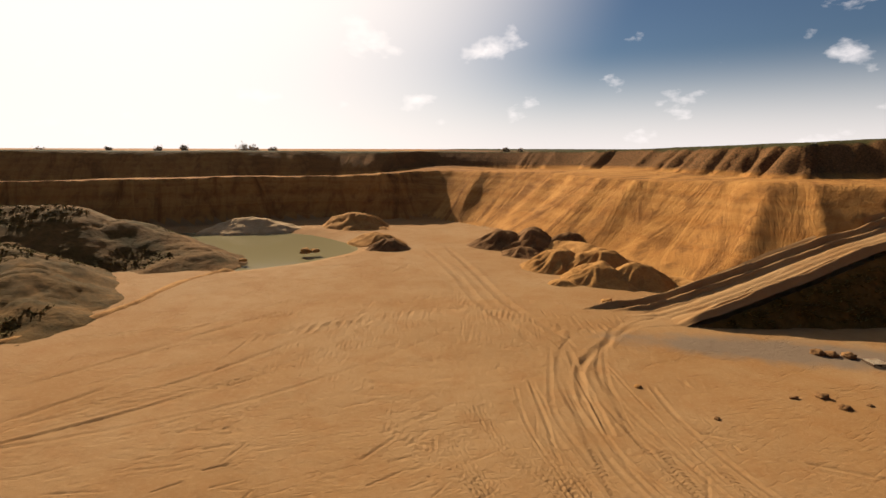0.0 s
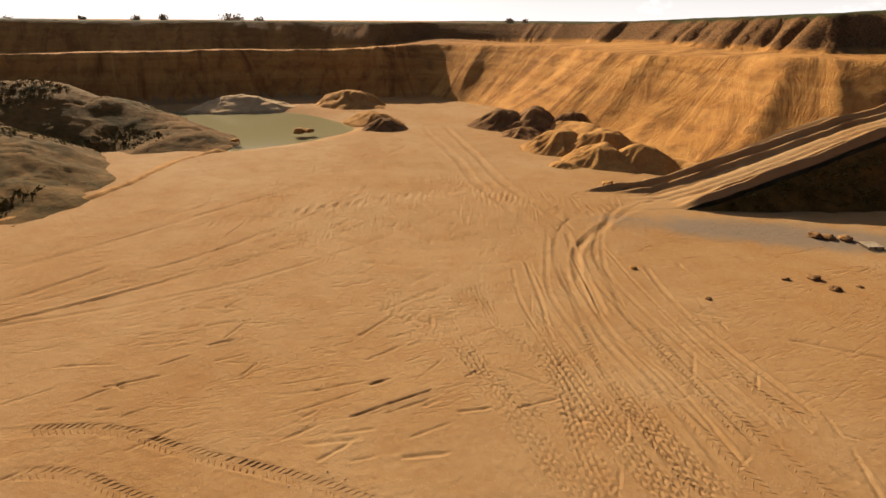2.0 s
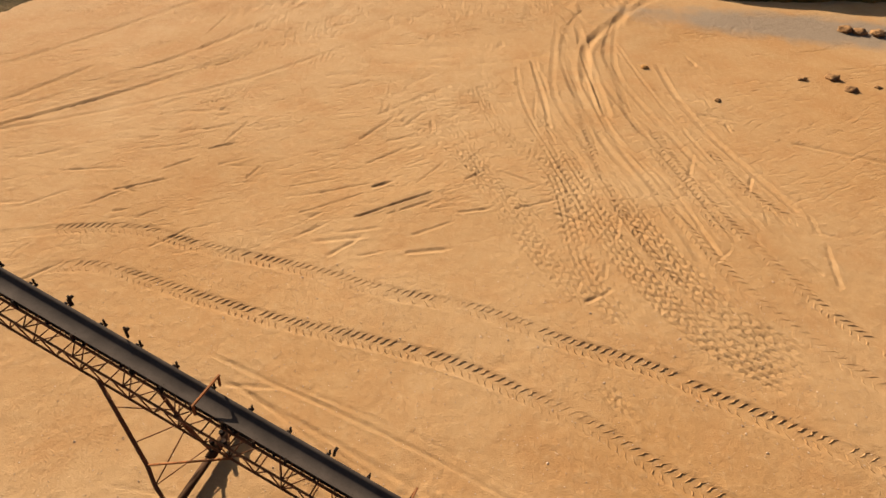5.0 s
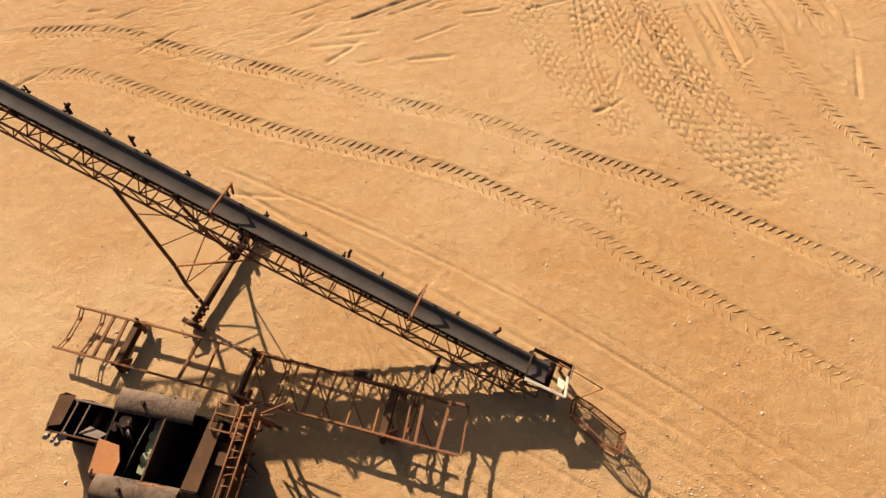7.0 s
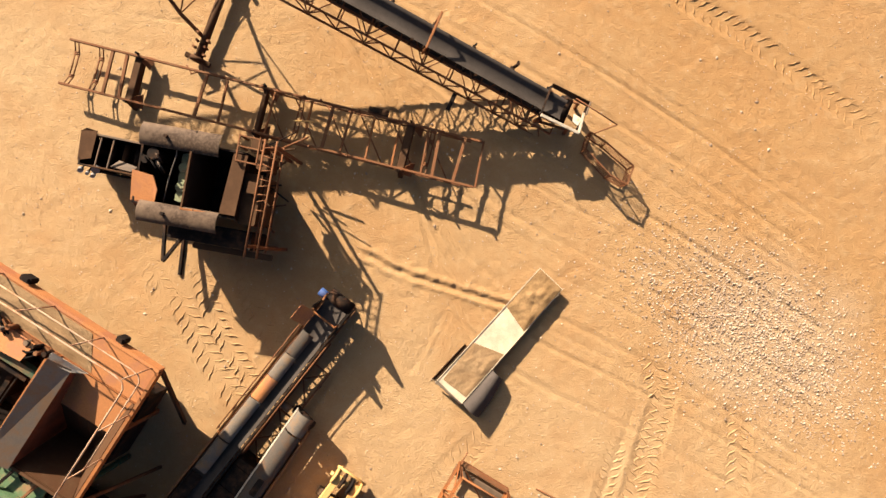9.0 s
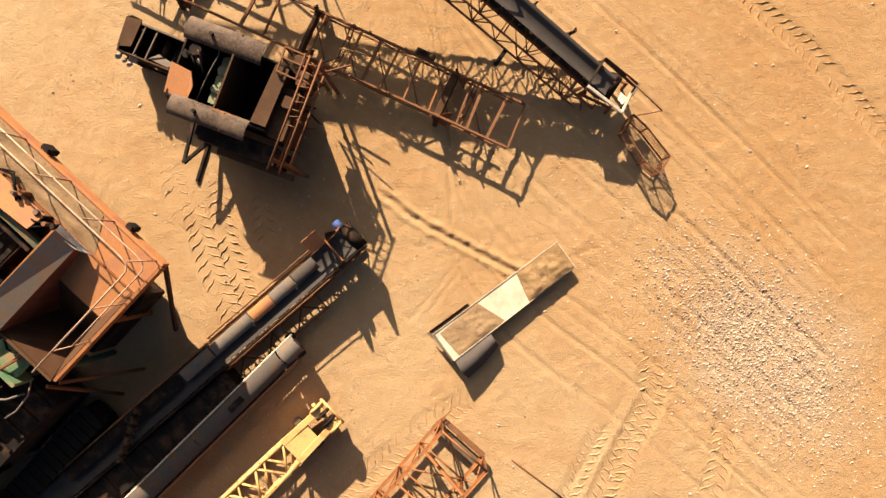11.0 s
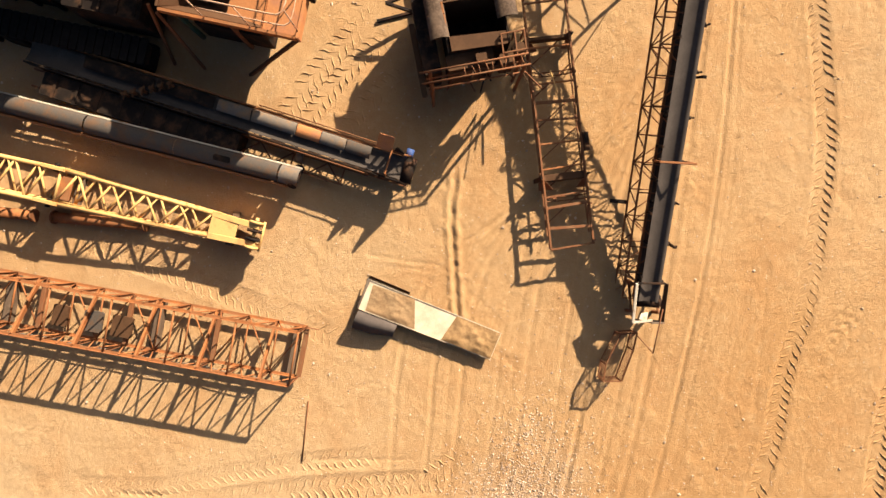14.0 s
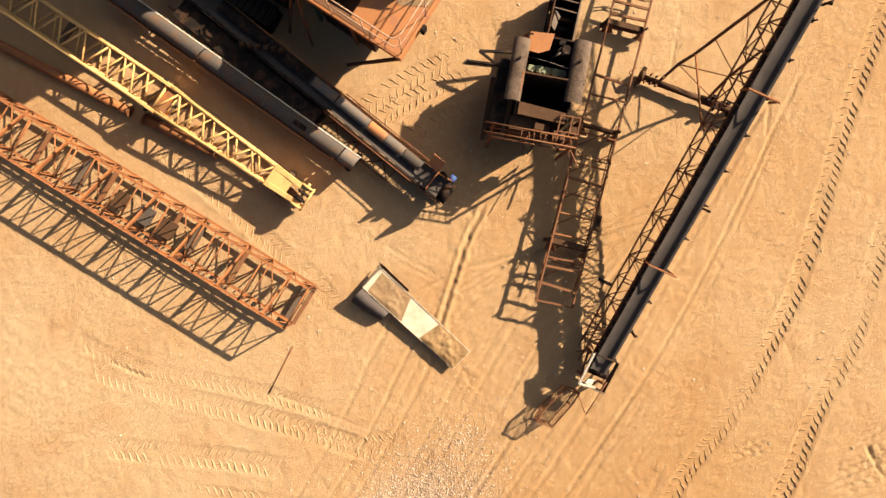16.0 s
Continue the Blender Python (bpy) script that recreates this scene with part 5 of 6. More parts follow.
def block(o, u, v, u0, u1, v0, v1, z0, z1):
    """Six-sided box in the frame of o, u, v with chamfered upright edges."""
    c = min(0.03, (u1 - u0) * 0.2, (v1 - v0) * 0.2)
    ring = [(u0 + c, v0), (u1 - c, v0), (u1, v0 + c), (u1, v1 - c), (u1 - c, v1), (u0 + c, v1), (u0, v1 - c), (u0, v0 + c)]
    vs = [o + u * a + v * b + Vector((0, 0, z)) for z in (z0, z1) for a, b in ring]
    return vs, [(i, (i + 1) % 8, 8 + (i + 1) % 8, 8 + i) for i in range(8)] + [tuple(range(7, -1, -1)), tuple(range(8, 16))]


def power_unit():
    """Engine and feeder unit beside the ladder frame."""
    o = Vector((-6.66, 2.17, 0))
    u = Vector((0.985, -0.17, 0)).normalized()
    v = Vector((-u.y, u.x, 0))
    e = thing("engine_unit", o, "rusty diesel drive unit with open engine bay and curved fenders", "machine")
    B = lambda *a: Shape().add(*block(o, u, v, *a))
    Q = lambda a, b, z: o + u * a + v * b + Vector((0, 0, z))
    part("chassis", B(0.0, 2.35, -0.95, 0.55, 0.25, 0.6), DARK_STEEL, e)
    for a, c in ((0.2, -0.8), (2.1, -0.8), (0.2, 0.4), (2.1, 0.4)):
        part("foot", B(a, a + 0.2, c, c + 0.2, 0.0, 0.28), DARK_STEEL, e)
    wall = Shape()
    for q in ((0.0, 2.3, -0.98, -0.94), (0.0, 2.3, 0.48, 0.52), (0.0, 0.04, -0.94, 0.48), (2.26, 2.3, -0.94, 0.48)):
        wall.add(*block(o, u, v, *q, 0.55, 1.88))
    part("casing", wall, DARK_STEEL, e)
    part("partition", B(1.12, 1.16, -0.94, 0.5, 0.6, 1.98), BROWN_DARK, e, "brown partition plate")
    for c, w, a0, l in ((0.55, 0.5, 0.0, 1.75), (-1.12, 0.46, 0.22, 1.75)):
        s = Shape()
        n = 10
        prof = [(math.cos(math.pi * (0.12 + 0.76 * i / n)) * w / 1.86, math.sin(math.pi * (0.12 + 0.76 * i / n)) * 0.16 - 0.06) for i in range(n + 1)]
        prof = prof + [(x * 0.95, z - 0.02) for x, z in prof[::-1]] + [prof[0]]
        s.sweep(Q(a0, c, 1.95), Q(a0 + l, c, 1.95), prof)
        f = part("fender", s, FENDER, e, "curved brown sheet-metal fender")
        part("filler_cap", Shape().tube(Q(a0 + 0.6, c, 2.03), Q(a0 + 0.6, c, 2.12), 0.04, 10), DARK_STEEL, f)
        part("fender_rib", Shape().beam(Q(a0 + 1.2, c - w * 0.45, 1.98), Q(a0 + 1.2, c + w * 0.45, 1.98), 0.03, 0.05), DARK_STEEL, f)
    part("side_panel", Shape().plate([Q(-0.05, -0.28, 1.98), Q(0.42, -0.34, 1.98), Q(0.55, -0.62, 1.96), Q(0.5, -0.92, 1.9), Q(-0.05, -0.92, 1.86)][::-1], 0.03), ORANGE, e, "faded orange cover panel")
    part("panel_skirt", Shape().plate([Q(-0.05, -0.94, 1.86), Q(0.45, -0.94, 1.9), Q(0.45, -1.12, 1.6), Q(0.0, -1.12, 1.58)][::-1], 0.03), RED_RUST, e)
    eng = part("engine_block", B(0.72, 1.02, -0.8, 0.3, 0.6, 1.45), ENGINE, e, "pale green engine with filters")
    for i in range(5):
        c = Q(0.87, -0.68 + i * 0.22, 1.45)
        part("cylinder_head", Shape().tube(c, c + Vector((0, 0, 0.12 + 0.06 * (i % 2))), 0.115, 14).tube(c + u * 0.08 + Vector((0, 0, 0.1)), c + u * 0.08 + Vector((0, 0, 0.22)), 0.03, 8).beam(c - v * 0.1 - u * 0.12, c + v * 0.1 - u * 0.12, 0.05, 0.1), ENGINE, eng)
    part("fuel_line", Shape().pipe([Q(0.62, -0.85, 1.75), Q(0.68, -0.3, 1.8), Q(0.78, 0.2, 1.85), Q(0.8, 0.45, 1.95)], 0.014), GREY_DULL, eng)
    part("air_cleaner", Shape().tube(Q(0.3, 0.15, 1.4), Q(0.3, 0.15, 1.92), 0.13, 14).tube(Q(0.12, 0.0, 1.5), Q(0.12, 0.0, 1.88), 0.09, 12), DARK_STEEL, e)
    rnd = random.Random(9)
    for i in range(6):
        x, y = rnd.uniform(0.05, 0.5), rnd.uniform(-0.25, 0.3)
        part("hydraulic_hose", Shape().pipe([Q(x, y, 1.6), Q(x + 0.08, y + 0.1, 1.9 + rnd.uniform(0, 0.1)), Q(x - 0.08, y + 0.22, 1.85), Q(x - 0.12, y + 0.3, 1.5)], 0.022), TYRE if i % 2 else BROWN_STEEL, e)
    part("bay_cover", Shape().plate([Q(1.95, -0.9, 1.9), Q(2.3, -0.9, 1.9), Q(2.36, 0.45, 1.9), Q(2.05, 0.45, 1.9)][::-1], 0.03), BROWN_DARK, e, "rust-brown cover plate")
    part("bay_rim", Shape().beam(Q(1.14, -0.94, 2.0), Q(1.95, -0.94, 1.94), 0.05, 0.05), RUST_ORANGE, e)
    part("bay_rim", Shape().beam(Q(1.14, 0.5, 2.0), Q(1.75, 0.5, 1.98), 0.04, 0.04), BROWN_STEEL, e)
    # gantry of bars and rungs beside the casing
    for d in (2.72, 2.98):
        for c in (-1.5, 0.72):
            part("gantry_post", Shape().beam(Q(d, c, 0), Q(d, c, 2.05), 0.07, 0.07), RUST, e)
        part("gantry_bar", Shape().tube(Q(d, -1.75, 2.08), Q(d, 0.85, 2.05), 0.024, 8), RUST, e)
        part("gantry_bar", Shape().tube(Q(d, -1.6, 1.55), Q(d, 0.8, 1.55), 0.022, 8), RUST, e)
    for i in range(9):
        c = -0.7 + i * 0.17
        part("gantry_rung", Shape().tube(Q(2.72, c, 2.05), Q(2.98, c + rnd.uniform(-0.1, 0.1), 2.05), 0.014, 6), RUST, e)
    for i in range(16):
        a, c = rnd.uniform(2.3, 2.7), rnd.uniform(-0.8, 0.9)
        part("strut", Shape().tube(Q(a, c, rnd.uniform(0.7, 1.7)), Q(a + rnd.uniform(0.1, 0.9), c + rnd.uniform(-0.35, 0.35), rnd.uniform(0.9, 1.95)), rnd.uniform(0.015, 0.032), 6), (RUST, DARK_STEEL, BROWN_DARK)[i % 3], e)
    # boxes added as clutter so the unit's shadow falls solid
    for a, c, w in ((2.36, 0.55, 0.22), (2.55, 0.2, 0.26), (2.42, -0.35, 0.2)):
        part("clutter_box", B(a, a + w, c, c + w * 1.3, 1.2, 1.85), BROWN_DARK, e)
    for c in (0.3, 0.62, 0.85):
        part("guard_bar", Shape().beam(Q(2.15, c, 2.02), Q(2.75, c - 0.03, 2.0), 0.035, 0.035).beam(Q(2.15, c, 2.03), Q(2.15, c, 1.5), 0.035, 0.035), RUST, e)
    for a in (2.15, 2.6):
        part("guard_bar", Shape().beam(Q(a, 0.3, 2.02), Q(a, 0.87, 2.02), 0.035, 0.035), RUST, e)
    part("discharge_chute", B(2.3, 2.68, -1.05, 0.1, 0.5, 1.7), BROWN_DARK, e, "dark rusty discharge chute")
    part("lower_deck", B(0.7, 2.6, -1.62, -1.2, 0.5, 1.5), DARK_STEEL, e, "black lower housing")
    part("walkway", B(1.2, 3.05, -1.78, -1.64, 1.2, 1.26), BROWN_DARK, e)
    # raised drawbar: an A of two bars with cross bars
    tip = Vector((-6.72, -0.1, 0.75))
    for c in (0.1, 0.95):
        part("drawbar", Shape().beam(Q(c, -1.0, 0.6), tip, 0.08, 0.08), DARK_STEEL, e)


ENGINE = paint_metal("pale_green_engine", (0.17, 0.165, 0.085), (0.14, 0.07, 0.03), 0.25, 0.6, 5.0, dust=0.1)


def drawbar_cart():
    """Open feeder box on wheels, dark inside."""
    o = Vector((-8.67, 2.2, 0))
    u = Vector((0.975, -0.2, 0)).normalized()
    v = Vector((-u.y, u.x, 0))
    e = thing("feeder_cart", o, "small dark open steel cart with lamps beside the engine unit", "cart")
    B = lambda *a: Shape().add(*block(o, u, v, *a))
    Q = lambda a, b, z: o + u * a + v * b + Vector((0, 0, z))
    for a, b, c, d in ((0, 1.7, 0.0, 0.04), (0, 1.7, 0.76, 0.8), (0, 0.04, 0.04, 0.76), (1.66, 1.7, 0.04, 0.76)):
        part("side_wall", B(a, b, c, d, 0.42, 0.94), DARK_STEEL, e)
    part("floor", B(0.04, 1.66, 0.04, 0.76, 0.38, 0.43), DARK_STEEL, e)
    for a in (0.1, 1.3):
        for c in (-0.05, 0.72):
            w = Q(a + 0.15, c, 0.2)
            tyre = part("wheel", Shape().tube(w, w + v * 0.13, 0.2, 18), TYRE, e)
            part("hub", Shape().tube(w - v * 0.02, w + v * 0.15, 0.07, 10), BROWN_DARK, tyre)
            part("bracket", Shape().beam(w + v * 0.06, w + v * 0.06 + Vector((0, 0, 0.24)), 0.07, 0.07), DARK_STEEL, tyre)
    for a in (0.42, 0.72):
        part("cross_bar", Shape().beam(Q(a, 0.02, 0.95), Q(a + 0.04, 0.78, 0.95), 0.035, 0.035), BROWN_STEEL, e)
    part("top_rail", Shape().beam(Q(0.36, 0.78, 0.97), Q(1.7, 0.78, 0.97), 0.05, 0.05), BROWN_STEEL, e)
    part("top_rail", Shape().beam(Q(0.3, 0.02, 0.97), Q(1.7, 0.02, 0.97), 0.04, 0.04), BROWN_DARK, e)
    part("hood", Shape().plate([Q(-0.03, 0.1, 0.93), Q(-0.03, 0.8, 1.0), Q(0.12, 0.88, 1.04), Q(0.36, 0.86, 1.02), Q(0.3, 0.2, 0.96)][::-1], 0.02), BROWN_DARK, e, "dark brown dented hood")
    for k, (a, c, r) in enumerate(((0.02, -0.08, 0.06), (0.38, 0.0, 0.09), (0.2, -0.12, 0.04), (0.34, -0.16, 0.05))):
        q = Q(a, c, 0.8)
        lamp = part("lamp", Shape().tube(q, q + Vector((0.02, -0.06, 0.08)), r, 14), GREY_PAINT, e, "small round white lamp")
        part("lamp_arm", Shape().beam(q, Q(a, 0.03, 0.7), 0.03, 0.03), DARK_STEEL, lamp)
    part("hitch", Shape().tube(Q(0.1, -0.06, 0.55), Q(1.65, -0.06, 0.55), 0.03, 8), DARK_STEEL, e)
    for n in range(4):
        part("roller", Shape().tube(Q(0.55 + 0.3 * n, 0.08, 0.58), Q(0.58 + 0.3 * n, 0.72, 0.58), 0.07, 12), BROWN_DARK if n % 2 else DARK_STEEL, e)
    part("torn_sheet", Shape().plate([Q(0.75, 0.1, 0.9), Q(1.2, 0.08, 0.82), Q(1.3, 0.22, 0.74), Q(0.85, 0.3, 0.76)], 0.012), BROWN_STEEL, e, "bent brown sheet")


def steel_slab():
    """A shallow plate trough with turned-up edges, low on the sand, sand drifts on it, and a curled mat under one end."""
    p1, p2, p3, p4 = (Vector((x, y, 0)) for x, y in ((-0.14, -3.05), (2.44, -0.27), (3.0, -0.80), (0.46, -3.62)))
    e = thing("steel_plate_trough", (1.4, -1.9, 0), "pale scratched plate trough on the sand with sand lying on it", "trough")
    ax, ac = (p2 - p1).normalized(), (p4 - p1).normalized()
    up = Vector((0, 0, 1))
    z0, z1 = 0.30, 0.17
    c = [p1 + up * z0, p4 + up * z0, p3 + up * z1, p2 + up * z1]
    part("deck", Shape().plate(c, 0.025), CONCRETE, e, "pale scratched deck plate")
    for a, b, r in ((c[0], c[3], 0.022), (c[1], c[2], 0.016)):
        part("turned_edge", Shape().beam(a + up * r * 0.5, b + up * r * 0.5, 0.016, r), CONCRETE, e)
    part("end_lip", Shape().plate([c[0] - ax * 0.1 - up * 0.12, c[1] - ax * 0.06 - up * 0.12, c[1] - up * 0.003, c[0] - up * 0.003], 0.02), CONCRETE, e)
    for t in (0.12, 0.5, 0.88):
        m = c[0].lerp(c[3], t).lerp(c[1].lerp(c[2], t), 0.5)
        part("bearer", Shape().beam(Vector((m.x, m.y, 0.08)) - ac * 0.3, Vector((m.x, m.y, 0.08)) + ac * 0.3, 0.12, 2 * (m.z - 0.12)), DARK_STEEL, e)
    part("side_angle", Shape().angle(p1 - ac * 0.06 + up * 0.06 - ax * 0.1, p1 - ac * 0.05 + up * 0.05 + ax * 1.1, 0.06), BROWN_DARK, e)
    N = lambda s, t: c[0].lerp(c[3], s).lerp(c[1].lerp(c[2], s), t)
    drift("sand_drift", [N(0.03, 0.10), N(0.34, 0.03), N(0.42, 0.97), N(0.05, 0.97)], 0.05, "thin drift of brown sand lying on the pale plate", 5, 26, SPILT_SAND)
    drift("sand_drift", [N(0.66, 0.03), N(0.995, 0.02), N(0.995, 0.98), N(0.62, 0.97)], 0.07, "drift of damp brown sand lying on the pale plate", 8, 26, DAMP_SAND)
    roll = thing("rubber_roll", p4 + ax * 0.5 + ac * 0.3, "curled dark rubber mat leaning against the pale plate", "rubber mat")
    s = Shape()
    m = 14
    rings = []
    for base, wide, high in ((p4 + ax * 0.02 - ac * 0.02, 0.62, 0.50), (p4 + ax * 0.5 - ac * 0.02, 0.58, 0.46), (p4 + ax * 1.12 - ac * 0.02, 0.42, 0.4)):
        for thin in (1.0, 0.94):
            rings.append([base + ac * (wide * 0.5 - math.cos(math.pi * (0.06 + 0.98 * i / m)) * wide * 0.5 * thin) + up * (math.sin(math.pi * (0.06 + 0.98 * i / m)) * high * thin * (0.55 + 0.45 * math.cos(math.pi * i / m * 0.5)) + 0.02) for i in range(m + 1)])
    order = [rings[0], rings[2], rings[4], rings[5], rings[3], rings[1], rings[0]]
    for r0, r1 in zip(order, order[1:]):
        s.add(r0 + r1, [(i, i + 1, m + 2 + i, m + 1 + i) for i in range(m)], True)
    part("mat", s, MAT_RUBBER, roll)


MAT_RUBBER = plain_material("grey_rubber_mat", (0.062, 0.045, 0.034), 0.85, 0.0, 2.0, 0.003)
DAMP_SAND = soil_material("damp_sand", (0.26, 0.145, 0.06), (0.15, 0.08, 0.03), 2.0)


def boom_conveyor():
    a, b = Vector((-2.48, -1.09, 0.66)), Vector((-8.9, -9.2, 0.62))
    e = thing("belt_conveyor", (-5, -4.3, 0), "low folded conveyor with grey and orange covers in deep shade", "conveyor", "conveyors")
    sx, ax = side_of(a, b), (b - a).normalized()
    up = Vector((0, 0, 1))
    lattice(e, a - up * 0.58, b - up * 0.56, 0.7, 0.46, 20, 0.03, 0.018, RUST, 8, iron=True)
    part("belt", Shape().sweep(a, b, trough(0.6, 0.08)), RUBBER, e)
    for s in (-1, 1):
        part("side_rail", Shape().beam(a + sx * s * 0.35 + up * 0.06, b + sx * s * 0.35 + up * 0.06, 0.05, 0.12), RUST_ORANGE if s > 0 else DARK_STEEL, e)
    # dark sheets added along the shaded stretch to keep out the sky
    for t0, t1 in ((0.42, 0.7), (0.71, 0.98)):
        for s in (-1, 1):
            part("shade_sheet", Shape().plate([a.lerp(b, t0) + sx * s * 0.37, a.lerp(b, t1) + sx * s * 0.37, a.lerp(b, t1) + sx * s * 0.37 - up * 0.54, a.lerp(b, t0) + sx * s * 0.37 - up * 0.54], 0.01), DARK_STEEL, e)
    # the last covers take dark steel in place of grey, as painted shade
    covers = ((0.10, 0.163, GREY_DARK), (0.166, 0.23, GREY_DULL), (0.232, 0.293, ORANGE), (0.296, 0.41, GREY_DULL), (0.415, 0.5, GREY_DULL), (0.51, 0.66, DARK_STEEL), (0.67, 0.85, DARK_STEEL))
    for t0, t1, m in covers:
        c = Shape().sweep(a.lerp(b, t0) + up * 0.1, a.lerp(b, t1) + up * 0.1, [(-0.04, 0.0), (-0.02, 0.05), (0.24, 0.07), (0.28, 0.02), (0.27, 0.0), (0.23, 0.05), (-0.04, 0.0)])
        part("cover", c, m, e)
    part("head_drum", Shape().tube(a + sx * 0.33 - ax * 0.02, a - sx * 0.33 - ax * 0.02, 0.16, 16), DARK_STEEL, e)
    c = a + ax * 0.5
    part("scraper_plate", Shape().plate([c + sx * 0.3 + up * 0.28, c + sx * 0.62 + up * 0.5, c + sx * 0.62 + up * 0.5 + ax * 0.42, c + sx * 0.3 + up * 0.28 + ax * 0.42], 0.02), ORANGE, e, "orange scraper plate")
    part("drum_frame", Shape().beam(c + sx * 0.38, c + sx * 0.38 + up * 0.3, 0.04, 0.04).beam(c + sx * 0.38 + up * 0.3, c - sx * 0.3 + up * 0.3, 0.04, 0.04).beam(c - sx * 0.3 + up * 0.3, c - sx * 0.3, 0.04, 0.04), RUST_ORANGE, e)
    part("motor", Shape().tube(a + sx * 0.55 + ax * 0.08, a + sx * 0.3 + ax * 0.08, 0.1, 14), BLUE, e, "small blue drum motor")
    for s in (-1, 1):
        part("handrail", Shape().tube(a + sx * s * 0.42 + up * 0.16 + ax * 0.7, a.lerp(b, 0.4) + sx * s * 0.42 + up * 0.16, 0.016, 6), RUST, e)
        for n in range(7):
            q = a.lerp(b, 0.07 + n * 0.055) + sx * s * 0.42
            part("rail_post", Shape().tube(q, q + up * 0.16, 0.014, 6), RUST, e)
    for t in (0.05, 0.3, 0.6, 0.9):
        q = a.lerp(b, t)
        for s in (-1, 1):
            part("leg", Shape().beam(Vector((q.x, q.y, 0)) + sx * s * 0.3, q + sx * s * 0.3 - up * 0.5, 0.09, 0.09), DARK_STEEL, e)
    # valves coloured dark because they stand in shade
    for k in range(6):
        q = a.lerp(b, 0.62 + k * 0.02) + sx * (0.2 - k * 0.12)
        part("valve_block", Shape().tube(q + up * 0.1, q + up * 0.4, 0.05, 10).tube(q + up * 0.3 - sx * 0.12, q + up * 0.3 + sx * 0.12, 0.03, 8), BROWN_DARK, e)
    for t, side, h in ((0.0, -1, 0.5), (0.03, 1, 0.72), (0.075, -1, 0.45)):
        q = a.lerp(b, t) + sx * side * 0.38
        part("head_fin", Shape().plate([q - ax * 0.14, q + ax * 0.2, q + ax * 0.04 + up * h, q - ax * 0.02 + up * h], 0.02), DARK_STEEL, e)
    # flat side truss along the belt, low on the yard side
    out, inn = -0.86, -0.42
    part("side_chord", Shape().beam(a + sx * out - up * 0.4 + ax * 1.6, b + sx * out - up * 0.4, 0.05, 0.06), RUST, e)
    part("side_chord", Shape().beam(a + sx * inn - up * 0.32 + ax * 1.0, b + sx * inn - up * 0.32, 0.045, 0.06), RUST, e)
    n = 18
    for k in range(n):
        t0, t1 = 0.16 + 0.82 * k / n, 0.16 + 0.82 * (k + 1) / n
        p, q = (inn, out) if k % 2 else (out, inn)
        part("side_brace", Shape().tube(a.lerp(b, t0) + sx * p - up * 0.38, a.lerp(b, t1) + sx * q - up * 0.38, 0.02, 6), RUST, e)
        if k % 3 == 0:
            part("side_brace", Shape().tube(a.lerp(b, t0) + sx * inn - up * 0.38, a.lerp(b, t0) + sx * out - up * 0.38, 0.02, 6), RUST_ORANGE, e)
    for t in (0.2, 0.5, 0.8):
        c = a.lerp(b, t) + sx * out
        part("leg", Shape().beam(Vector((c.x, c.y, 0)), c - up * 0.4, 0.06, 0.06), DARK_STEEL, e)
    # black ribbed box, added where the hopper's shade should look black
    house = part("shade_box", Shape().add(*block(a.lerp(b, 0.43) - up * 0.66, ax, -sx, 0.0, 5.4, 0.42, 1.02, 0.05, 0.6)), DARK_STEEL, e, "black box added to deepen the shade beside the belt")
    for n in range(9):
        part("shade_box_rib", Shape().add(*block(a.lerp(b, 0.43) - up * 0.66, ax, -sx, 0.2 + 0.6 * n, 0.28 + 0.6 * n, 0.4, 1.04, 0.6, 0.625)), DARK_STEEL, house)


BLUE = paint_metal("blue_paint", (0.03, 0.05, 0.12), (0.12, 0.07, 0.04), 0.2, 0.5, 5.0)


def tube_conveyor():
    a, b = Vector((-3.29, -3.8, 0.62)), Vector((-8.5, -11.3, 0.66))
    e = thing("belt_conveyor", (-5, -6.3, 0), "narrow grey covered conveyor on a rusty lattice, lying low", "conveyor", "conveyors")
    sx, ax = side_of(a, b), (b - a).normalized()
    up = Vector((0, 0, 1))
    lattice(e, a - up * 0.52 - ax * -0.4, b - up * 0.52, 0.5, 0.4, 18, 0.025, 0.015, RUST, 12, iron=True)
    n = 10
    arc = [(math.cos(math.pi * i / n) * 0.24, math.sin(math.pi * i / n) * 0.2) for i in range(n + 1)]
    arc2 = [(x * 0.94, z * 0.94) for x, z in arc[::-1]]
    # lit end in the lighter grey, the rest darkened to stand for shade
    for k, (t0, t1) in enumerate(((0.0, 0.055), (0.06, 0.36), (0.362, 0.62), (0.625, 0.85), (0.852, 1.0))):
        part("cover", Shape().sweep(a.lerp(b, t0), a.lerp(b, t1), arc + arc2 + [arc[0]]), GREY_DULL if k == 0 else GREY_DARK, e, "rounded grey sheet cover")
    part("cover_edge", Shape().beam(a + sx * 0.26 - up * 0.02, b + sx * 0.26 - up * 0.02, 0.04, 0.06), CREAM, e, "pale edge strip")
    part("side_rail", Shape().beam(a - sx * 0.3 + up * 0.02 + ax * 0.3, b - sx * 0.3 + up * 0.02, 0.05, 0.08), RUST_ORANGE, e)
    part("hatch", Shape().add(*block(a.lerp(b, 0.22), ax, sx, -0.22, 0.22, -0.1, 0.06, 0.16, 0.215)), DARK_STEEL, e)
    part("head_drum", Shape().tube(a - sx * 0.26 + up * 0.0 + ax * 0.15, a + sx * 0.3 + ax * 0.15 - up * 0.3, 0.12, 14), DARK_STEEL, e)
    q = a + sx * 0.42 - up * 0.2 + ax * 0.2
    part("gear_motor", Shape().tube(q, q + sx * 0.3, 0.1, 12), BROWN_STEEL, e)
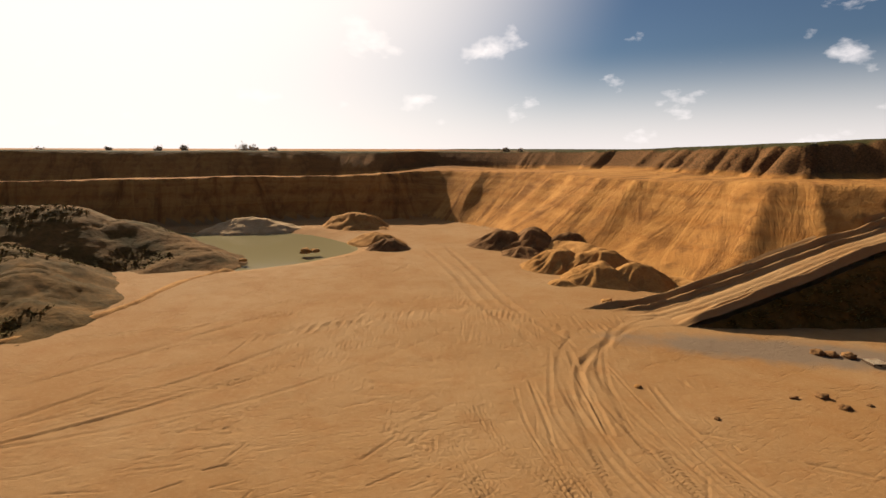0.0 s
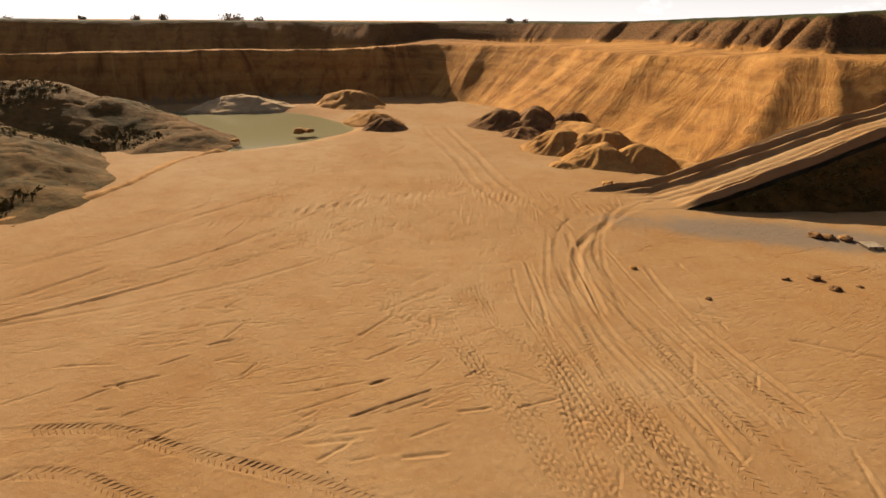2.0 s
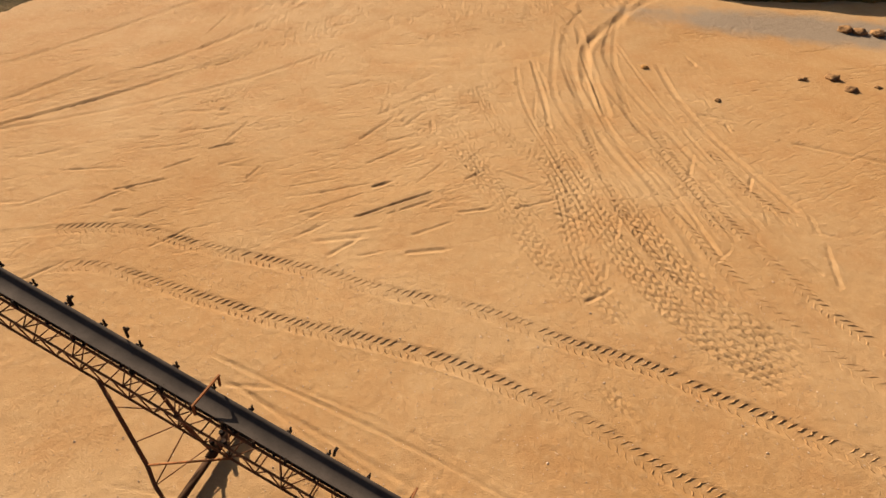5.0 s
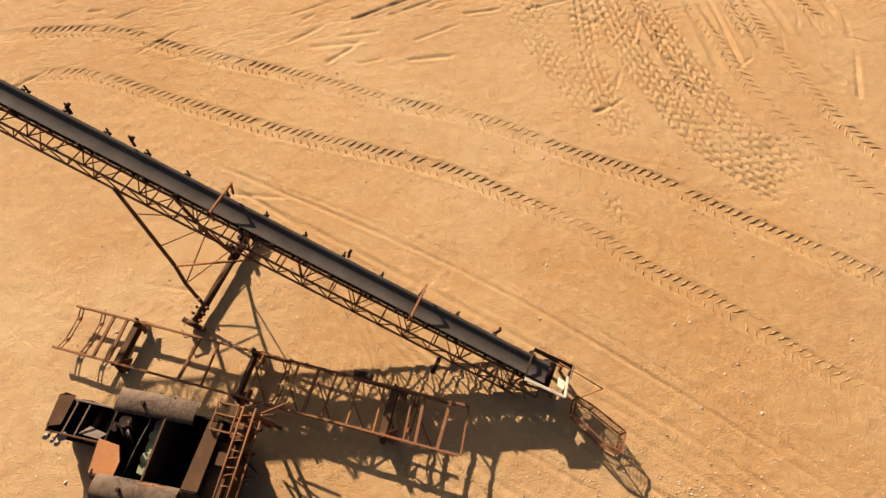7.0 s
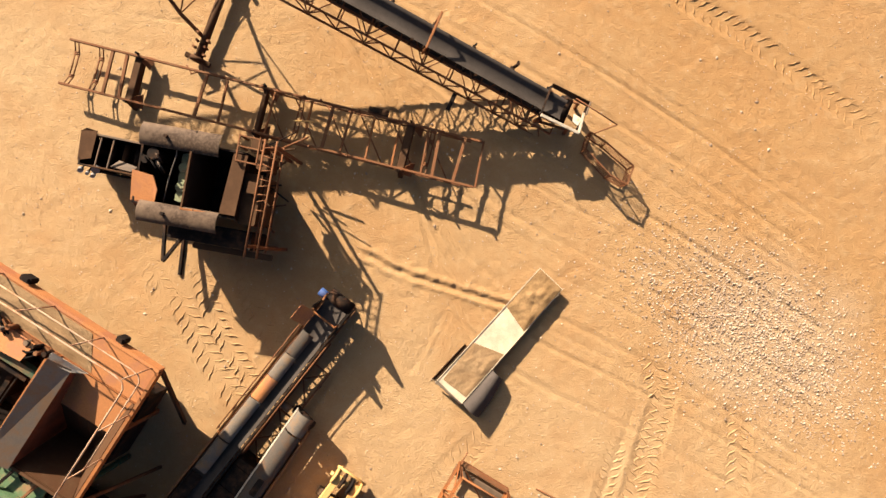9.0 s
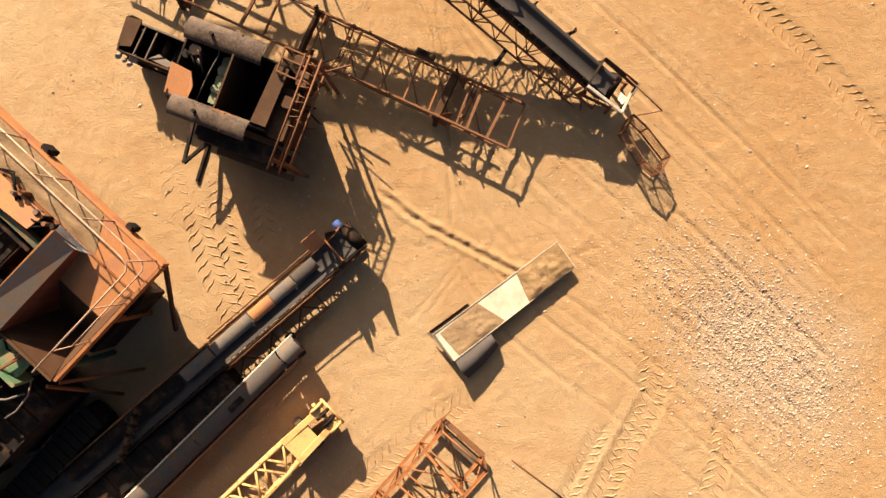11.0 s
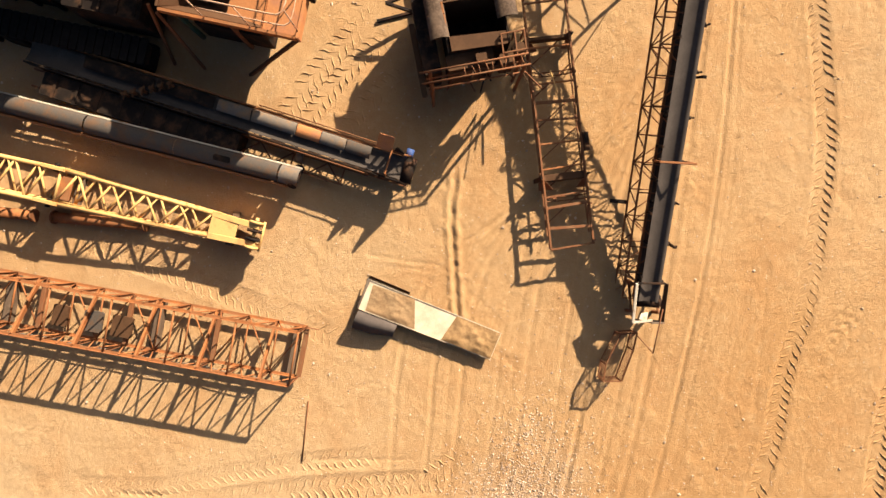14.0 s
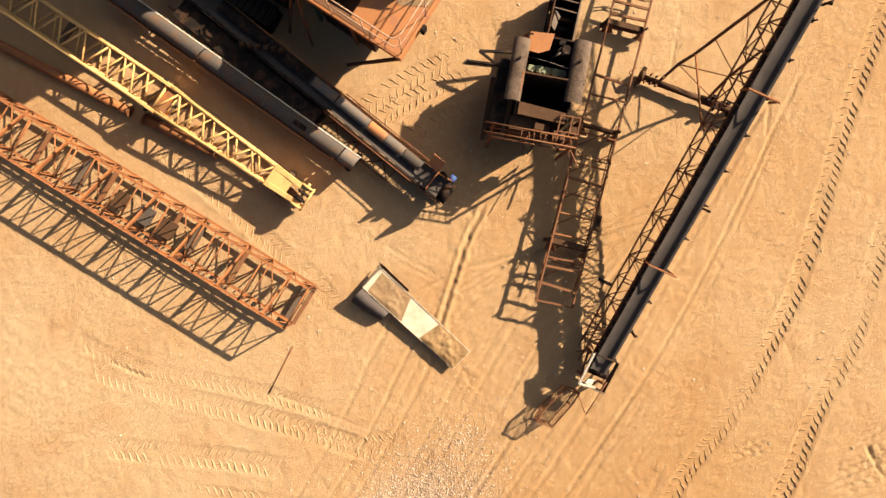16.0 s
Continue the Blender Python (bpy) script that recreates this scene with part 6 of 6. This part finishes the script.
    for t in (0.06, 0.3, 0.55, 0.8, 0.98):
        c = a.lerp(b, t)
        for s in (-1, 1):
            part("leg", Shape().beam(Vector((c.x, c.y, 0)) + sx * s * 0.24, c + sx * s * 0.24 - up * 0.5, 0.08, 0.08), DARK_STEEL, e)


GREY_DARK = paint_metal("darkened_grey_paint", (0.062, 0.046, 0.033), (0.08, 0.04, 0.02), 0.35, 0.8, 2.5, 0.0, 0.02)


def crane_boom():
    tip, joint, heel = Vector((-2.25, -5.35, 0.16)), Vector((-5.2, -9.62, 0.12)), Vector((-9.6, -16.4, 0.12))
    e = thing("crane_boom", (-5.2, -9.6, 0), "yellow lattice crane boom lying on the ground", "crane boom")
    ax = (joint - tip).normalized()
    sx, up = side_of(tip, joint), Vector((0, 0, 1))
    c0 = tip + ax * 1.25
    lattice(e, c0, joint, 0.9, 0.78, 9, 0.055, 0.032, YELLOW, 21, taper=(0.66, 1.0), light=True)
    lattice(e, joint + ax * 0.35, heel, 0.9, 0.78, 18, 0.055, 0.03, YELLOW, 22, light=True)
    for s in (-1, 1):
        part("tip_plate", Shape().plate([c0 + sx * s * 0.3 + up * 0.55, c0 + sx * s * 0.3, tip + sx * s * 0.26 + up * 0.05, tip + sx * s * 0.26 + up * 0.5], 0.04), YELLOW, e)
        part("tip_beam", Shape().beam(c0 + sx * s * 0.29 + up * 0.54, tip + sx * s * 0.24 + up * 0.52, 0.16, 0.09), YELLOW, e)
        part("joint_lug", Shape().beam(joint + sx * s * 0.45 - ax * 0.12 + up * 0.4, joint + sx * s * 0.45 + ax * 0.5 + up * 0.4, 0.1, 0.92), YELLOW, e)
        part("pin", Shape().tube(joint + sx * s * 0.36 + ax * 0.18 + up * 0.72, joint + sx * s * 0.58 + ax * 0.18 + up * 0.72, 0.055, 10), DARK_STEEL, e)
    part("tip_cover", Shape().plate([c0 + sx * 0.26 + up * 0.58, c0 - sx * 0.26 + up * 0.58, tip + ax * 0.55 - sx * 0.24 + up * 0.55, tip + ax * 0.55 + sx * 0.24 + up * 0.55], 0.02), YELLOW, e)
    for k in range(4):
        q = tip + ax * 0.12 + sx * (-0.33 + 0.22 * k) + up * 0.46
        w = part("sheave", Shape().tube(q - sx * 0.035, q + sx * 0.035, 0.19, 18), YELLOW if k in (0, 3) else DARK_STEEL, e, "rope sheave")
        part("hub", Shape().tube(q - sx * 0.06, q + sx * 0.06, 0.06, 10), RUST, w)
    part("axle", Shape().tube(tip + ax * 0.12 - sx * 0.46 + up * 0.46, tip + ax * 0.12 + sx * 0.46 + up * 0.46, 0.045, 10), YELLOW, e)
    part("axle", Shape().tube(tip - ax * 0.06 - sx * 0.4 + up * 0.36, tip - ax * 0.06 + sx * 0.4 + up * 0.36, 0.035, 10), YELLOW, e)
    m = joint + ax * -0.35 + up * 0.76
    part("foot_plate", Shape().plate([m - sx * 0.3, m + sx * 0.3, m + sx * 0.3 + ax * 0.42, m - sx * 0.3 + ax * 0.42], 0.02), RUST_ORANGE, e)
    for q in (tip + ax * 0.9, joint, joint.lerp(heel, 0.5), heel - ax * 0.4):
        ob = thing("timber_sleeper", (q.x, q.y, 0), "worn timber sleeper under the crane boom", "sleeper", "sleepers")
        part("beam", Shape().beam(Vector((q.x, q.y, 0.05)) - sx * 0.46, Vector((q.x, q.y, 0.05)) + sx * 0.46, 0.2, 0.14), WOOD, ob)


WOOD = plain_material("grey_timber", (0.10, 0.062, 0.036), 0.9, 0.0, 4.0)


def pipes():
    for p, q in (((-7.6, -16.2), (-4.95, -10.95)), ((-4.72, -10.45), (-3.66, -8.22))):
        e = thing("steel_pipe", (p[0], p[1], 0), "rust-red steel pipe lying beside the crane boom", "pipe", "pipes")
        a, b = Vector((*p, 0.17)), Vector((*q, 0.17))
        part("barrel", Shape().tube(a, b, 0.14, 18), RUST_ORANGE, e)
        d = (b - a).normalized()
        for c in (a, b):
            part("flange", Shape().tube(c - d * 0.02, c + d * 0.02, 0.185, 18), RUST, e)


def box_girder():
    a, b = Vector((1.02, -5.42, 0.28)), Vector((-5.9, -16.9, 0.28))
    e = thing("lattice_girder", (-2, -10, 0), "rusty orange box lattice girder of a conveyor on the sand", "girder", "conveyor frames")
    sx, ax = side_of(a, b), (b - a).normalized()
    up = Vector((0, 0, 1))
    corner = lattice(e, a, b, 1.36, 0.92, 17, 0.036, 0.02, RUST_ORANGE, 31, iron=True, skip_top=True)
    rnd = random.Random(2)
    for n in range(18):
        t = n / 17
        for s in (-1, 1):
            part("upright", Shape().angle(corner(t, s, 0), corner(t, s, 1), 0.06), RUST, e)
        # sloped cross members that carried the rollers
        c0, c1 = corner(t, -1, 0.92), corner(t, 1, 0.25)
        if 0.03 < t < 0.9 and n % 2:
            part("roller_carrier", Shape().beam(c0, c1, 0.13, 0.06, up=ax), RUST_ORANGE, e)
        else:
            part("cross_bar", Shape().tube(corner(t, -1, 1), corner(t, 1, 1), 0.025, 6), RUST_ORANGE, e)
        if n % 3 == 0:
            part("cross_bar", Shape().beam(corner(t, -1, 0), corner(t, 1, 0), 0.12, 0.1), RUST, e)
    part("cable", Shape().pipe([a.lerp(b, t) + sx * (-0.86 + 0.03 * math.sin(t * 40)) + up * (0.12 + 0.02 * math.sin(t * 23)) for t in [k / 40 for k in range(3, 41)]], 0.014), GREY_DULL, e, "grey cable along the girder")
    for t0, l, m in ((0.34, 0.55, BROWN_DARK), (0.40, 0.5, GREY_DARK), (0.47, 0.4, BROWN_DARK)):
        q = a.lerp(b, t0) - sx * 0.2
        part("inner_plate", Shape().add(*block(q, ax, sx, 0, l, -0.28, 0.28, 0.05, 0.12)), m, e)
    for t in (0.02, 0.3, 0.6, 0.9):
        c = a.lerp(b, t)
        ob = thing("timber_sleeper", (c.x, c.y, 0), "worn timber sleeper under the lattice girder", "sleeper", "sleepers")
        part("beam", Shape().beam(Vector((c.x, c.y, 0.11)) - sx * 0.68, Vector((c.x, c.y, 0.11)) + sx * 0.68, 0.2, 0.26), WOOD, ob)
    q = a.lerp(b, 0.80) + up * 0.85
    part("drum", Shape().tube(q - sx * 0.3, q + sx * 0.25, 0.3, 20), RUST_ORANGE, e, "rust-red drum")
    h0 = a.lerp(b, 0.82) - sx * 0.4 + up * 0.9
    pts = [h0 + ax * (0.5 - 1.4 * math.sin(math.pi * k / 14)) + sx * (1.1 * k / 14) + up * (0.55 * math.sin(math.pi * k / 14)) for k in range(15)]
    part("hose", Shape().pipe(pts, 0.028), CREAM, e, "pale looped hose")
    end = Shape()
    for k in range(4):
        p = corner(0, 1, 0) + up * (0.1 + 0.05 * k)
        end.tube(p, p - ax * rnd.uniform(0.1, 0.35), 0.012, 5)
    part("loose_wire", end, RUST, e)


def hopper_machine():
    """Screening hopper: sloping feed plates inside a railed rim, sanded walkway, dark engine bay, green chassis."""
    k = Vector((-5.88, -2.36, 0))
    u = Vector((-0.844, 0.536, 0)).normalized()
    v = Vector((-u.y, u.x, 0))
    e = thing("feed_hopper", k, "faded orange feed hopper with handrails on a green chassis", "hopper")
    size, tall = 0.966, 1.19
    P = lambda a, b, z: k + (u * a + v * b) * size + Vector((0, 0, z * tall))
    B = lambda a0, a1, b0, b1, z0, z1: Shape().add(*block(k, u, v, a0 * size, a1 * size, b0 * size, b1 * size, z0 * tall, z1 * tall))
    Z = 2.1
    # walkway strip along the rim, and the feed plates that slope from it to the throat
    part("walkway", Shape().plate([P(0.03, 0.03, Z - 0.01), P(5.3, 0.03, Z - 0.01), P(5.3, 0.86, Z - 0.09), P(0.03, 0.86, Z - 0.09)][::-1], 0.02), ORANGE, e, "faded orange walkway plate")
    part("fold_angle", Shape().angle(P(0.05, 0.86, Z - 0.07), P(2.1, 0.86, Z - 0.07), 0.05), RUST_ORANGE, e)
    part("feed_plate", Shape().plate([P(0.05, 0.88, Z - 0.1), P(1.52, 0.88, Z - 0.1), P(1.52, 1.85, 1.84), P(0.05, 1.85, 1.84)][::-1], 0.02), ORANGE, e, "worn orange feed plate sloping into the throat")
    # below the fold the plate is coloured dark for the shade in the throat
    part("feed_plate", Shape().plate([P(0.05, 1.85, 1.84), P(1.52, 1.85, 1.84), P(1.52, 2.85, 1.05), P(0.75, 2.85, 1.05)][::-1], 0.02), BROWN_DARK, e, "worn lower feed plate with the throat's shade in its colour")
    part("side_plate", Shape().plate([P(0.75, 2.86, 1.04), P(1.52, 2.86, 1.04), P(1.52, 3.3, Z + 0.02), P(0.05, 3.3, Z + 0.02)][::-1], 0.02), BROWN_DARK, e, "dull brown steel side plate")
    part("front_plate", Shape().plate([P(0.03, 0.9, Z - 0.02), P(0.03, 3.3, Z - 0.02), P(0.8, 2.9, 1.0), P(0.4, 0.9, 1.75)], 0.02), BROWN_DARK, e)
    for n in range(3):
        part("wear_bar", Shape().beam(P(0.85 + 0.25 * n, 1.9, 1.82), P(0.85 + 0.25 * n, 2.8, 1.1), 0.025, 0.025), BROWN_DARK, e)
    part("divider", Shape().plate([P(1.5, 0.88, 2.24), P(1.5, 3.3, 2.24), P(1.56, 3.3, 0.95), P(1.56, 0.88, 0.95)], 0.03), RED_RUST, e, "red-brown rusty cross wall")
    part("divider_cap", Shape().plate([P(1.48, 0.86, 2.25), P(1.92, 0.8, 2.45), P(1.98, 3.3, 2.42), P(1.48, 3.32, 2.25)], 0.03), DUSTY_GREY, e, "pale dusty cap plate with sand on it")
    part("divider_back", B(1.92, 2.0, 0.86, 3.28, 0.9, 2.4), RUST_ORANGE, e)
    part("corner_gusset", Shape().plate([P(1.22, 0.84, 2.1), P(1.92, 0.66, 2.42), P(1.92, 0.86, 2.44), P(1.48, 0.92, 2.26)], 0.02), CREAM, e, "pale bent gusset")
    # rim beams
    part("edge_beam", B(-0.03, 5.3, -0.05, 0.02, Z - 0.18, Z + 0.03), ORANGE, e, "worn orange edge beam")
    part("edge_beam", B(-0.05, 0.02, 0.02, 3.32, Z - 0.12, Z + 0.02), RUST_ORANGE, e)
    part("edge_beam", B(0.02, 1.9, 3.3, 3.36, Z - 0.25, Z + 0.06), BROWN_DARK, e)
    # engine bay behind the divider
    part("bay_panel", Shape().plate([P(2.5, 0.9, 2.12), P(5.2, 0.9, 2.12), P(5.2, 1.5, 2.28), P(2.5, 1.3, 2.24)][::-1], 0.02), ORANGE, e, "faded orange bay cover")
    part("bay_wall", B(2.02, 5.2, 0.87, 0.92, 0.5, 2.08), RUST, e)
    part("bay_wall", B(2.02, 5.2, 3.22, 3.28, 0.5, 2.25), DARK_STEEL, e)
    part("bay_wall", B(5.14, 5.2, 0.92, 3.22, 0.5, 2.2), DARK_STEEL, e)
    part("bay_floor", B(2.02, 5.14, 0.92, 3.22, 0.42, 0.5), DARK_STEEL, e)
    part("bay_beam", B(2.02, 5.1, 1.42, 1.58, 1.95, 2.1), GREEN_DULL, e, "dull green beam")
    part("bay_beam", B(2.4, 4.4, 1.75, 1.86, 1.8, 1.92), DARK_STEEL, e)
    part("bay_engine", B(3.0, 4.6, 1.95, 2.9, 0.6, 1.45), DARK_STEEL, e)
    for n in range(5):
        part("bay_pipe", Shape().tube(P(2.7 + n * 0.5, 1.0, 1.7), P(2.75 + n * 0.5, 3.1, 1.72), 0.03, 8), DARK_STEEL, e)
    rnd = random.Random(6)
    for n in range(7):
        x, y = 2.25 + rnd.uniform(-0.1, 1.2), 0.82 + rnd.uniform(-0.1, 0.2)
        part("valve", Shape().tube(P(x, y, 2.05), P(x + 0.02, y, 2.05 + rnd.uniform(0.1, 0.28)), rnd.uniform(0.03, 0.07), 8), (RUST, DARK_STEEL, BROWN_STEEL)[n % 3], e)
    for y0, w in ((0.95, 0.2), (1.02, 0.34)):
        part("hydraulic_hose", Shape().pipe([P(2.3 + 0.22 * i, y0 + w * math.sin(i * 0.8), 2.16 + 0.06 * math.sin(i * 1.7)) for i in range(12)], 0.022), TYRE, e)
    # handrails
    bend = [(5.2, 0.0), (2.0, 0.0), (0.3, 0.0), (0.1, 0.03), (0.01, 0.14), (0.0, 0.35), (0.0, 1.2), (0.0, 2.75)]
    part("handrail", Shape().pipe([P(a, b, Z + 0.9) for a, b in bend], 0.018), RAIL, e, "pale bent handrail")
    part("handrail", Shape().pipe([P(a, b, Z + 0.45) for a, b in bend[:-1] + [(0.0, 2.2)]], 0.015), RAIL, e)
    for a, b in ((0.14, 0.0), (1.35, 0.0), (2.6, 0.0), (3.9, 0.0), (5.2, 0.0), (0.0, 1.1), (0.0, 2.2)):
        part("rail_post", Shape().tube(P(a, b, Z - 0.02), P(a, b, Z + 0.9), 0.015, 8), RAIL, e)
    for a, l in ((0.95, 0.2), (3.35, 0.26)):
        part("side_bracket", B(a, a + l, -0.19, -0.05, Z - 0.2, Z - 0.02).tube(P(a + 0.05, -0.13, Z - 0.03), P(a + 0.05, -0.13, Z + 0.06), 0.04, 8), DARK_STEEL, e)
    # green chassis on the other side, its cross bars, panel and plates
    part("chassis_beam", B(0.75, 5.4, 3.5, 4.05, 1.8, 1.86), GREEN, e, "pale green chassis deck")
    for b in (3.4, 4.06):
        part("chassis_beam", B(0.6, 5.5, b, b + 0.1, 1.55, 1.98), GREEN_DULL if b < 4 else GREEN, e)
    for n in range(8):
        part("cross_member", Shape().beam(P(0.9 + n * 0.6, 3.45, 1.96), P(1.1 + n * 0.6, 4.12, 1.96), 0.06, 0.07), DARK_STEEL if n % 2 else RUST, e)
    for n in range(5):
        x = 0.9 + n * 0.75
        part("hydraulic_hose", Shape().pipe([P(x, 3.36, 1.9), P(x + 0.15, 3.5, 2.08), P(x + 0.35, 3.62, 1.98), P(x + 0.55, 3.46, 2.0)], 0.024), TYRE, e)
    part("grey_panel", Shape().plate([P(1.15, 4.2, 1.95), P(2.4, 4.15, 1.95), P(2.4, 4.78, 1.98), P(1.4, 4.82, 1.98)][::-1], 0.03), GREY_DULL, e, "dull grey sheet panel")
    part("panel_edge", Shape().beam(P(1.12, 4.18, 1.95), P(1.38, 4.84, 1.98), 0.04, 0.06), CREAM, e)
    for n in range(7):
        part("board", B(1.3, 5.0, 4.9 + n * 0.2, 5.06 + n * 0.2, 1.78 + 0.02 * (n % 2), 1.83 + 0.02 * (n % 2)), RUST if n % 3 else BROWN_DARK, e)
    part("board_frame", B(1.2, 1.3, 4.86, 6.3, 1.6, 1.85), DARK_STEEL, e)
    # plain black box and body, added to make the shade here deeper
    part("dark_box", B(-0.1, 1.15, 4.3, 6.3, 0.4, 1.35), DARK_STEEL, e, "plain black box added to deepen the shade beside the chassis")
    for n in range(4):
        part("dark_box_rib", B(-0.05, 1.1, 4.4 + n * 0.45, 4.46 + n * 0.45, 1.35, 1.4), DARK_STEEL, e)
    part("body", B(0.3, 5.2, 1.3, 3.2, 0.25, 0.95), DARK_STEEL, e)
    for a, b in ((0.25, 3.4), (0.25, 2.0), (2.3, 3.3), (5.0, 0.95), (5.0, 3.1), (2.3, 1.0), (0.7, 4.0), (5.3, 4.0)):
        part("leg", B(a, a + 0.12, b, b + 0.12, 0.0, min(Z - 0.3, 1.5)), GREEN_DULL if b > 3 else RUST, e)
    part("prop", Shape().beam(P(0.02, 0.02, Z - 0.15), Vector((-6.52, -4.2, 0.0)), 0.09, 0.09), BROWN_DARK, e, "leaning dark prop")
    for q in ((0.1, 3.7, -0.55, 3.25), (0.25, 3.95, -0.6, 4.1)):
        part("strut", Shape().beam(P(q[0], q[1], 1.6), P(q[2], q[3], 0.0), 0.07, 0.07), RUST, e)
    part("white_pipe", Shape().pipe([P(0.55, 4.0, 1.7), P(0.35, 4.25, 1.75), P(0.32, 4.7, 1.72), P(0.4, 5.0, 1.7)], 0.02), GREY_DULL, e, "pale bent pipe")
    part("white_pipe", Shape().pipe([P(0.45, 4.3, 1.72), P(0.62, 4.6, 1.8), P(0.8, 4.75, 1.8)], 0.025), GREY_DULL, e)
    # tall closed block on the far side, unseen, added to throw shade; with ribs
    part("shade_block", B(0.2, 5.0, 6.3, 12.4, 0.3, 4.0), DARK_STEEL, e, "unseen dark steel block that shades the conveyors")
    for n in range(9):
        part("shade_block_rib", B(0.12, 0.2, 6.4 + n * 0.7, 6.5 + n * 0.7, 0.3, 4.0), DARK_STEEL, e)
    # made-up crawler below that block, black to darken the shaded gap
    for a0 in (-1.0, 1.4):
        track = part("added_crawler_track", B(a0 + 0.08, a0 + 0.62, 4.5, 10.2, 0.12, 0.72), DARK_STEEL, e, "made-up black crawler track that darkens the shaded gap")
        for n in range(25):
            part("track_pad", B(a0, a0 + 0.7, 4.4 + n * 0.23, 4.59 + n * 0.23, 0.72, 0.78), TYRE, track)
        for n in range(7):
            part("track_roller", Shape().tube(P(a0, 4.75 + n * 0.86, 0.3), P(a0 + 0.7, 4.75 + n * 0.86, 0.3), 0.3, 14), TYRE, track)
    ob = drift("sand_drift", [P(1.62, 0.06, Z), P(5.2, 0.06, Z), P(5.2, 0.84, Z - 0.08), P(1.22, 0.84, Z - 0.08)], 0.05, "layer of loose sand and gravel lying on the walkway", 3)
    ob["group"] = "sand on the machines"


def drift(name, corners, thick, label, seed, n=26, mat=None):
    """A thin uneven layer of sand lying inside four corners."""
    c = [Vector(p) for p in corners]
    mid = sum(c, Vector()) / 4
    v, f = [], []
    for j in range(n + 1):
        for i in range(n + 1):
            s, t = i / n, j / n
            p = c[0].lerp(c[1], s).lerp(c[3].lerp(c[2], s), t)
            edge = min(s, 1 - s, t, 1 - t) * 4
            lump = 0.55 + noise.noise(p * 2.3 + Vector((seed, 0, 0))) + 0.5 * noise.noise(p * 7 + Vector((0, seed, 0)))
            v.append(p - mid + Vector((0, 0, thick * (max(0.0, lump) * min(1.0, edge + 0.25) + 0.22))))
    for j in range(n):
        for i in range(n):
            k = j * (n + 1) + i
            f.append((k, k + 1, k + n + 2, k + n + 1))
    me = bpy.data.meshes.new(name)
    me.from_pydata([tuple(p) for p in v], [], f)
    me.polygons.foreach_set("use_smooth", [True] * len(f))
    me.materials.append(mat or SPILT_SAND)
    ob = new(name, me)
    ob.location = mid
    return tagged(ob, label, "sand")


def stick():
    e = thing("steel_rod", (3.1, -6.2, 0), "thin rusty rod lying on the sand", "rod")
    part("bar", Shape().tube((3.84, -6.58, 0.03), (2.35, -5.83, 0.03), 0.018, 6), RUST, e)
    e = thing("steel_rod", (-6.6, 0.05, 0), "short dark steel bar lying on the sand", "rod")
    part("bar", Shape().beam((-6.54, 0.62, 0.06), (-6.66, -0.45, 0.05), 0.08, 0.08), DARK_STEEL, e)


def pebbles():
    """Loose stones, thickest on the gravel patch."""
    rnd = random.Random(12)
    v, f = [], []
    oct_v = [(1, 0, 0), (-1, 0, 0), (0, 1, 0), (0, -1, 0), (0, 0, 1), (0, 0, -0.4)]
    oct_f = [(0, 2, 4), (2, 1, 4), (1, 3, 4), (3, 0, 4), (2, 0, 5), (1, 2, 5), (3, 1, 5), (0, 3, 5)]
    for n in range(12500):
        if n < 5200:
            x = rnd.gauss(8.0, 1.6)
            y = -2.0 - 0.45 * (x - 8.0) + rnd.gauss(0, 1.05)
            r = rnd.uniform(0.012, 0.034)
        else:
            x, y = rnd.uniform(-11, 13), rnd.uniform(-12, 14)
            r = rnd.uniform(0.008, 0.022) if rnd.random() < 0.97 else rnd.uniform(0.022, 0.045)
        k = len(v)
        sx, sy, sz, a = r * rnd.uniform(0.7, 1.4), r * rnd.uniform(0.7, 1.4), r * rnd.uniform(0.5, 0.9), rnd.uniform(0, 3)
        c, s = math.cos(a), math.sin(a)
        z = ground_at(x, y) + 0.2 * r
        for p in oct_v:
            px, py = p[0] * sx, p[1] * sy
            v.append((x + px * c - py * s, y + px * s + py * c, z + p[2] * sz))
        f += [tuple(k + i for i in t) for t in oct_f]
    me = bpy.data.meshes.new("gravel")
    me.from_pydata(v, [], f)
    me.materials.append(STONE)
    tagged(new("gravel", me), "loose pale gravel and pebbles scattered on the sand", "gravel", kind="stuff")


def stone_material():
    mat, nt, bsdf = nodes_of("pale_pebbles")
    r = nt.nodes.new("ShaderNodeNewGeometry").outputs["Random Per Island"]
    nt.links.new(blend(nt, r, (0.15, 0.085, 0.042), (0.42, 0.28, 0.165)), bsdf.inputs["Base Color"])
    bsdf.inputs["Roughness"].default_value = 0.8
    return mat


STONE = stone_material()


def pallet():
    e = thing("timber_pallet", (29.1, 33.3, 0), "pale timber pallet lying on the yard", "pallet")
    o = Vector((29.1, 33.3, 0))
    for k in range(5):
        part("board", Shape().beam(o + Vector((-0.5, -0.4 + 0.2 * k, 0.2)), o + Vector((0.5, -0.4 + 0.2 * k, 0.2)), 0.12, 0.03), CREAM, e)
    for k in range(3):
        part("bearer", Shape().beam(o + Vector((-0.45 + 0.45 * k, -0.5, 0.12)), o + Vector((-0.45 + 0.45 * k, 0.5, 0.12)), 0.1, 0.13), WOOD, e)


pallet()
conveyor_main()
ladder_frame()
power_unit()
drawbar_cart()
steel_slab()
boom_conveyor()
tube_conveyor()
crane_boom()
pipes()
box_girder()
hopper_machine()
stick()
pebbles()
